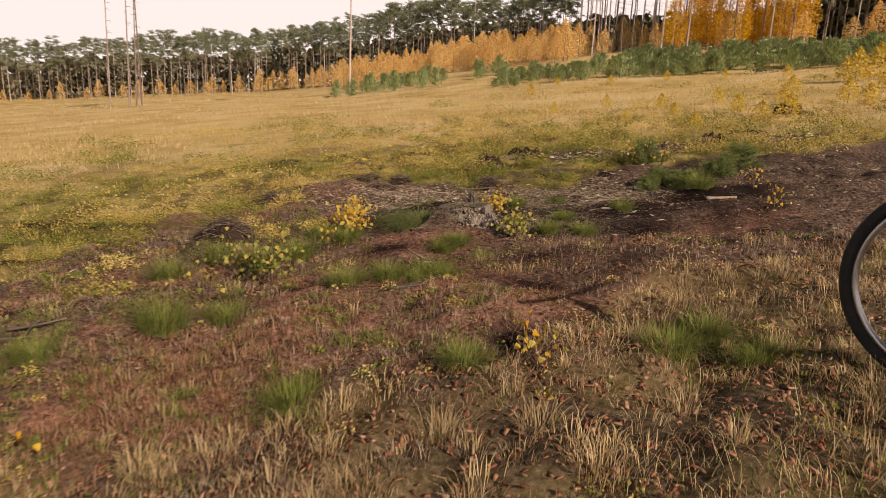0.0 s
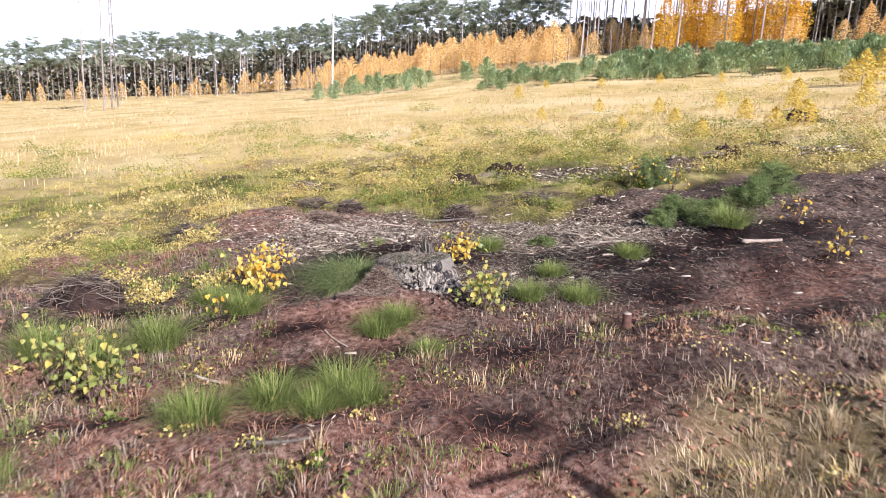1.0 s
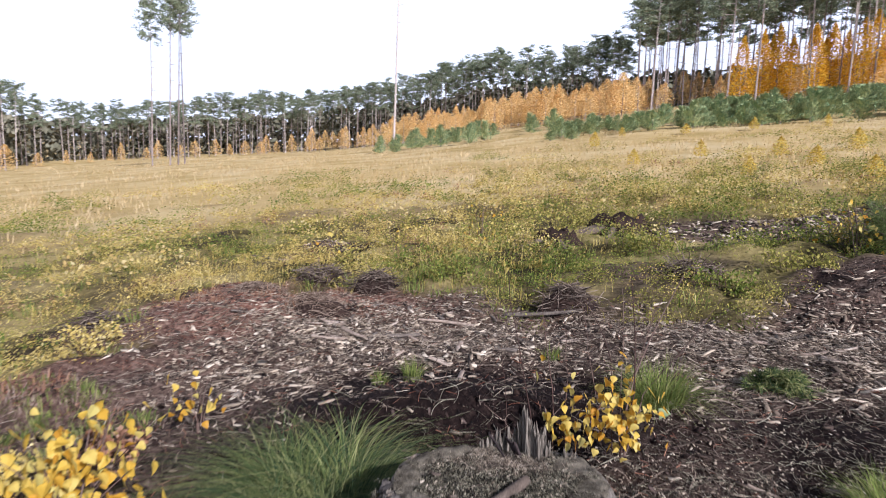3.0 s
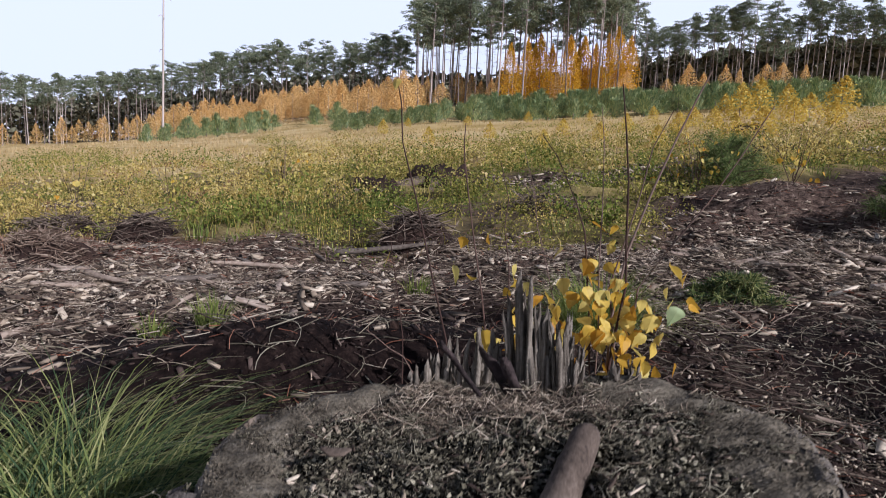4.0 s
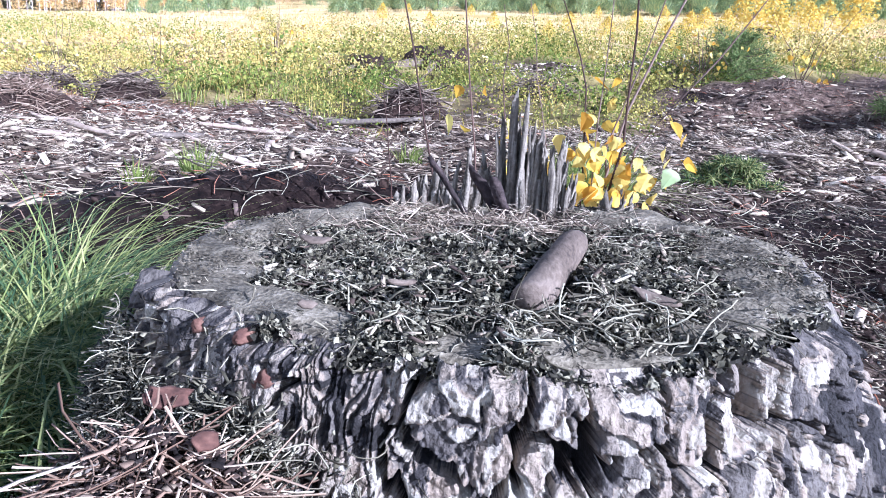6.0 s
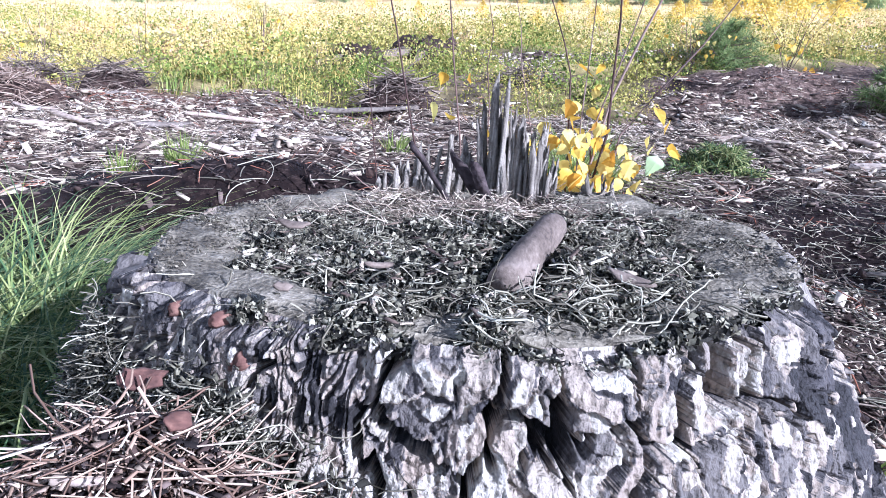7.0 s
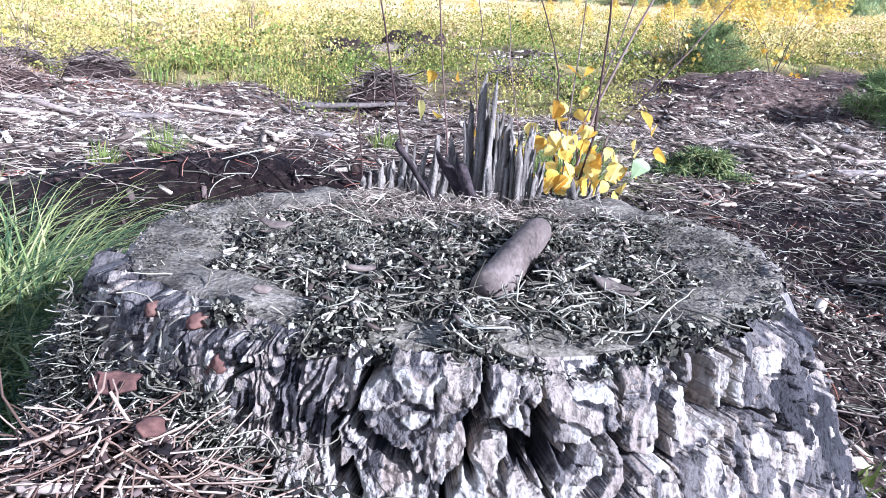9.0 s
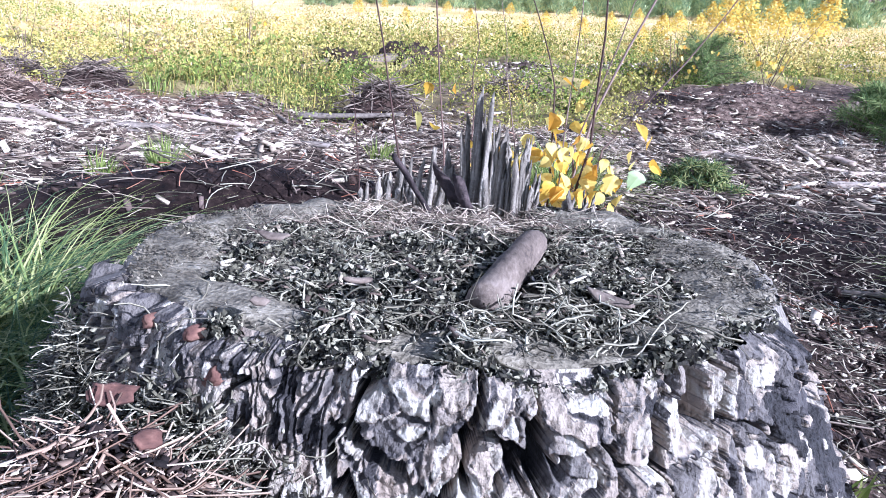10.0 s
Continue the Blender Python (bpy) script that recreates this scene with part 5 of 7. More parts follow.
def wood_pieces():
    """Broken lengths of weathered branch among the chips."""
    r = np.random.default_rng(76)
    kinds = []
    for k in range(4):
        o = stick_piece("wood_piece", (-0.5, 0, 0), (0.5, 0.06 * k, 0.05), 0.20, 0.16, (M_PALEWOOD, M_GREYSTICK)[k % 2], "broken piece of weathered wood among chips", "wood piece", 5, 0.45, seed=80 + k, bend=0.08, smooth=False)
        o["group"] = "wood pieces behind the stump"
        kinds.append(o)
    spots_at = [(r.normal(-0.85, 0.33), r.normal(1.30, 0.27)) for _ in range(60)] + [(r.normal(0.85, 0.35), r.normal(1.25, 0.35)) for _ in range(34)]
    n = 0
    for x, y in spots_at:
        if meadow_far(np.array([x]), np.array([y]))[0] > 0.4 or y < 0.75:
            continue
        s = r.uniform(0.035, 0.095)
        m = pose(x, y, float(ground_at(x, y)) + 0.10 * s, r.normal(0, 10), r.normal(0, 8), r.uniform(0, 360))
        k = int(r.integers(0, 4))
        o = kinds[n] if n < 4 else copy_thing(kinds[k], m)
        o.matrix_basis = m
        o.scale = (s, s * r.uniform(0.4, 0.8), s * r.uniform(0.2, 0.45))
        n += 1


wood_pieces()

# ---- grasses ----


def tuft(name, x, y, count, height, spread, mat, seed, label, category="grass tuft", droop=0.8, width=0.0035, dry=0.0):
    """A tussock of long bent blades in one mesh."""
    r = np.random.default_rng(seed)
    n = count
    a = r.uniform(0, 2 * np.pi, n)
    d = spread * 0.35 * np.sqrt(r.random(n))
    ph = np.arctan2(np.sin(a), np.cos(a)) + r.normal(0, 0.5, n)
    h = height * r.uniform(0.45, 1.1, n)
    ln = r.uniform(0.15, 1.0, n) ** (0.6 if droop > 1.8 else 1.0) * droop
    base = np.stack([d * np.cos(a), d * np.sin(a), np.full(n, -0.006)], 1)
    k = 6
    t = np.linspace(0, 1, k)
    ahead = np.stack([np.cos(ph), np.sin(ph), np.zeros(n)], 1)
    p = base[:, None] + ahead[:, None] * (h * ln)[:, None, None] * (t**1.7)[None, :, None] + np.array([0, 0, 1.0]) * (h[:, None] * (t - 0.52 * (np.minimum(ln, 1.5) ** 1.3)[:, None] * t**2.4))[..., None]
    side = np.stack([-np.sin(ph), np.cos(ph), np.zeros(n)], 1)
    wd = width * r.uniform(0.6, 1.2, n)[:, None] * (1 - 0.92 * t**1.5)[None]
    v = np.stack([p - side[:, None] * wd[..., None] / 2, p + side[:, None] * wd[..., None] / 2], 2).reshape(-1, 3)
    i = np.arange(k - 1) * 2
    q = np.stack([i, i + 1, i + 3, i + 2], 1)
    f = (q[None] + (2 * k) * np.arange(n)[:, None, None]).reshape(-1, 4)
    ob = np_part(name, v, f, mat)
    ob.location = (x, y, float(ground_at(x, y)))
    return tagged(ob, label, category)


def tussock(x, y, bundles, count, height, spread, seed, label):
    """A large tussock of several bundles of arching blades."""
    r = np.random.default_rng(seed)
    z = float(ground_at(x, y))
    ob = empty("grass_tussock", x, y, z)
    for k in range(bundles):
        a, d = 6.28 * k / bundles + r.normal(0, 0.3), spread * 0.35 * math.sqrt(r.random())
        o = tuft("tuft", x + d * math.cos(a), y + d * math.sin(a), count, height * r.uniform(0.8, 1.1), spread * 0.45, M_TUFT, seed * 50 + k, "", droop=2.1, width=0.0023)
        o.parent = ob
        o.location = (d * math.cos(a), d * math.sin(a), float(ground_at(x + d * math.cos(a), y + d * math.sin(a))) - z)
        for key in ("label", "category"):
            if key in o:
                del o[key]
    return tagged(ob, label, "grass tussock")


tussock(-0.42, 0.12, 13, 150, 0.26, 0.38, 1, "large green tussock of long arching grass beside the stump")
tussock(-0.33, -0.05, 10, 140, 0.18, 0.28, 2, "green grass drooping over dark soil beside the stump")
for k, (x, y, n, h, s, lab) in enumerate([
    (-0.53, 0.82, 120, 0.085, 0.09, "small bright green grass tuft at the edge of dark soil"),
    (-0.62, 0.76, 70, 0.055, 0.08, "small green grass tuft on wood chips"),
    (-0.08, 0.30, 60, 0.075, 0.09, "thin green grass tuft behind the stump"),
    (-0.02, 0.22, 30, 0.06, 0.06, "thin dry grass behind the stump"),
    (-0.18, 1.25, 70, 0.07, 0.10, "green grass tuft among chips"),
    (0.35, 0.02, 40, 0.03, 0.05, "tiny yellow-green sprout beside the stump"),
]):
    tuft("grass_tuft", x, y, n, h, s, M_GREEN, 10 + k, lab)
r = np.random.default_rng(5)
for k, (x, y, h, s) in enumerate([(-0.89, -1.30, 0.20, 0.24), (-0.80, -1.01, 0.20, 0.26), (-0.69, -0.52, 0.16, 0.22), (-0.95, -0.43, 0.15, 0.22), (0.23, 0.90, 0.15, 0.2), (0.25, -1.22, 0.16, 0.26), (0.07, -1.43, 0.13, 0.22), (0.24, -1.41, 0.11, 0.18),
                                  (0.37, -1.30, 0.10, 0.18), (-0.09, -1.65, 0.15, 0.24), (0.18, -0.52, 0.12, 0.16), (0.45, -0.83, 0.09, 0.12), (0.70, 0.0, 0.12, 0.2), (0.74, 0.42, 0.10, 0.2), (-0.75, -2.32, 0.20, 0.34), (-0.55, -2.08, 0.14, 0.3), (0.35, -2.87, 0.12, 0.24), (-1.04, -2.8, 0.12, 0.24), (1.62, -2.2, 0.12, 0.3), (0.12, -0.62, 0.13, 0.2), (1.14, 0.98, 0.12, 0.2),
                                  (-1.4, -1.55, 0.2, 0.28), (-1.25, -1.25, 0.18, 0.26), (1.75, 1.45, 0.2, 0.3), (0.95, 0.12, 0.12, 0.26), (0.9, -2.55, 0.12, 0.2), (1.75, -1.9, 0.13, 0.26), (1.95, -2.2, 0.12, 0.26)]):
    tuft("green_tuft", x, y, 780, h * 1.1, s * 1.0, M_GREEN, 40 + k, "bushy bright green grass tuft on torn-up soil", droop=1.35, width=0.0024)


def dome_leaves(x, y, wide, high, k, size, r):
    """Rounded clumps of k small leaves each."""
    n = len(x)
    a, q, h = r.uniform(0, 6.28, (n, k)), np.sqrt(r.random((n, k))), r.random((n, k)) ** 0.6
    px, py = x[:, None] + np.cos(a) * q * wide[:, None], y[:, None] + np.sin(a) * q * wide[:, None] * 0.9
    pz = ground_at(px, py) + h * high[:, None] * np.clip(1.15 - q**2, 0.15, 1) + 0.004
    return leaflets(np.stack([px, py, pz], -1).reshape(-1, 3), np.repeat(size, k) * r.uniform(0.6, 1.3, n * k), r)


def dome_blades(x, y, wide, high, k, width, r, lean=1.0):
    """Tousled clumps of k short blades each."""
    n = len(x)
    a, q = r.uniform(0, 6.28, (n, k)), np.sqrt(r.random((n, k)))
    px, py = x[:, None] + np.cos(a) * q * wide[:, None], y[:, None] + np.sin(a) * q * wide[:, None]
    h = high[:, None] * r.uniform(0.4, 1.2, (n, k)) * (1.2 - 0.6 * q)
    base = np.stack([px, py, ground_at(px, py) - 0.003], -1).reshape(-1, 3)
    return blades(base, h.ravel(), width * r.uniform(0.6, 1.3, n * k), (lean * (0.25 + q) * r.uniform(0.3, 1.4, (n, k))).ravel(), (a + r.normal(0, 0.5, (n, k))).ravel())


def strip_growth():
    """Withered and green growth clumped over the torn-up strip and its near margin."""
    r = np.random.default_rng(78)

    def places(n, x0, x1, y0, y1, seed, near):
        x, y = r.uniform(x0, x1, n), r.uniform(y0, y1, n)
        m = meadow_near(x, y)
        ok = (np.clip(0.5 + 1.1 * lattice(x * 1.3, y * 1.3, seed), 0, 1) * np.where(m > 0.5, near, 1) * (1 - meadow_far(x, y)) > r.random(n)) & (np.hypot(x - 0.05, y + 0.1) > 0.75) & ((y < -0.1) | (x < -1.15)) & (r.random(n) > 0.8 * spots(x, y, DARK_SPOTS))
        return x[ok], y[ok], int(ok.sum())

    for name, m, count, seed, near, high, k, label in (
        ("withered_clumps", M_DEAD, 1500, 101, 0.5, 0.05, 34, "tousled clumps of withered pinkish-grey stalks on the soil"),
        ("rusty_clumps", M_RUST, 900, 102, 0.7, 0.045, 34, "rust-brown clumps of dead bracken and needles on the soil"),
        ("straw_clumps", M_DRY, 800, 103, 1.0, 0.075, 44, "straw-coloured clumps of dry grass on the margin"),
        ("pale_straw_clumps", M_FARGRASS, 220, 105, 1.0, 0.075, 44, "bleached clumps of dry grass on the margin"),
        ("green_clumps", M_GREEN, 1300, 104, 1.0, 0.045, 50, "small green clumps of grass and moss on the soil"),
    ):
        x, y, n = places(count * 2, -2.6, 3.4, -5.4, 0.4, seed, near)
        if "rusty" in name:
            x, y = np.concatenate([x, r.normal(-0.2, 0.35, 320), r.normal(-1.75, 0.35, 40)]), np.concatenate([y, r.normal(-2.85, 0.35, 320), r.normal(1.5, 0.22, 40)])
            n = len(x)
        if "straw" in name:
            ok = (meadow_near(x, y) > 0.3) | (r.random(n) < 0.15)
            x, y, n = x[ok], y[ok], int(ok.sum())
        v, f = dome_blades(x, y, r.uniform(0.03, 0.10, n), high * r.uniform(0.6, 1.4, n), k, 0.0032, r)
        tagged(np_part(name, v, f, m), label, "dry growth", kind="stuff")
    # shrublets with leaves
    for name, m, count, seed, label in (("gold_leaf_clumps", M_GOLDSHRUB, 240, 106, "small golden-leaved shrubs on torn-up soil"), ("olive_leaf_clumps", M_BILBERRY, 700, 107, "small olive-green shrubs on torn-up soil"), ("rust_leaf_clumps", M_RUST, 500, 108, "red-brown leafy clumps on torn-up soil")):
        x, y, n = places(count * 2, -2.8, 3.4, -5.2, 1.0, seed, 0.6)
        v, f = dome_leaves(x, y, r.uniform(0.03, 0.09, n), r.uniform(0.02, 0.06, n), 30, r.uniform(0.008, 0.016, n), r)
        tagged(np_part(name, v, f, m), label, "shrublets", kind="stuff")


strip_growth()


def meadows():
    r = np.random.default_rng(81)
    # near margin: dry stalks with green between
    n = 80000
    x, y = r.uniform(-1.4, 4.2, n), r.uniform(-5.6, 2.5, n)
    patch = lattice(x * 2.3, y * 2.3, 82)
    ok = (meadow_near(x, y) * np.clip(0.45 + 1.1 * patch, 0.03, 1) > r.random(n))
    x, y, patch = x[ok], y[ok], patch[ok]
    n = len(x)
    base = np.stack([x, y, ground_at(x, y) - 0.003], 1)
    v, f = blades(base, r.uniform(0.012, 0.055, n) * (1 + 0.7 * patch) * (1 + 0.8 * (r.random(n) < 0.12)), r.uniform(0.0015, 0.0032, n), r.uniform(0.3, 2.2, n), r.uniform(0, 6.28, n))
    tagged(np_part("dry_grass", v, f, M_DRY), "dry straw-coloured grass on the margin of the clearing", "dry grass", kind="stuff")
    n = 60000
    x, y = r.uniform(-1.2, 4.2, n), r.uniform(-5.6, 2.5, n)
    patch = lattice(x * 1.8, y * 1.8, 84)
    ok = meadow_near(x, y) * np.clip(patch * 1.6, 0, 1) > r.random(n)
    x, y = x[ok], y[ok]
    n = len(x)
    base = np.stack([x, y, ground_at(x, y) - 0.003], 1)
    v, f = blades(base, r.uniform(0.01, 0.045, n), r.uniform(0.002, 0.004, n), r.uniform(0.1, 1.2, n), r.uniform(0, 6.28, n))
    tagged(np_part("low_green_grass", v, f, M_GREEN), "short green moss and grass between dry stalks", "grass", kind="stuff")
    # fallen leaves and bits of bark on the margin
    n = 22000
    x, y = r.uniform(-1.2, 4.2, n), r.uniform(-5.6, 2.5, n)
    ok = meadow_near(x, y) > r.random(n)
    x, y = x[ok], y[ok]
    n = len(x)
    at = np.stack([x, y, ground_at(x, y) + r.uniform(0.002, 0.02, n)], 1)
    v, f = chips_on(at, r.uniform(0.008, 0.03, n), r.uniform(0.005, 0.014, n), r.uniform(0.001, 0.003, n), r.uniform(0, 6.28, n), r.normal(0, 0.4, n), r)
    tagged(np_part("leaf_litter", v, f, M_REDNEEDLE), "red-brown fallen leaves and bark between dry grass", "leaf litter", kind="stuff")
    # low shrubs of the meadow: rounded clumps with dark gaps between
    n = 6500
    x, y = polar_points(n, r, 1.0, 19, -130, 50, -0.25)
    d = np.hypot(x, y + 0.6)
    zone = lattice(x * 0.55 + 7, y * 0.55, 86) + 0.5 * lattice(x * 1.7, y * 1.7, 87)
    ok = meadow_far(x, y) * np.clip(0.45 + 0.08 * d, 0, 1) * np.clip(1.0 + 0.4 * zone, 0.3, 1) * step(19, 8, d - 0.6 * x) > r.random(n)
    x, y, d, zone = x[ok], y[ok], d[ok], zone[ok]
    pick = np.clip(((1.5 * zone + r.normal(0, 0.25, len(x)) + 0.08 * (x - 0.3 * y) + 0.17 * np.clip(d - 4.6, -2.5, 3)) * 1.8 + 1.6).astype(int), 0, 3)
    kinds = (("bilberry_shrubs", M_BILBERRY, "low dark green bilberry shrubs at the meadow's edge"), ("olive_shrubs", M_OLIVE, "low olive-green shrubs in the meadow"), ("golden_shrubs", M_GOLDSHRUB, "low golden-leaved shrubs in the meadow"), ("rusty_shrubs", M_RUST, "low withered rust-brown shrubs in the meadow"))
    for kind, (name, m, label) in enumerate(kinds):
        q = (pick == kind) if kind < 3 else (pick == 3) & (r.random(len(x)) < 0.35)
        if kind == 2:
            q = q | (pick == 3)
        near, far = q & (d < 5.5), q & (d >= 5.5)
        v, f = join([dome_leaves(x[w], y[w], r.uniform(0.05, 0.11, w.sum()) * (1 + 0.10 * d[w]), r.uniform(0.05, 0.13, w.sum()) * (1 + 0.02 * d[w]), k, r.uniform(s0, s1, w.sum()) * (1 + 0.075 * d[w]), r) for w, k, s0, s1 in ((near, 120, 0.0055, 0.009), (far, 60, 0.008, 0.013))])
        tagged(np_part(name, v, f, m), label, "low shrubs", kind="stuff")
    # upright shoots among the shrubs
    for name, m, count, seed, d0, d1, label in (("green_shoots", M_GREEN, 1500, 110, 1.0, 6.0, "upright green shoots among low shrubs"), ("golden_shoots", M_GOLDSHRUB, 1300, 111, 2.5, 10.0, "upright yellowed shoots among low shrubs")):
        x, y = polar_points(count, r, d0, d1, -110, 46, -0.2)
        ok = meadow_far(x, y) * np.clip(0.4 + 1.2 * lattice(x * 1.1, y * 1.1, seed), 0, 1) > r.random(count)
        x, y = x[ok], y[ok]
        v, f = dome_blades(x, y, r.uniform(0.04, 0.12, len(x)), r.uniform(0.04, 0.11, len(x)), 24, 0.005, r, 0.9)
        tagged(np_part(name, v, f, m), label, "low shrubs", kind="stuff")
    # broader patches of growth farther out
    n = 1500
    x, y = polar_points(n, r, 3.0, 30, -85, 42, -0.35)
    d = np.hypot(x, y + 0.6)
    zone = lattice(x * 0.30 + 3, y * 0.30, 96) + 0.5 * lattice(x * 0.9, y * 0.9, 97)
    ok = (meadow_far(x, y) > 0.6) & (np.clip(0.55 + 0.8 * zone, 0, 1) * step(30, 12, d - 0.5 * x) > r.random(n))
    x, y, d, zone = x[ok], y[ok], d[ok], zone[ok]
    pick = np.clip((1.55 + 1.5 * lattice(x * 0.45, y * 0.45, 98) + r.normal(0, 0.5, len(x)) + 0.05 * x).astype(int), 0, 2)
    for kind, (name, m, label) in enumerate((("green_patches", M_BILBERRY, "dark green patches of low shrubs in the meadow"), ("olive_patches", M_OLIVE, "olive patches of low shrubs in the meadow"), ("golden_patches", M_GOLDSHRUB, "golden patches of withering shrubs in the meadow"))):
        q = pick == kind
        v, f = dome_leaves(x[q], y[q], r.uniform(0.15, 0.42, q.sum()) * (1 + 0.03 * d[q]), r.uniform(0.12, 0.32, q.sum()), 200, r.uniform(0.011, 0.018, q.sum()) * (1 + 0.05 * d[q]), r)
        tagged(np_part(name, v, f, m), label, "low shrubs", kind="stuff")
    # straw between the shrubs
    n = 95000
    x, y = polar_points(n, r, 0.9, 20, -130, 50, 0.0)
    d = np.hypot(x, y + 0.6)
    ok = meadow_far(x, y) * (0.5 + 0.5 * step(3.5, 9, d)) * step(13, 6, d - 0.4 * x) * np.clip(0.25 + 1.3 * lattice(x * 0.8, y * 0.8, 99), 0.02, 1) > r.random(n)
    x, y, d = x[ok], y[ok], d[ok]
    n = len(x)
    base = np.stack([x, y, ground_at(x, y) - 0.004], 1)
    v, f = blades(base, r.uniform(0.03, 0.09, n) * (1 + 0.05 * d), r.uniform(0.002, 0.004, n) * (1 + 0.12 * d), r.uniform(0.2, 1.3, n), r.uniform(0, 6.28, n))
    tagged(np_part("meadow_grass", v, f, M_SHRUB), "yellow-green grass among low shrubs", "grass", kind="stuff")
    # pale tall grass farther off
    n = 80000
    x, y = polar_points(n, r, 3.2, 110, -80, 45, -0.05)
    far, _, _ = edge_of(x, y)
    rr = np.hypot(x, y + 0.6)
    patch = lattice(x * 0.35, y * 0.35, 88)
    ok = (rr < far - 2) & (meadow_far(x, y) > 0.5) & (step(6, 13, rr) * np.clip(0.8 + 0.6 * patch, 0, 1) > r.random(n))
    x, y, rr = x[ok], y[ok], rr[ok]
    n = len(x)
    base = np.stack([x, y, ground_at(x, y) - 0.01], 1)
    v, f = blades(base, r.uniform(0.06, 0.15, n) * (1 + 0.006 * rr), r.uniform(0.0025, 0.005, n) * (1 + 0.16 * rr), r.uniform(0.2, 1.2, n), r.uniform(0, 6.28, n))
    tagged(np_part("tall_pale_grass", v, f, M_FARGRASS), "tall straw-yellow grass over the wide clearing", "tall grass", kind="stuff")
    # yellow birch seedlings in the grass
    n = 1150
    x, y = polar_points(n, r, 4.0, 26, -110, 42)
    patch = lattice(x * 0.6, y * 0.6, 90)
    ok = meadow_far(x, y) * np.clip(0.12 + 1.2 * patch + 0.04 * x + 0.25 * lattice(x * 2, y * 2, 91), 0, 1) > r.random(n)
    x, y = x[ok], y[ok]
    n = len(x)
    d = np.hypot(x, y + 0.6)
    g, k = ground_at(x, y), 12
    h = r.uniform(0.12, 0.30, n) * (1 + 0.01 * d)
    t = r.uniform(0.3, 1.0, (n, k))
    at = np.stack([x[:, None] + r.normal(0, 0.05, (n, k)) * (1 + 0.05 * d)[:, None], y[:, None] + r.normal(0, 0.05, (n, k)), g[:, None] + h[:, None] * t], -1).reshape(-1, 3)
    v, f = leaflets(at, np.repeat(r.uniform(0.020, 0.034, n) * (1 + 0.03 * d), k), r)
    tagged(np_part("birch_seedlings", v, f, M_YELLOW), "many small birch seedlings with yellow leaves in the grass", "seedlings", kind="stuff")


meadows()

rd = np.random.default_rng(17)
dry = 0
while dry < 30:
    x, y = rd.uniform(-0.8, 3.2), rd.uniform(-4.2, 0.6)
    if meadow_near(np.array([x]), np.array([y]))[0] < 0.5 or math.hypot(x - 1.55, y + 4.6) < 0.25:
        continue
    tuft("dry_grass_tuft", x, y, 150, rd.uniform(0.07, 0.15), rd.uniform(0.14, 0.3), M_DRY, 500 + dry, "straw-coloured tuft of dry grass on the margin", "grass tuft", droop=1.1, width=0.0026)["group"] = "dry grass tufts"
    dry += 1

# ---- saplings ----


def leaf_mesh(name, mat, serr=0):
    """A toothed, slightly folded birch leaf with its stalk, 1 long, tip along +y, hanging from the origin."""
    out = [(0.0, 0.18), (0.20, 0.20), (0.36, 0.30), (0.40, 0.42), (0.33, 0.50), (0.34, 0.58), (0.24, 0.66), (0.23, 0.74), (0.13, 0.83), (0.10, 0.90), (0.0, 1.04)]
    r = np.random.default_rng(serr)
    v, f = [], []
    for s in (-1, 1):
        b = len(v)
        for k, (x, y) in enumerate(out):
            v.append((s * x * (1 + r.normal(0, 0.05)), y, 0.22 * x + 0.06 * math.sin(6 * y + serr) * x))
        m0 = len(v)
        for y in (0.18, 0.45, 0.72, 1.04):
            v.append((0, y, -0.06 * (y - 0.5) ** 2))
        rows = [(0, 0, 3), (1, 3, 6), (2, 6, 10)]
        for c, lo, hi in rows:
            poly = [m0 + c] + [b + q for q in range(lo, hi + 1)] + ([m0 + c + 1])
            for q in range(1, len(poly) - 1):
                f.append((poly[0], poly[q], poly[q + 1]) if s > 0 else (poly[0], poly[q + 1], poly[q]))
    b = len(v)
    v += [(-0.012, 0, 0), (0.012, 0, 0), (0.0, 0.2, 0.012), (0, 0, 0.02)]
    f += [(b, b + 1, b + 2), (b + 1, b + 3, b + 2), (b + 3, b, b + 2)]
    return raw_mesh(name, np.array(v), np.array(f), mat, smooth=False)


LEAVES = [leaf_mesh("leaf", M_LEAF, k) for k in range(4)]
GREEN_LEAVES = [leaf_mesh("leaf", M_GREENLEAF, k + 4) for k in range(4)]
PALE = leaf_mesh("leaf", M_PALELEAF, 9)


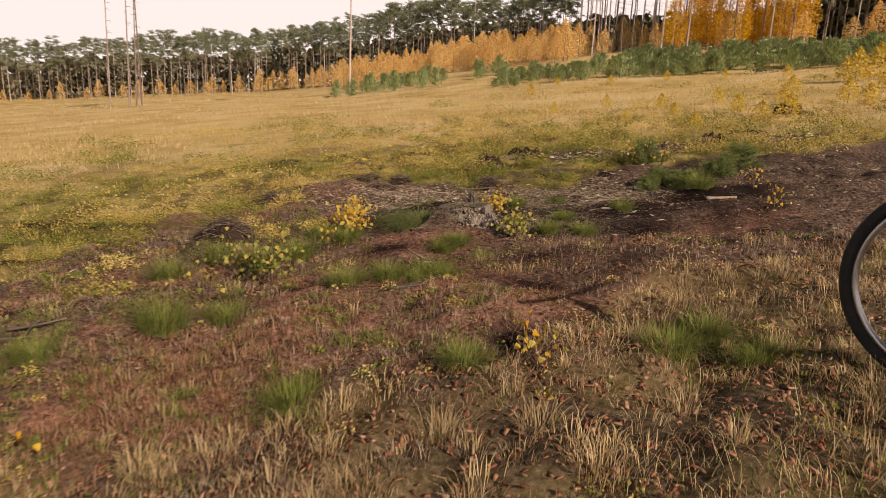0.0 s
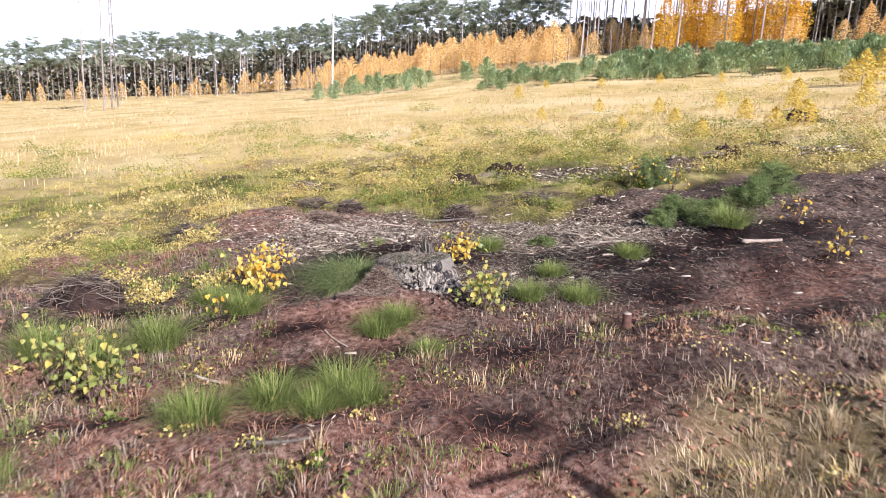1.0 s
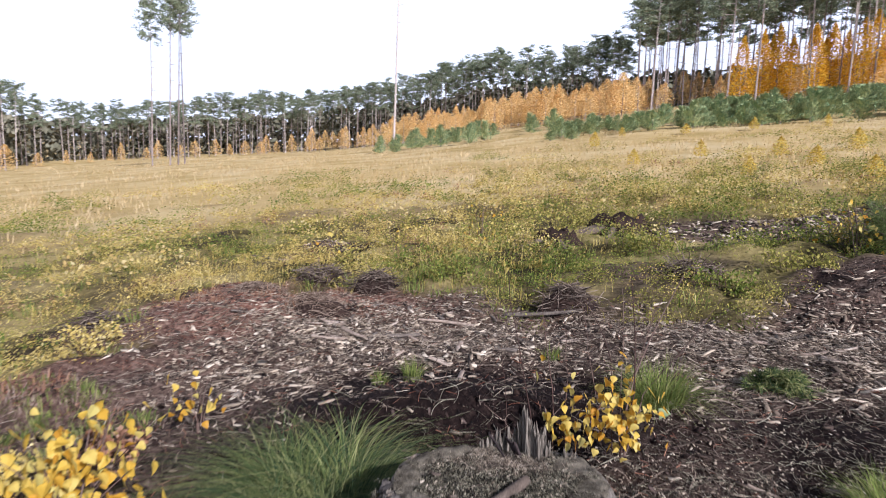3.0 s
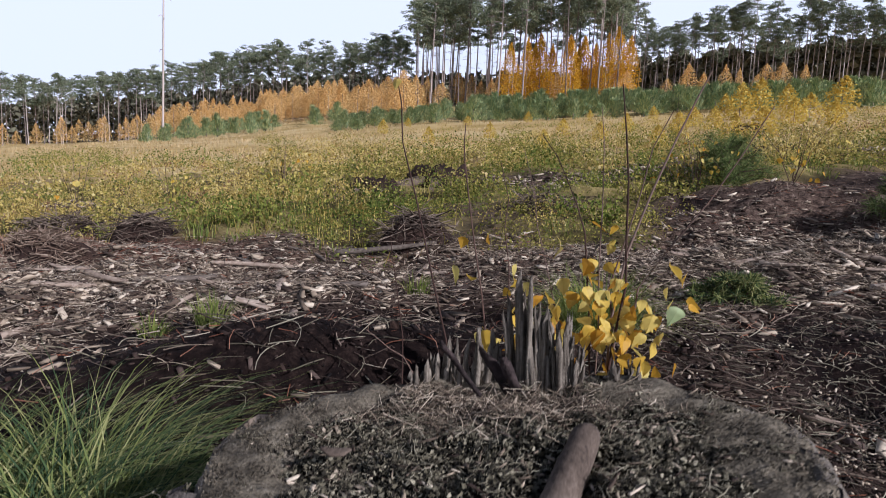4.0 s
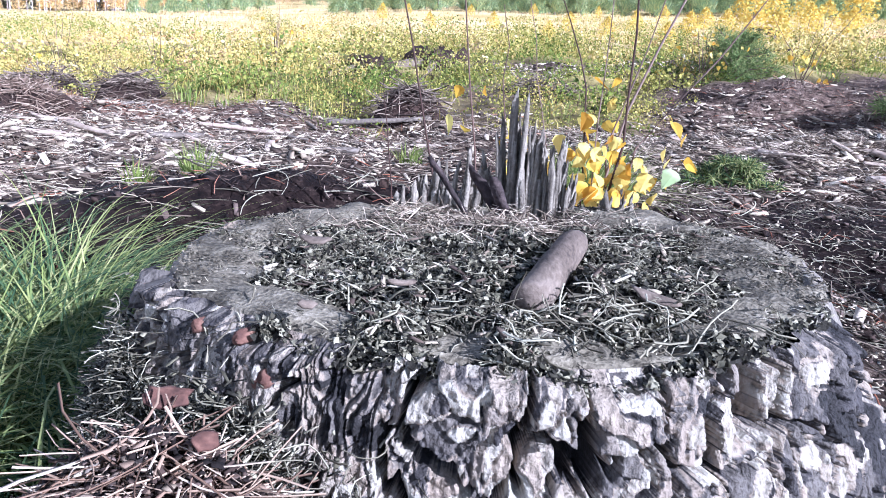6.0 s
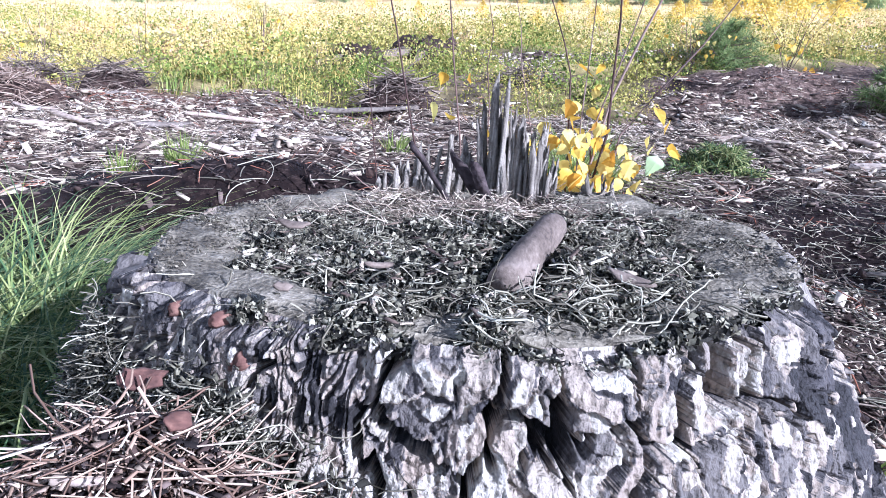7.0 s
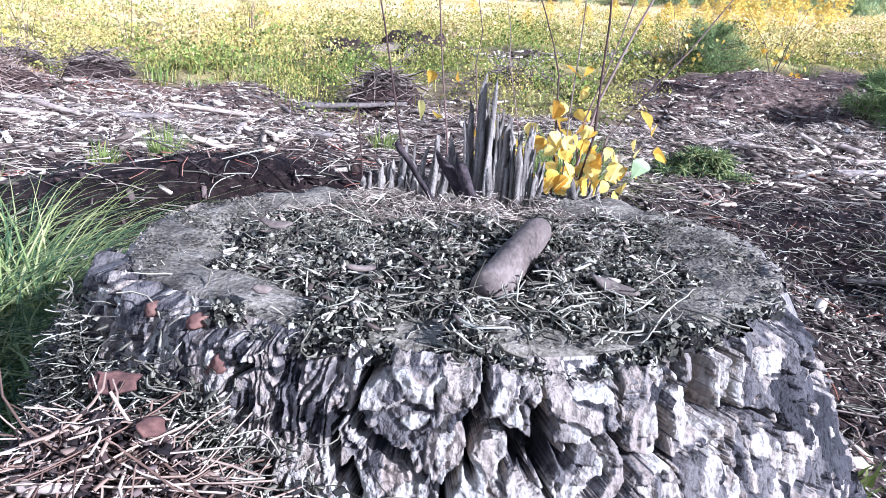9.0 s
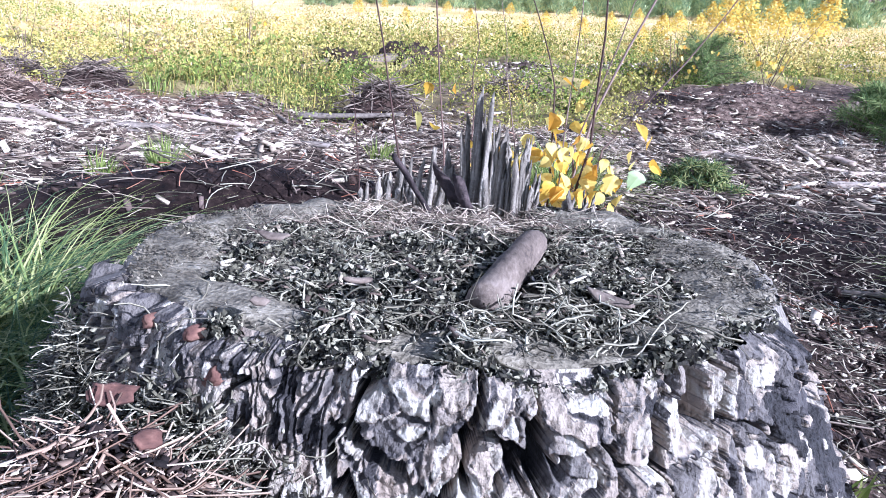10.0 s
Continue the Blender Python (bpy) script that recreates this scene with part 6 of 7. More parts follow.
def sapling(x, y, stems, leaves, label, seed, size=0.04, name="birch_sapling", group="", kinds=LEAVES):
    """stems: lists of places from foot to tip; leaves: (place, number, spread)."""
    r = np.random.default_rng(seed)
    z = float(ground_at(x, y))
    ob = empty(name, x, y, z)
    inv = Matrix.Translation((-x, -y, -z))
    for pts, rad in stems:
        pts = np.array(pts, float)
        k = 7
        t = np.linspace(0, 1, len(pts))
        u = np.linspace(0, 1, k)
        p = np.stack([np.interp(u, t, pts[:, c]) for c in range(3)], 1)
        p[1:-1] += r.normal(0, 0.003, (k - 2, 3))
        v, f = tube(p, 0.8 * rad * (1 - 0.6 * u), 5)
        o = np_part("stem", v, f, M_STEM, ob)
        o.matrix_parent_inverse = inv
    for (cx, cy, cz), n, (sx, sy, sz) in leaves:
        for _ in range(n):
            o = new("leaf", kinds[int(r.integers(0, 4))])
            s = size * r.uniform(0.65, 1.15)
            m = Matrix.LocRotScale((cx + r.normal(0, sx), cy + r.normal(0, sy), max(cz + r.normal(0, sz), z + 0.01)), Euler((radians(r.normal(-75, 28)), radians(r.normal(0, 25)), radians(r.uniform(0, 360)))), (s, s, s))
            o.parent = ob
            o.matrix_parent_inverse = inv
            o.matrix_basis = m
    return tagged(ob, label, "sapling", group)


main = sapling(0.19, 0.50, [
    ([(-0.02, 0.47, 0.08), (-0.041, 0.50, 0.199), (-0.09, 0.52, 0.359), (-0.114, 0.52, 0.481), (-0.122, 0.52, 0.53)], 0.0022),
    ([(0.03, 0.48, 0.09), (0.012, 0.52, 0.229), (-0.017, 0.52, 0.424), (-0.023, 0.52, 0.47)], 0.0020),
    ([(0.17, 0.50, 0.10), (0.149, 0.52, 0.327), (0.12, 0.52, 0.405), (0.083, 0.52, 0.459)], 0.0018),
    ([(0.19, 0.50, 0.10), (0.209, 0.52, 0.249), (0.20, 0.52, 0.397), (0.186, 0.52, 0.53)], 0.0030),
    ([(0.19, 0.50, 0.10), (0.197, 0.52, 0.263), (0.234, 0.52, 0.386), (0.279, 0.52, 0.493), (0.30, 0.52, 0.55)], 0.0030),
    ([(0.20, 0.50, 0.10), (0.19, 0.54, 0.25), (0.222, 0.55, 0.386), (0.262, 0.55, 0.50)], 0.0020),
    ([(0.20, 0.51, 0.10), (0.227, 0.52, 0.251), (0.313, 0.52, 0.378), (0.383, 0.52, 0.507)], 0.0022),
    ([(0.06, 0.49, 0.09), (0.046, 0.52, 0.272), (0.028, 0.52, 0.42)], 0.0016),
    ([(0.18, 0.53, 0.10), (0.174, 0.54, 0.359), (0.163, 0.54, 0.50)], 0.0016),
    ([(-0.09, 0.46, 0.08), (-0.103, 0.50, 0.217), (-0.122, 0.51, 0.31)], 0.0015),
    ([(-0.01, 0.46, 0.08), (0.02, 0.47, 0.17), (0.05, 0.49, 0.25)], 0.0014),
    ([(-0.03, 0.46, 0.08), (-0.09, 0.45, 0.15), (-0.14, 0.44, 0.19)], 0.0013),
    ([(0.14, 0.53, 0.10), (0.10, 0.56, 0.28), (0.06, 0.58, 0.44)], 0.0014),
], [((0.178, 0.49, 0.24), 74, (0.044, 0.035, 0.034)), ((0.20, 0.48, 0.205), 30, (0.034, 0.03, 0.018)), ((0.06, 0.49, 0.24), 6, (0.02, 0.03, 0.02)), ((0.20, 0.52, 0.31), 7, (0.035, 0.03, 0.02)), ((0.0, 0.52, 0.27), 5, (0.03, 0.03, 0.03)), ((-0.12, 0.52, 0.53), 1, (0.002, 0.002, 0.002)), ((0.09, 0.49, 0.18), 22, (0.05, 0.03, 0.035)), ((0.15, 0.45, 0.165), 34, (0.055, 0.03, 0.022)), ((0.05, 0.47, 0.16), 14, (0.03, 0.02, 0.02))],
    "young birch with thin bare shoots and yellow leaves behind the stump", 11, 0.029)
pale = new("leaf", PALE)
pale.parent = main
pale.matrix_parent_inverse = main.matrix_basis.inverted()
pale.matrix_basis = Matrix.LocRotScale((0.288, 0.515, 0.235), Euler((radians(-80), radians(25), radians(15))), (0.036, 0.036, 0.036))
tagged(pale, "pale green leaf")


def bush(x, y, h, n, seed, label, size=0.034, shoots=6, kinds=LEAVES):
    r = np.random.default_rng(seed)
    z = float(ground_at(x, y))
    st = []
    for _ in range(shoots):
        dx, dy = r.normal(0, h * 0.28), r.normal(0, h * 0.28)
        st.append(([(x, y, z - 0.01), (x + dx * 0.4, y + dy * 0.4, z + h * 0.5), (x + dx, y + dy, z + h * r.uniform(0.8, 1.25))], 0.0028))
    return sapling(x, y, st, [((x, y, z + h * 0.62), n, (h * 0.30, h * 0.30, h * 0.25))], label, seed, size, kinds=kinds)


bush(0.52, -0.24, 0.20, 190, 21, "birch sapling with green and yellow leaves before the stump", 0.032, 10, GREEN_LEAVES)
bush(-0.80, -0.20, 0.25, 190, 22, "birch sapling with yellow leaves among grass tufts", 0.038, 9)
bush(-0.95, -0.05, 0.20, 26, 23, "yellow-leaved birch sapling beside torn soil")
bush(-0.62, -1.56, 0.28, 90, 24, "birch sapling with pale yellow leaves", 0.036, 8, GREEN_LEAVES)
bush(-0.88, -1.46, 0.28, 90, 25, "leafy birch sapling with yellow leaves", kinds=GREEN_LEAVES)
bush(-0.76, -0.64, 0.10, 12, 26, "tiny birch with yellow leaves")
bush(1.17, -2.52, 0.16, 30, 27, "low yellow-leaved birch in dry grass")
bush(2.30, 1.02, 0.20, 26, 28, "birch sapling with yellow leaves on dark soil")
bush(2.20, 1.75, 0.20, 22, 29, "birch sapling with yellow leaves at the soil bank")
bush(-1.0, 0.35, 0.16, 26, 30, "orange-leaved birch sapling on the soil")
bush(-0.32, -3.55, 0.22, 30, 31, "yellow-leaved birch in the dry grass margin")
bush(-0.85, -1.9, 0.30, 30, 32, "birch sapling with yellow-green leaves", kinds=GREEN_LEAVES)
bush(-1.30, 3.40, 0.34, 34, 33, "bare-topped birch sapling in low shrubs", shoots=9)
bush(-2.35, 3.05, 0.34, 14, 34, "thin birch sapling at the meadow's edge", shoots=4)
bush(-1.9, 3.25, 0.30, 12, 35, "thin birch sapling in the meadow", shoots=4)
bush(1.0, 3.2, 0.3, 36, 36, "orange-leaved birch sapling by the soil bank", shoots=5)
bush(1.35, 2.9, 0.3, 34, 37, "yellow-leaved birch sapling in a green bush", shoots=5)

# ---- low shrubs and seedling pines ----


def low_shrub(x, y, wide, high, n, mat, seed, label, group=""):
    """A rounded shrub of small leaves on thin upright shoots."""
    r = np.random.default_rng(seed)
    z = float(ground_at(x, y))
    ob = empty("low_shrub", x, y, z)
    shoots = 26
    a, q = r.uniform(0, 6.28, shoots), np.sqrt(r.random(shoots))
    foot = np.stack([np.cos(a) * q * wide * 0.7, np.sin(a) * q * wide * 0.6, np.zeros(shoots)], 1)
    foot[:, 2] = ground_at(x + foot[:, 0], y + foot[:, 1]) - z - 0.005
    tip = foot + np.stack([np.cos(a) * 0.3 * wide * r.random(shoots), np.sin(a) * 0.3 * wide * r.random(shoots), high * r.uniform(0.6, 1.15, shoots) * (1.15 - 0.5 * q)], 1)
    v, f = tubes(np.stack([foot, (foot + tip) / 2 + r.normal(0, 0.006, (shoots, 3)), tip], 1), np.tile([[0.0016, 0.0011, 0.0005]], (shoots, 1)), 4)
    tagged(np_part("stem", v, f, M_STEM, ob), kind="stuff")
    pick, t = r.integers(0, shoots, n), r.uniform(0.25, 1.05, n)[:, None]
    at = foot[pick] + (tip - foot)[pick] * t + r.normal(0, 0.09 * wide, (n, 3)) * [1, 1, 0.5]
    at[:, 2] = np.maximum(at[:, 2], foot[pick, 2] + 0.012)
    tagged(np_part("foliage", *leaflets(at, r.uniform(0.010, 0.022, n), r), mat, ob), kind="stuff")
    return tagged(ob, label, "shrub", group)


for k, (x, y, wide, high, mat, label) in enumerate([
    (-1.66, -0.35, 0.24, 0.14, M_GOLDSHRUB, "low golden-leaved shrub on torn-up soil"), (-1.38, -0.42, 0.15, 0.10, M_GOLDSHRUB, "small golden-leaved shrub beside grass tufts"),
    (-2.05, -0.20, 0.20, 0.12, M_OLIVE, "low olive-green shrub at the meadow's edge"), (-2.30, -0.95, 0.26, 0.15, M_OLIVE, "rounded olive-green shrub on torn-up soil"),
    (-1.95, -1.45, 0.22, 0.13, M_GOLDSHRUB, "low golden-leaved shrub in withered growth"), (-1.55, -1.95, 0.24, 0.13, M_OLIVE, "low olive-green shrub in withered growth"),
    (-1.15, 0.15, 0.14, 0.10, M_RUST, "small rust-brown shrub beside wood chips"), (-1.20, -0.10, 0.16, 0.11, M_GOLDSHRUB, "small yellowing shrub on brown soil"),
    (-2.6, 0.55, 0.28, 0.15, M_BILBERRY, "low dark green shrub at the meadow's edge"), (-2.0, 0.75, 0.20, 0.12, M_GOLDSHRUB, "golden-leaved shrub before the meadow"),
    (1.05, 3.45, 0.22, 0.20, M_GOLDSHRUB, "orange-yellow shrub by the dark soil bank"), (1.75, 3.9, 0.28, 0.22, M_GOLDSHRUB, "golden shrub behind the dark soil bank"), (2.3, 4.3, 0.3, 0.22, M_OLIVE, "olive shrub behind the dark soil bank"),
    (-0.55, 3.0, 0.22, 0.15, M_BILBERRY, "low green shrub behind a brush heap"), (0.35, 2.35, 0.20, 0.13, M_BILBERRY, "low green shrub at the edge of the chips"), (-1.05, 2.35, 0.24, 0.14, M_BILBERRY, "low green shrub between brush heaps"),
    (-0.15, 3.5, 0.26, 0.16, M_OLIVE, "olive-green shrub in the meadow"), (0.70, 2.75, 0.22, 0.14, M_OLIVE, "olive-green shrub beside dark soil"), (-1.9, 2.75, 0.26, 0.15, M_OLIVE, "olive-green shrub in the meadow"), (-1.35, 3.2, 0.28, 0.16, M_GOLDSHRUB, "golden-leaved shrub in the meadow"),
]):
    low_shrub(x, y, wide, high, int(2600 * wide), mat, 700 + k, label)
# clumps of shrubs through the meadow, denser towards the torn-up strip
rs = np.random.default_rng(790)
count = 0
while count < 64:
    d, az = 3.4 + 8.5 * rs.random() ** 1.4, radians(rs.uniform(-32, 30))
    x, y = d * math.sin(az), d * math.cos(az)
    if meadow_far(np.array([x]), np.array([y]))[0] < 0.6:
        continue
    mat, label = ((M_GOLDSHRUB, "golden-leaved shrub clump in the yellowed meadow"), (M_OLIVE, "olive-green shrub clump in the yellowed meadow"), (M_BILBERRY, "dark green shrub clump in the yellowed meadow"))[rs.choice(3, p=[0.45, 0.25, 0.30])]
    wide = rs.uniform(0.16, 0.34)
    low_shrub(x, y, wide, wide * rs.uniform(0.5, 0.8), int(1700 * wide), mat, 800 + count, label, "meadow shrub clumps")
    count += 1


def seedling_pine(x, y, high, wide, mat, seed, label):
    """A knee-high pine: whorls of side shoots set all round with fine needles."""
    r = np.random.default_rng(seed)
    z = float(ground_at(x, y))
    ob = empty("seedling_pine", x, y, z)
    paths, needles = [np.array([(0, 0, -0.01), (0.004, 0.003, 0.5 * high), (0, 0, high)])], []
    for q in np.linspace(0.10, 0.85, 7):
        for a in r.uniform(0, 6.28, 6):
            reach = wide * (1.05 - 0.75 * q) * r.uniform(0.7, 1.15)
            root = np.array([0, 0, q * high])
            end = root + np.array([math.cos(a) * reach, math.sin(a) * reach, high * r.uniform(0.08, 0.28)])
            paths.append(np.array([root, (root + end) / 2 - (0, 0, 0.01), end]))
    p = np.array(paths)
    v, f = tubes(p, np.tile([[0.004, 0.003, 0.0012]], (len(p), 1)), 5)
    np_part("stem", v, f, M_STEM, ob)
    for path in p:
        t = r.uniform(0.1, 1.0, 90)[:, None]
        at = path[0] + (path[2] - path[0]) * t
        d = r.normal(0, 1.1, (90, 3)) + 0.5 * (path[2] - path[0]) / np.linalg.norm(path[2] - path[0]) * 1.4 + (0, 0, 0.3)
        d /= np.linalg.norm(d, axis=1)[:, None]
        ln = r.uniform(0.035, 0.07, 90)[:, None] * (wide / 0.24)
        needles.append(np.stack([at, at + d * ln * 0.55, at + d * ln + (0, 0, -0.004)], 1))
    p = np.concatenate(needles)
    v, f = tubes(p, np.tile([[0.0011, 0.0010, 0.0003]], (len(p), 1)), 3)
    tagged(np_part("foliage", v, f, mat, ob), kind="stuff")
    return tagged(ob, label, "seedling pine")


for k, (x, y, high, wide, label) in enumerate([
    (1.16, 3.30, 0.24, 0.26, "bushy seedling pine on the dark soil bank"), (1.40, 1.98, 0.15, 0.20, "bushy green seedling pine in dark soil"), (1.62, 1.80, 0.16, 0.20, "bushy green seedling pine in dark soil"),
    (1.30, 1.62, 0.11, 0.14, "small green seedling pine in dark soil"), (1.95, 2.35, 0.20, 0.24, "green seedling pine on the soil bank"), (2.15, 2.9, 0.24, 0.26, "bushy seedling pine at the meadow's edge"), (0.56, 1.12, 0.06, 0.11, "tiny dark green seedling pine on black soil"),
]):
    seedling_pine(x, y, high, wide, M_TUFT if high < 0.1 else M_SEEDLING, 740 + k, label)

# ---- brush heaps and torn stumps ----


def heap(x, y, w, h, seed, label, twigs=260, mat=M_TWIG, reach=1.0, name="brush_heap"):
    r = np.random.default_rng(seed)
    z = float(ground_at(x, y))
    ob = empty(name, x, y, z - 0.01)
    m, k = 26, 8
    TH = np.linspace(0, 2 * np.pi, m, endpoint=False)
    rings = []
    for q in np.linspace(0, 1, k):
        rr = w * (1 - q) ** 0.8 * (1 + 0.18 * np.sin(3 * TH + seed) + 0.1 * np.sin(7 * TH))
        rings.append(np.stack([rr * np.cos(TH), rr * 0.75 * np.sin(TH), h * (1 - (1 - q) ** 2.0) * (1 + 0.12 * np.sin(5 * TH + 3 * q)) + r.normal(0, h * 0.05, m)], 1))
    v = np.concatenate(rings)
    j = np.arange(m)
    f = np.concatenate([np.stack([a * m + j, a * m + (j + 1) % m, (a + 1) * m + (j + 1) % m, (a + 1) * m + j], 1) for a in range(k - 1)])
    np_part("mound", v, f, M_SOILDARK, ob, "dark earth")
    n = twigs
    q = r.random(n)
    a = r.uniform(0, 6.28, n)
    rr = w * 1.05 * (1 - q) ** 0.8
    at = np.stack([rr * np.cos(a), rr * 0.75 * np.sin(a), h * (1 - (1 - q) ** 2) + r.uniform(0, 0.02, n)], 1)
    v, f = sticks_on(at, r.uniform(0.4, 1.3, n) * w * reach, r.uniform(0.0008, 0.0026, n) * (0.5 + 0.5 * reach), r.uniform(0, 6.28, n), r.normal(0, 0.35, n), r.normal(0, 0.25, n), 4, 5, r)
    tagged(np_part("brush", v, f, mat, ob, "tangled thin twigs"), kind="stuff")
    return tagged(ob, label, "brush heap")


heap(-1.40, 2.08, 0.15, 0.10, 1, "low heap of dark brush and grey twigs in shrubs")
heap(-0.28, 1.88, 0.14, 0.12, 2, "rounded heap of grey twigs before the meadow")
heap(-1.85, 2.25, 0.17, 0.05, 3, "flat heap of pale twigs at the meadow's edge")
heap(-1.72, -0.55, 0.24, 0.13, 4, "dark heap of earth and twigs")
heap(-2.40, 1.15, 0.16, 0.08, 5, "small dark heap of brush")
heap(-1.34, 1.42, 0.15, 0.07, 7, "low heap of reddish twigs and needles on torn soil", 700, M_DEAD, 0.35)
heap(-1.80, 1.58, 0.17, 0.05, 8, "flat heap of red-brown needles and bark", 700, M_DEAD, 0.3)
heap(0.18, 2.65, 0.16, 0.05, 6, "flat dark patch of brush in shrubs")


def torn_stump(x, y, w, h, seed, label):
    """A dark, weathered, ragged stump or root plate."""
    r = np.random.default_rng(seed)
    z = float(ground_at(x, y))
    ob = empty("old_stump", x, y, z - 0.02)
    m, k = 30, 7
    TH = np.linspace(0, 2 * np.pi, m, endpoint=False)
    rag = 1 + 0.35 * np.abs(np.sin(2.5 * TH + seed)) + r.normal(0, 0.12, m)
    rings = []
    for q in np.linspace(0, 1, k):
        rr = w * (1 - 0.45 * q) * (1 + 0.15 * np.sin(4 * TH + seed) + r.normal(0, 0.04, m))
        rings.append(np.stack([rr * np.cos(TH), rr * 0.7 * np.sin(TH), h * q * rag], 1))
    rings.append(np.stack([w * 0.25 * np.cos(TH), w * 0.2 * np.sin(TH), np.full(m, h * 0.6)], 1))
    v = np.concatenate(rings + [np.array([[0, 0, h * 0.55]])])
    j = np.arange(m)
    f = np.concatenate([np.stack([a * m + j, a * m + (j + 1) % m, (a + 1) * m + (j + 1) % m, (a + 1) * m + j], 1) for a in range(k)])
    t = np.stack([k * m + j, k * m + (j + 1) % m, np.full(m, len(v) - 1)], 1)
    np_part("wood", v, [f, t], M_SOILDARK, ob)
    n = 7
    a = r.uniform(0, 6.28, n)
    p = np.stack([np.stack([np.cos(a) * w * s, np.sin(a) * w * s * 0.8, np.full(n, hh)], 1) for s, hh in ((0.6, h * 0.5), (1.1, h * 0.3), (1.6, 0.0))], 1)
    for q in p:
        v, f = tube(q, (w * 0.12, w * 0.09, w * 0.05), 6)
        np_part("root", v, f, M_TWIG, ob)
    return tagged(ob, label, "old stump")


torn_stump(-0.46, 4.15, 0.27, 0.13, 1, "dark ragged old stump standing in yellow shrubs")
torn_stump(-0.80, 3.62, 0.19, 0.10, 2, "small dark earth-covered stump in shrubs")
torn_stump(1.95, 5.55, 0.20, 0.09, 3, "dark weathered stump with torn roots in the meadow")
torn_stump(2.55, 6.3, 0.24, 0.075, 4, "grey-brown root plate in yellow grass")
torn_stump(3.35, 9.6, 0.30, 0.15, 6, "dark uprooted stump in golden shrubs")
torn_stump(-2.15, 2.9, 0.18, 0.05, 5, "low dark stump in green shrubs")


def cut_sapling(x, y):
    """A thin freshly cut stem standing in the soil."""
    z = float(ground_at(x, y))
    ob = empty("cut_stem", x, y, z)
    v, f = tube([(0, 0, -0.02), (0.003, 0, 0.03), (0.002, 0.002, 0.075)], (0.025, 0.021, 0.020), 14)
    np_part("stem", v, f, M_ORANGEBARK, ob, "brown bark", smooth=True)
    v, f = tube([(0.002, 0.002, 0.0745), (0.002, 0.002, 0.0785), (0.002, 0.002, 0.0795)], (0.019, 0.0185, 0.001), 14)
    np_part("cut_face", v, f, M_PALEWOOD, ob, "fresh pale sawn face")
    return tagged(ob, "small freshly cut stem with a pale face in trampled soil", "cut stem")


cut_sapling(1.215, -0.41)

# ---- the wood round the clearing ----


def pine(name, h, seed, crown_from=0.62, crown_w=0.17, clumps=21, bits=46, trunk=0.0066):
    """A pine: a tall tapered trunk, bare limbs and an open crown of small needle clumps along its branches."""
    r = np.random.default_rng(seed)
    ob = empty(name)
    bend = r.normal(0, 0.012, 2) * h
    zs = np.array([-0.02, 0.0, 0.1, 0.3, 0.5, 0.7, 0.85, 1.0]) * h
    t = np.clip(zs / h, 0, 1)
    pts = np.stack([bend[0] * t**2, bend[1] * t**2, zs], 1)
    v, f = tube(pts, trunk * h * np.array([1.25, 1.15, 1.0, 0.88, 0.74, 0.55, 0.34, 0.08]), 6)
    limbs, leaves = [(v, f)], []
    for _ in range(clumps):
        q = crown_from + (1 - crown_from) * r.random() ** 0.75
        root = np.array([bend[0] * q**2, bend[1] * q**2, h * (q - 0.04)])
        a = r.uniform(0, 6.28)
        shape = math.sin(math.pi * np.clip((q - crown_from) / (1.08 - crown_from) * 0.85 + 0.15, 0, 1)) ** 0.7
        reach = crown_w * h * shape * r.uniform(0.3, 1.15)
        end = root + np.array([math.cos(a) * reach, math.sin(a) * reach, 0.04 * h * r.uniform(-0.2, 1.0)])
        limbs.append(tube([root, (root + end) / 2 + (0, 0, 0.004 * h), end], (0.0024 * h, 0.0016 * h, 0.0006 * h), 3))
        for s in r.uniform(0.45, 1.1, 3):
            n = bits // 3
            p = r.normal(0, 1, (n, 3))
            p /= np.linalg.norm(p, axis=1)[:, None]
            p *= r.random((n, 1)) ** 0.5
            leaves.append(root + (end - root) * s + r.normal(0, 0.012 * h, 3) + p * np.array([0.038, 0.038, 0.013]) * h * r.uniform(0.7, 1.3))
    for _ in range(8):
        q = r.uniform(0.3, crown_from)
        a = r.uniform(0, 6.28)
        root = np.array([bend[0] * q**2, bend[1] * q**2, h * q])
        limbs.append(tube([root, root + np.array([math.cos(a), math.sin(a), 0.1]) * 0.03 * h, root + np.array([math.cos(a), math.sin(a), -0.1]) * 0.05 * h], (0.0018 * h, 0.0012 * h, 0.0005 * h), 3))
    v, f = join(limbs)
    np_part("trunk", v, f, M_BARKTRUNK, ob, smooth=True)
    v, f = leaflets(np.concatenate(leaves), 0.0125 * h * r.uniform(0.6, 1.3, sum(len(q) for q in leaves)), r)
    np_part("crown", v, f, M_PINE, ob, "dark green needle clumps")
    return ob


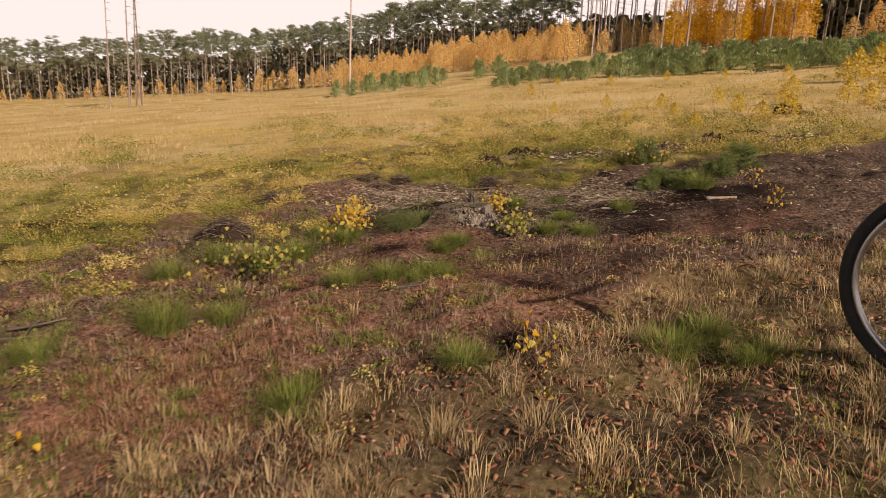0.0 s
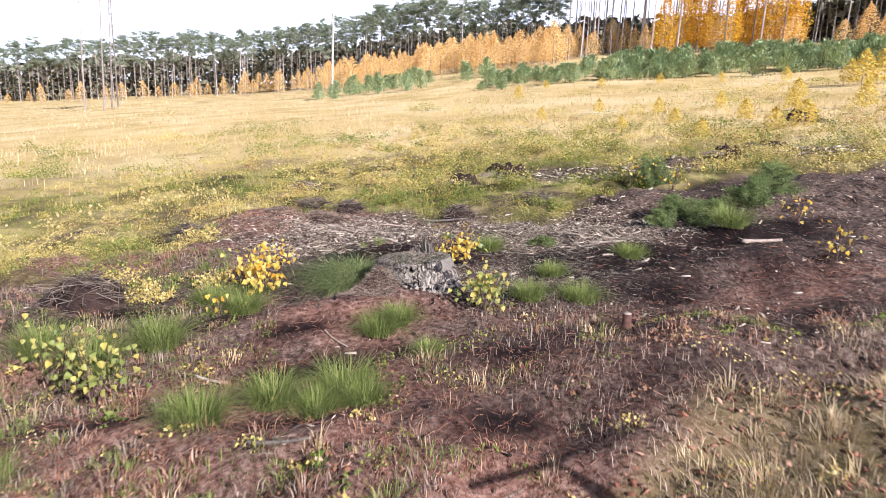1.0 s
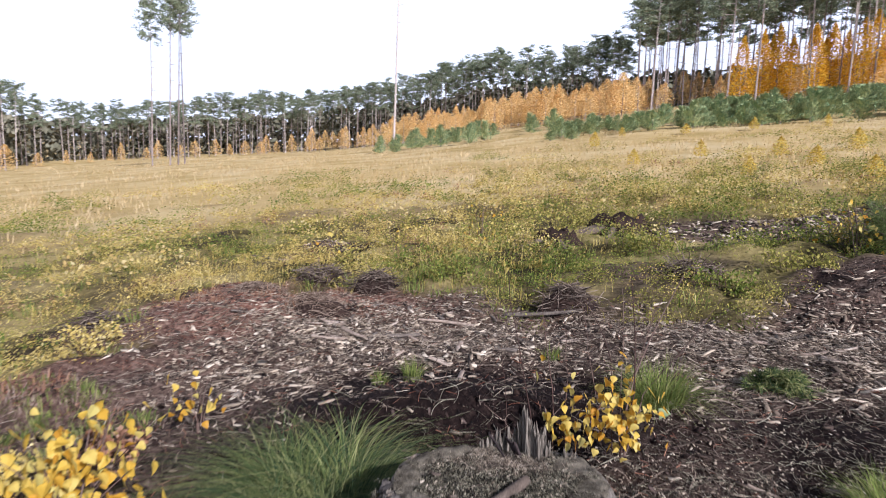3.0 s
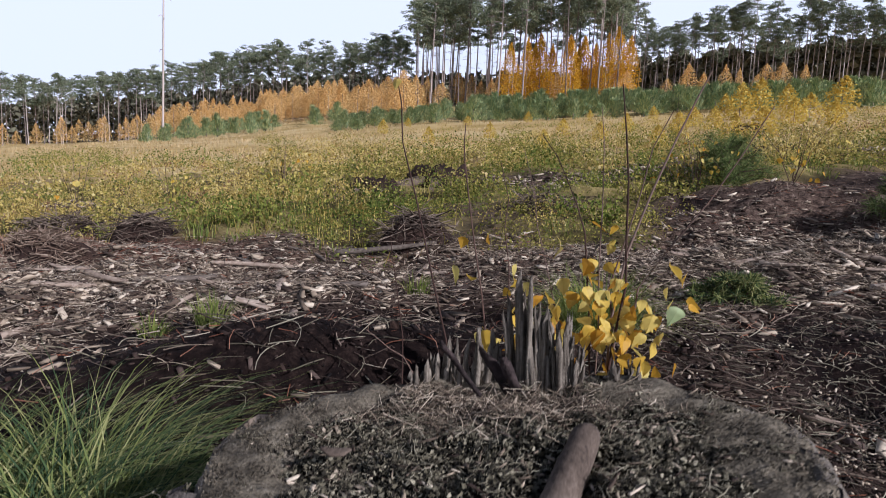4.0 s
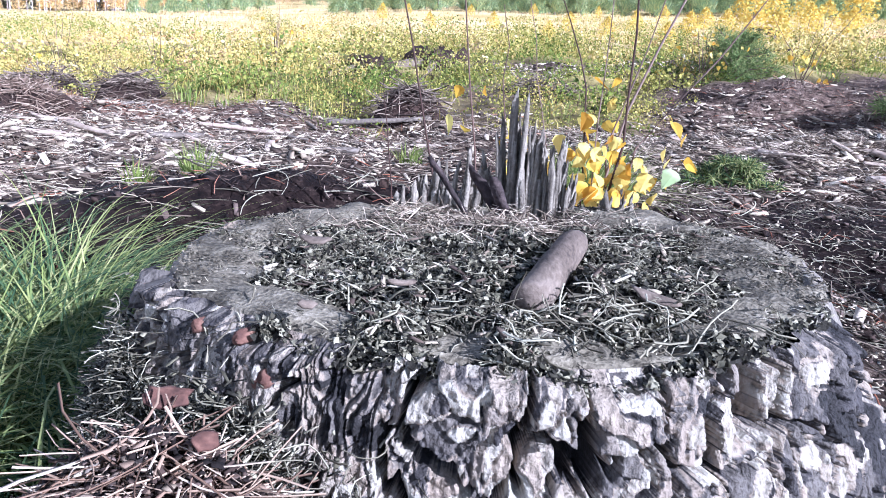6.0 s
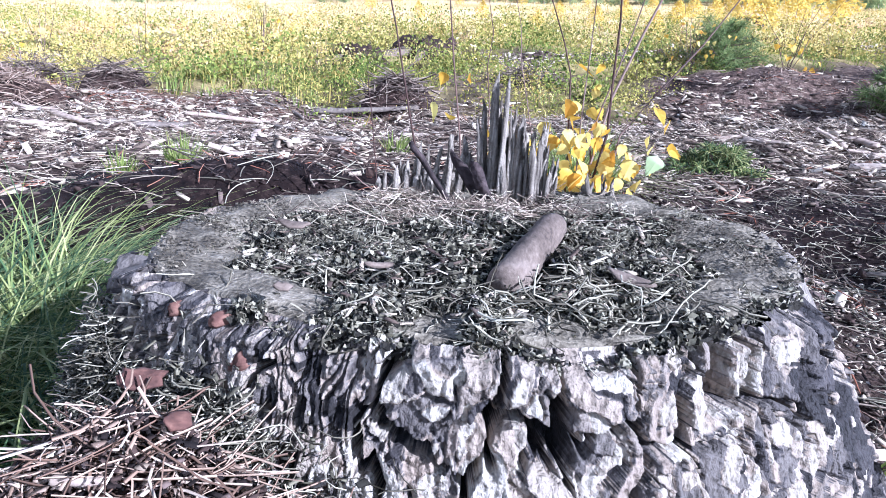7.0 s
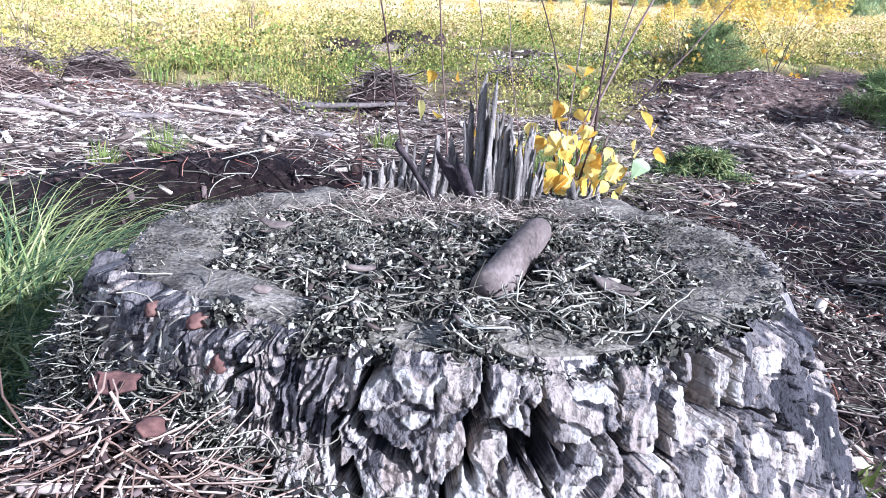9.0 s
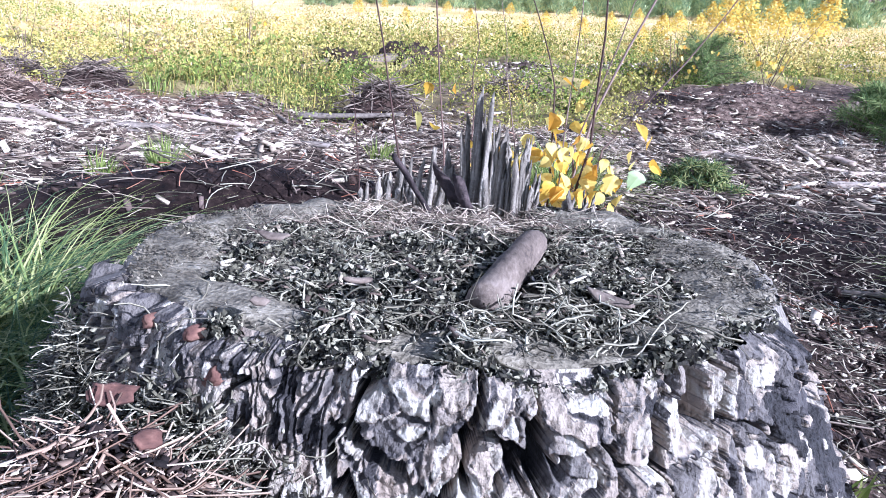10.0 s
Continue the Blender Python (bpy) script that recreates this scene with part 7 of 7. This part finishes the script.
def broadleaf(name, h, seed, mat, width=0.24, bits=520, leaf=0.05):
    """A slim birch or larch in autumn leaf: several stems and a loose upright crown."""
    r = np.random.default_rng(seed)
    ob = empty(name)
    v, f = tube([(0, 0, -0.03 * h), (0.01 * h, 0, 0.4 * h), (0, 0.01 * h, 0.96 * h)], (0.010 * h, 0.007 * h, 0.002 * h), 6)
    np_part("trunk", v, f, M_BARKTRUNK, ob, smooth=True)
    n = bits
    q = r.uniform(0.12, 1.0, n)
    w = width * h * np.sin(np.pi * np.clip(0.12 + 0.88 * q, 0, 1)) ** 0.7 * (0.55 + 0.45 * (1 - q))
    lobes = r.uniform(0, 6.28, 26)
    pick = r.integers(0, 26, n)
    a = lobes[pick] + r.normal(0, 0.3, n)
    rad = w * np.sqrt(r.random(n))
    at = np.stack([np.cos(a) * rad, np.sin(a) * rad, q * h + 0.05 * h * np.sin(pick * 2.4)], 1)
    v, f = leaflets(at, leaf * h * r.uniform(0.6, 1.2, n), r)
    np_part("crown", v, f, mat, ob)
    return ob


def young_pine(name, h, seed):
    r = np.random.default_rng(seed)
    ob = empty(name)
    v, f = tube([(0, 0, -0.05 * h), (0, 0, 0.5 * h), (0, 0, 0.97 * h)], (0.02 * h, 0.014 * h, 0.004 * h), 6)
    np_part("trunk", v, f, M_BARKTRUNK, ob, smooth=True)
    bits = []
    for q in np.linspace(0.08, 0.95, 9):
        for a in r.uniform(0, 6.28, 6):
            reach = 0.42 * h * (1 - q) ** 0.7 + 0.05 * h
            t = r.random(18)[:, None]
            p = np.array([0, 0, q * h]) + np.array([math.cos(a) * reach, math.sin(a) * reach, 0.10 * h]) * t
            bits.append(p + r.normal(0, 0.03 * h, p.shape))
    at = np.concatenate(bits)
    # upright needle brushes
    n = len(at)
    v, f = blades(at, np.full(n, 0.17 * h) * r.uniform(0.6, 1.3, n), np.full(n, 0.020 * h), r.uniform(0.3, 1.1, n), np.arctan2(at[:, 1], at[:, 0]) + r.normal(0, 0.7, n))
    np_part("crown", v, f, M_YOUNGPINE, ob)
    return ob


rt = np.random.default_rng(91)
pines = [pine("pine_tree", 1.0, 200 + k, crown_from=(0.62, 0.69, 0.58, 0.73, 0.55)[k], crown_w=(0.13, 0.11, 0.15, 0.11, 0.15)[k], bits=(96, 87, 102, 87, 108)[k], clumps=30) for k in range(5)]
for p in pines:
    tagged(p, "tall pine with a bare trunk and dark green crown", "pine tree", "pines at the wood's edge")
used = set()


def plant(kinds, x, y, h, wide=1.0, pick=None):
    """The first of a kind is set in place, the rest are copies."""
    k = int(rt.integers(0, len(kinds))) if pick is None else pick
    ob = kinds[k]
    m = pose(x, y, float(ground_at(x, y)), rt.normal(0, 1.0), rt.normal(0, 1.0), rt.uniform(0, 360))
    if ob.name not in used:
        used.add(ob.name)
        ob.matrix_basis = m @ Matrix.Diagonal((h * wide, h * wide, h, 1))
        return ob
    c = copy_thing(ob, m)
    c.scale = (h * wide, h * wide, h)
    return c


def at_bearing(az, d):
    return d * math.sin(radians(az)), d * math.cos(radians(az)) - 0.6


# the wall of pines along the left and middle: bearing from, to, number, depth behind the edge, height
for a0, a1, n, depth, h0, h1 in ((-66, -55, 26, 14, 10.5, 13.0), (-54, -43, 34, 22, 11.0, 13.5), (-43, -30, 48, 24, 12.0, 14.5), (-30, -19, 44, 22, 11.5, 14.5), (-19, -9, 40, 22, 9.5, 12.5), (-9, 9, 34, 12, 13.0, 17.5), (9, 30, 64, 14, 8.5, 11.5)):
    for k in range(n):
        az = a0 + (a1 - a0) * (k + rt.random()) / n
        far = np.interp(az, EDGE[:, 0], EDGE[:, 1])
        x, y = at_bearing(az, far + depth * rt.random() ** 1.5 + 1)
        plant(pines, x, y, rt.uniform(h0, h1), rt.uniform(0.85, 1.15))
# tall pines standing before the wood on the rise
for k in range(46):
    az = rt.uniform(-8.5, 9)
    x, y = at_bearing(az, rt.uniform(72, 90))
    plant(pines, x, y, rt.uniform(12.5, 16.0) * (0.85 + 0.15 * step(-9, -3, az)), rt.uniform(0.8, 1.0))
# dark depth of the wood behind
depth_rng = np.random.default_rng(92)
n = 58000
az = np.concatenate([depth_rng.uniform(-80, 50, n - 14000), depth_rng.uniform(9.5, 34, 14000)])
far = np.interp(az, EDGE[:, 0], EDGE[:, 1]) + 16 + 26 * depth_rng.random(n)
x, y = far * np.sin(np.radians(az)), far * np.cos(np.radians(az)) - 0.6
top = 0.9 * np.interp(az, [-80, -55, -45, -30, -19, -9, 0, 9, 30], [9, 9.5, 10, 10.5, 9, 7.5, 6.5, 8, 9.5]) * (1 + 0.10 * lattice(az * 1.3, az * 0, 93))
z = ground_at(x, y, False) + top * depth_rng.random(n) ** 0.7
v, f = leaflets(np.stack([x, y, z], 1), depth_rng.uniform(0.8, 1.7, n), depth_rng)
tagged(np_part("far_wood", v, f, M_FARWOOD), "dark depth of pine wood behind the first trees", "woods", kind="stuff")

# single tall trees in the clearing: bearing, distance, height
lone = [(-28.45, 46.3, 17.0), (-47.8, 58, 13.5), (-46.5, 55, 14.0), (-45.9, 57, 14.0), (-45.4, 60, 14.5)]
for az, d, h in lone:
    x, y = at_bearing(az, d)
    t = plant(pines, x, y, h, 0.65, 3)
    tagged(t, "tall thin lone pine standing in the clearing", "pine tree")

# autumn birches
birches = [broadleaf("birch_tree", 1.0, 300 + k, M_ORANGE, (0.24, 0.30, 0.34)[k], 1400, 0.029) for k in range(3)]
golds = [broadleaf("birch_tree", 1.0, 310 + k, M_GOLD, (0.19, 0.22)[k], 3200, 0.021) for k in range(2)]
for b in birches:
    tagged(b, "young birch in orange autumn leaf before the pines", "birch tree", "birches before the pines")
for b in golds:
    tagged(b, "golden-leaved birch among pine trunks", "birch tree", "golden birches")
for a0, a1, n, d0, d1, h0, h1 in ((-62, -50, 7, 0.90, 0.98, 2.0, 3.4), (-50, -36, 12, 0.93, 0.99, 2.4, 4.2), (-36, -27, 16, 0.86, 0.98, 2.6, 4.6), (-29, -17, 84, 0.62, 0.85, 2.4, 4.0), (-17, -8, 50, 0.66, 0.9, 2.6, 4.2), (-8, 9, 22, 0.8, 0.97, 2.5, 4.0), (11, 22, 10, 0.85, 0.97, 2.0, 3.6)):
    for k in range(n):
        az = a0 + (a1 - a0) * (k + rt.random()) / n
        far = np.interp(az, EDGE[:, 0], EDGE[:, 1])
        x, y = at_bearing(az, far * rt.uniform(d0, d1))
        plant(birches, x, y, rt.uniform(h0, h1), rt.uniform(1.0, 1.7))
for az, h in ((-0.8, 6.5), (0.6, 7.2), (1.8, 7.6), (2.6, 6.6), (4.2, 7.0), (5.2, 7.2), (6.0, 6.4), (7.0, 7.4), (8.0, 7.6), (8.8, 6.6), (1.2, 6.8), (4.8, 6.2)):
    x, y = at_bearing(az, rt.uniform(74, 80))
    plant(golds, x, y, h, 1.15)

# belt of young pines and yellow bushes on the rise
youngs = [young_pine("young_pine", 1.0, 320 + k) for k in range(3)]
for b in youngs:
    tagged(b, "bushy young pine with fresh green needles in the belt", "young pine", "belt of young pines")
for k in range(240):
    az = rt.uniform(-15, 27)
    d = rt.uniform(31, 45)
    x, y = at_bearing(az, d)
    plant(youngs, x, y, rt.uniform(0.5, 1.1) * (0.75 + 0.018 * d) * (0.7 + 0.3 * step(-15, -2, az)) * 0.74, rt.uniform(1.3, 2.0))
for k in range(36):
    az = rt.uniform(-30, -14)
    d = rt.uniform(42, 60)
    x, y = at_bearing(az, d)
    plant(youngs, x, y, rt.uniform(0.7, 1.3), rt.uniform(1.0, 1.6))
bushes = [broadleaf("yellow_bush", 1.0, 330 + k, M_BUSH, 0.45, 560, 0.08) for k in range(2)]
for b in bushes:
    tagged(b, "bushy birch with bright yellow leaves at the pine belt", "bush", "yellow bushes")
for az, d, h in ((17.3, 21, 1.0), (18.6, 21.5, 1.1), (16.2, 22, 0.75), (20.5, 22, 0.9), (11, 26, 0.5), (6, 26.5, 0.45), (1, 27, 0.45), (-4, 27, 0.4), (-9, 28, 0.4), (14, 17, 0.5), (22, 16, 0.6), (13, 11, 0.4), (19, 10, 0.45), (-11, 22, 0.5), (24, 21, 1.0), (9, 14, 0.4), (15.5, 13, 0.42), (21, 13, 0.5), (23.5, 12, 0.45), (17, 9.5, 0.35), (11.5, 8.5, 0.3), (4, 13, 0.35), (-2, 14, 0.35), (-7, 12, 0.3), (2.5, 9.5, 0.28), (7, 10.5, 0.3)):
    x, y = at_bearing(az, d)
    plant(bushes, x, y, h, rt.uniform(1.0, 1.4))

# ---- the bicycle ----


def bicycle(x, y, turn):
    """Only its front wheel comes into view; the rest stands behind it."""
    z = float(ground_at(x, y))
    ob = empty("bicycle", x, y, z, turn)
    R = 0.335

    def ring(rad, tube_r, n=64, m=10, squash=1.0):
        A, B = np.meshgrid(np.linspace(0, 2 * np.pi, n, endpoint=False), np.linspace(0, 2 * np.pi, m, endpoint=False), indexing="ij")
        rr = rad + tube_r * np.cos(B)
        v = np.stack([rr * np.cos(A), squash * tube_r * np.sin(B), rr * np.sin(A)], -1).reshape(-1, 3)
        i, j = np.meshgrid(np.arange(n), np.arange(m), indexing="ij")
        f = np.stack([i * m + j, ((i + 1) % n) * m + j, ((i + 1) % n) * m + (j + 1) % m, i * m + (j + 1) % m], -1).reshape(-1, 4)
        return v, f

    def wheel(cx):
        w = empty("wheel")
        w.parent = ob
        w.location = (cx, 0, R - 0.008)
        np_part("tyre", *ring(R - 0.022, 0.022), M_RUBBER, w, "black tyre", smooth=True)
        np_part("rim", *ring(R - 0.050, 0.011, 64, 8, 1.1), M_RIM, w, "dull silver rim", smooth=True)
        v, f = tube([(0, -0.05, 0), (0, -0.03, 0), (0, 0.03, 0), (0, 0.05, 0)], (0.012, 0.022, 0.022, 0.012), 12)
        np_part("hub", v, f, M_RIM, w, smooth=True)
        for k in range(28):
            a = 2 * math.pi * k / 28
            b = a + (0.35 if k % 2 else -0.35)
            v, f = tube([(0.02 * math.cos(b), 0.025 * (1 if k % 4 < 2 else -1), 0.02 * math.sin(b)), ((R - 0.055) * math.cos(a), 0, (R - 0.055) * math.sin(a))], (0.001, 0.001), 4)
            np_part("spoke", v, f, M_RIM, w)

    wheel(0.0)
    wheel(1.04)
    def rod(name, pts, rad, mat, label=""):
        v, f = tube(pts, [rad] * len(pts), 10)
        np_part(name, v, f, mat, ob, label, smooth=True)
    zc = R - 0.008
    for s in (-1, 1):
        rod("fork", [(0, 0.055 * s, zc), (0.12, 0.055 * s, zc + 0.30), (0.16, 0.03 * s, zc + 0.38)], 0.011, M_PAINT)
        rod("chainstay", [(1.04, 0.055 * s, zc), (0.64, 0.03 * s, zc - 0.04)], 0.009, M_PAINT)
        rod("seatstay", [(1.04, 0.055 * s, zc), (0.80, 0.02 * s, zc + 0.42)], 0.008, M_PAINT)
    rod("head_tube", [(0.155, 0, zc + 0.37), (0.20, 0, zc + 0.52)], 0.020, M_PAINT)
    rod("down_tube", [(0.17, 0, zc + 0.42), (0.64, 0, zc - 0.04)], 0.018, M_PAINT)
    rod("top_tube", [(0.19, 0, zc + 0.50), (0.80, 0, zc + 0.42)], 0.016, M_PAINT)
    rod("seat_tube", [(0.64, 0, zc - 0.04), (0.86, 0, zc + 0.60)], 0.015, M_PAINT)
    rod("handlebar", [(0.22, -0.30, zc + 0.62), (0.20, 0, zc + 0.58), (0.22, 0.30, zc + 0.62)], 0.012, M_PAINT)
    rod("stem", [(0.20, 0, zc + 0.50), (0.20, 0, zc + 0.59)], 0.014, M_PAINT)
    bm = bmesh.new()
    bmesh.ops.create_uvsphere(bm, u_segments=16, v_segments=8, radius=0.5)
    for q in bm.verts:
        q.co = Vector((0.88 + q.co.x * 0.26, q.co.y * (0.10 + 0.09 * (q.co.x + 0.5)), zc + 0.63 + q.co.z * 0.07))
    part("saddle", bm, M_RUBBER, ob, "black saddle", smooth=True)
    rod("kickstand", [(0.72, 0.03, zc - 0.03), (0.76, 0.16, 0.0)], 0.007, M_RIM)
    return tagged(ob, "dark bicycle with black tyres and silver rims standing in dry grass", "bicycle")


bicycle(2.415, -2.45, -34)
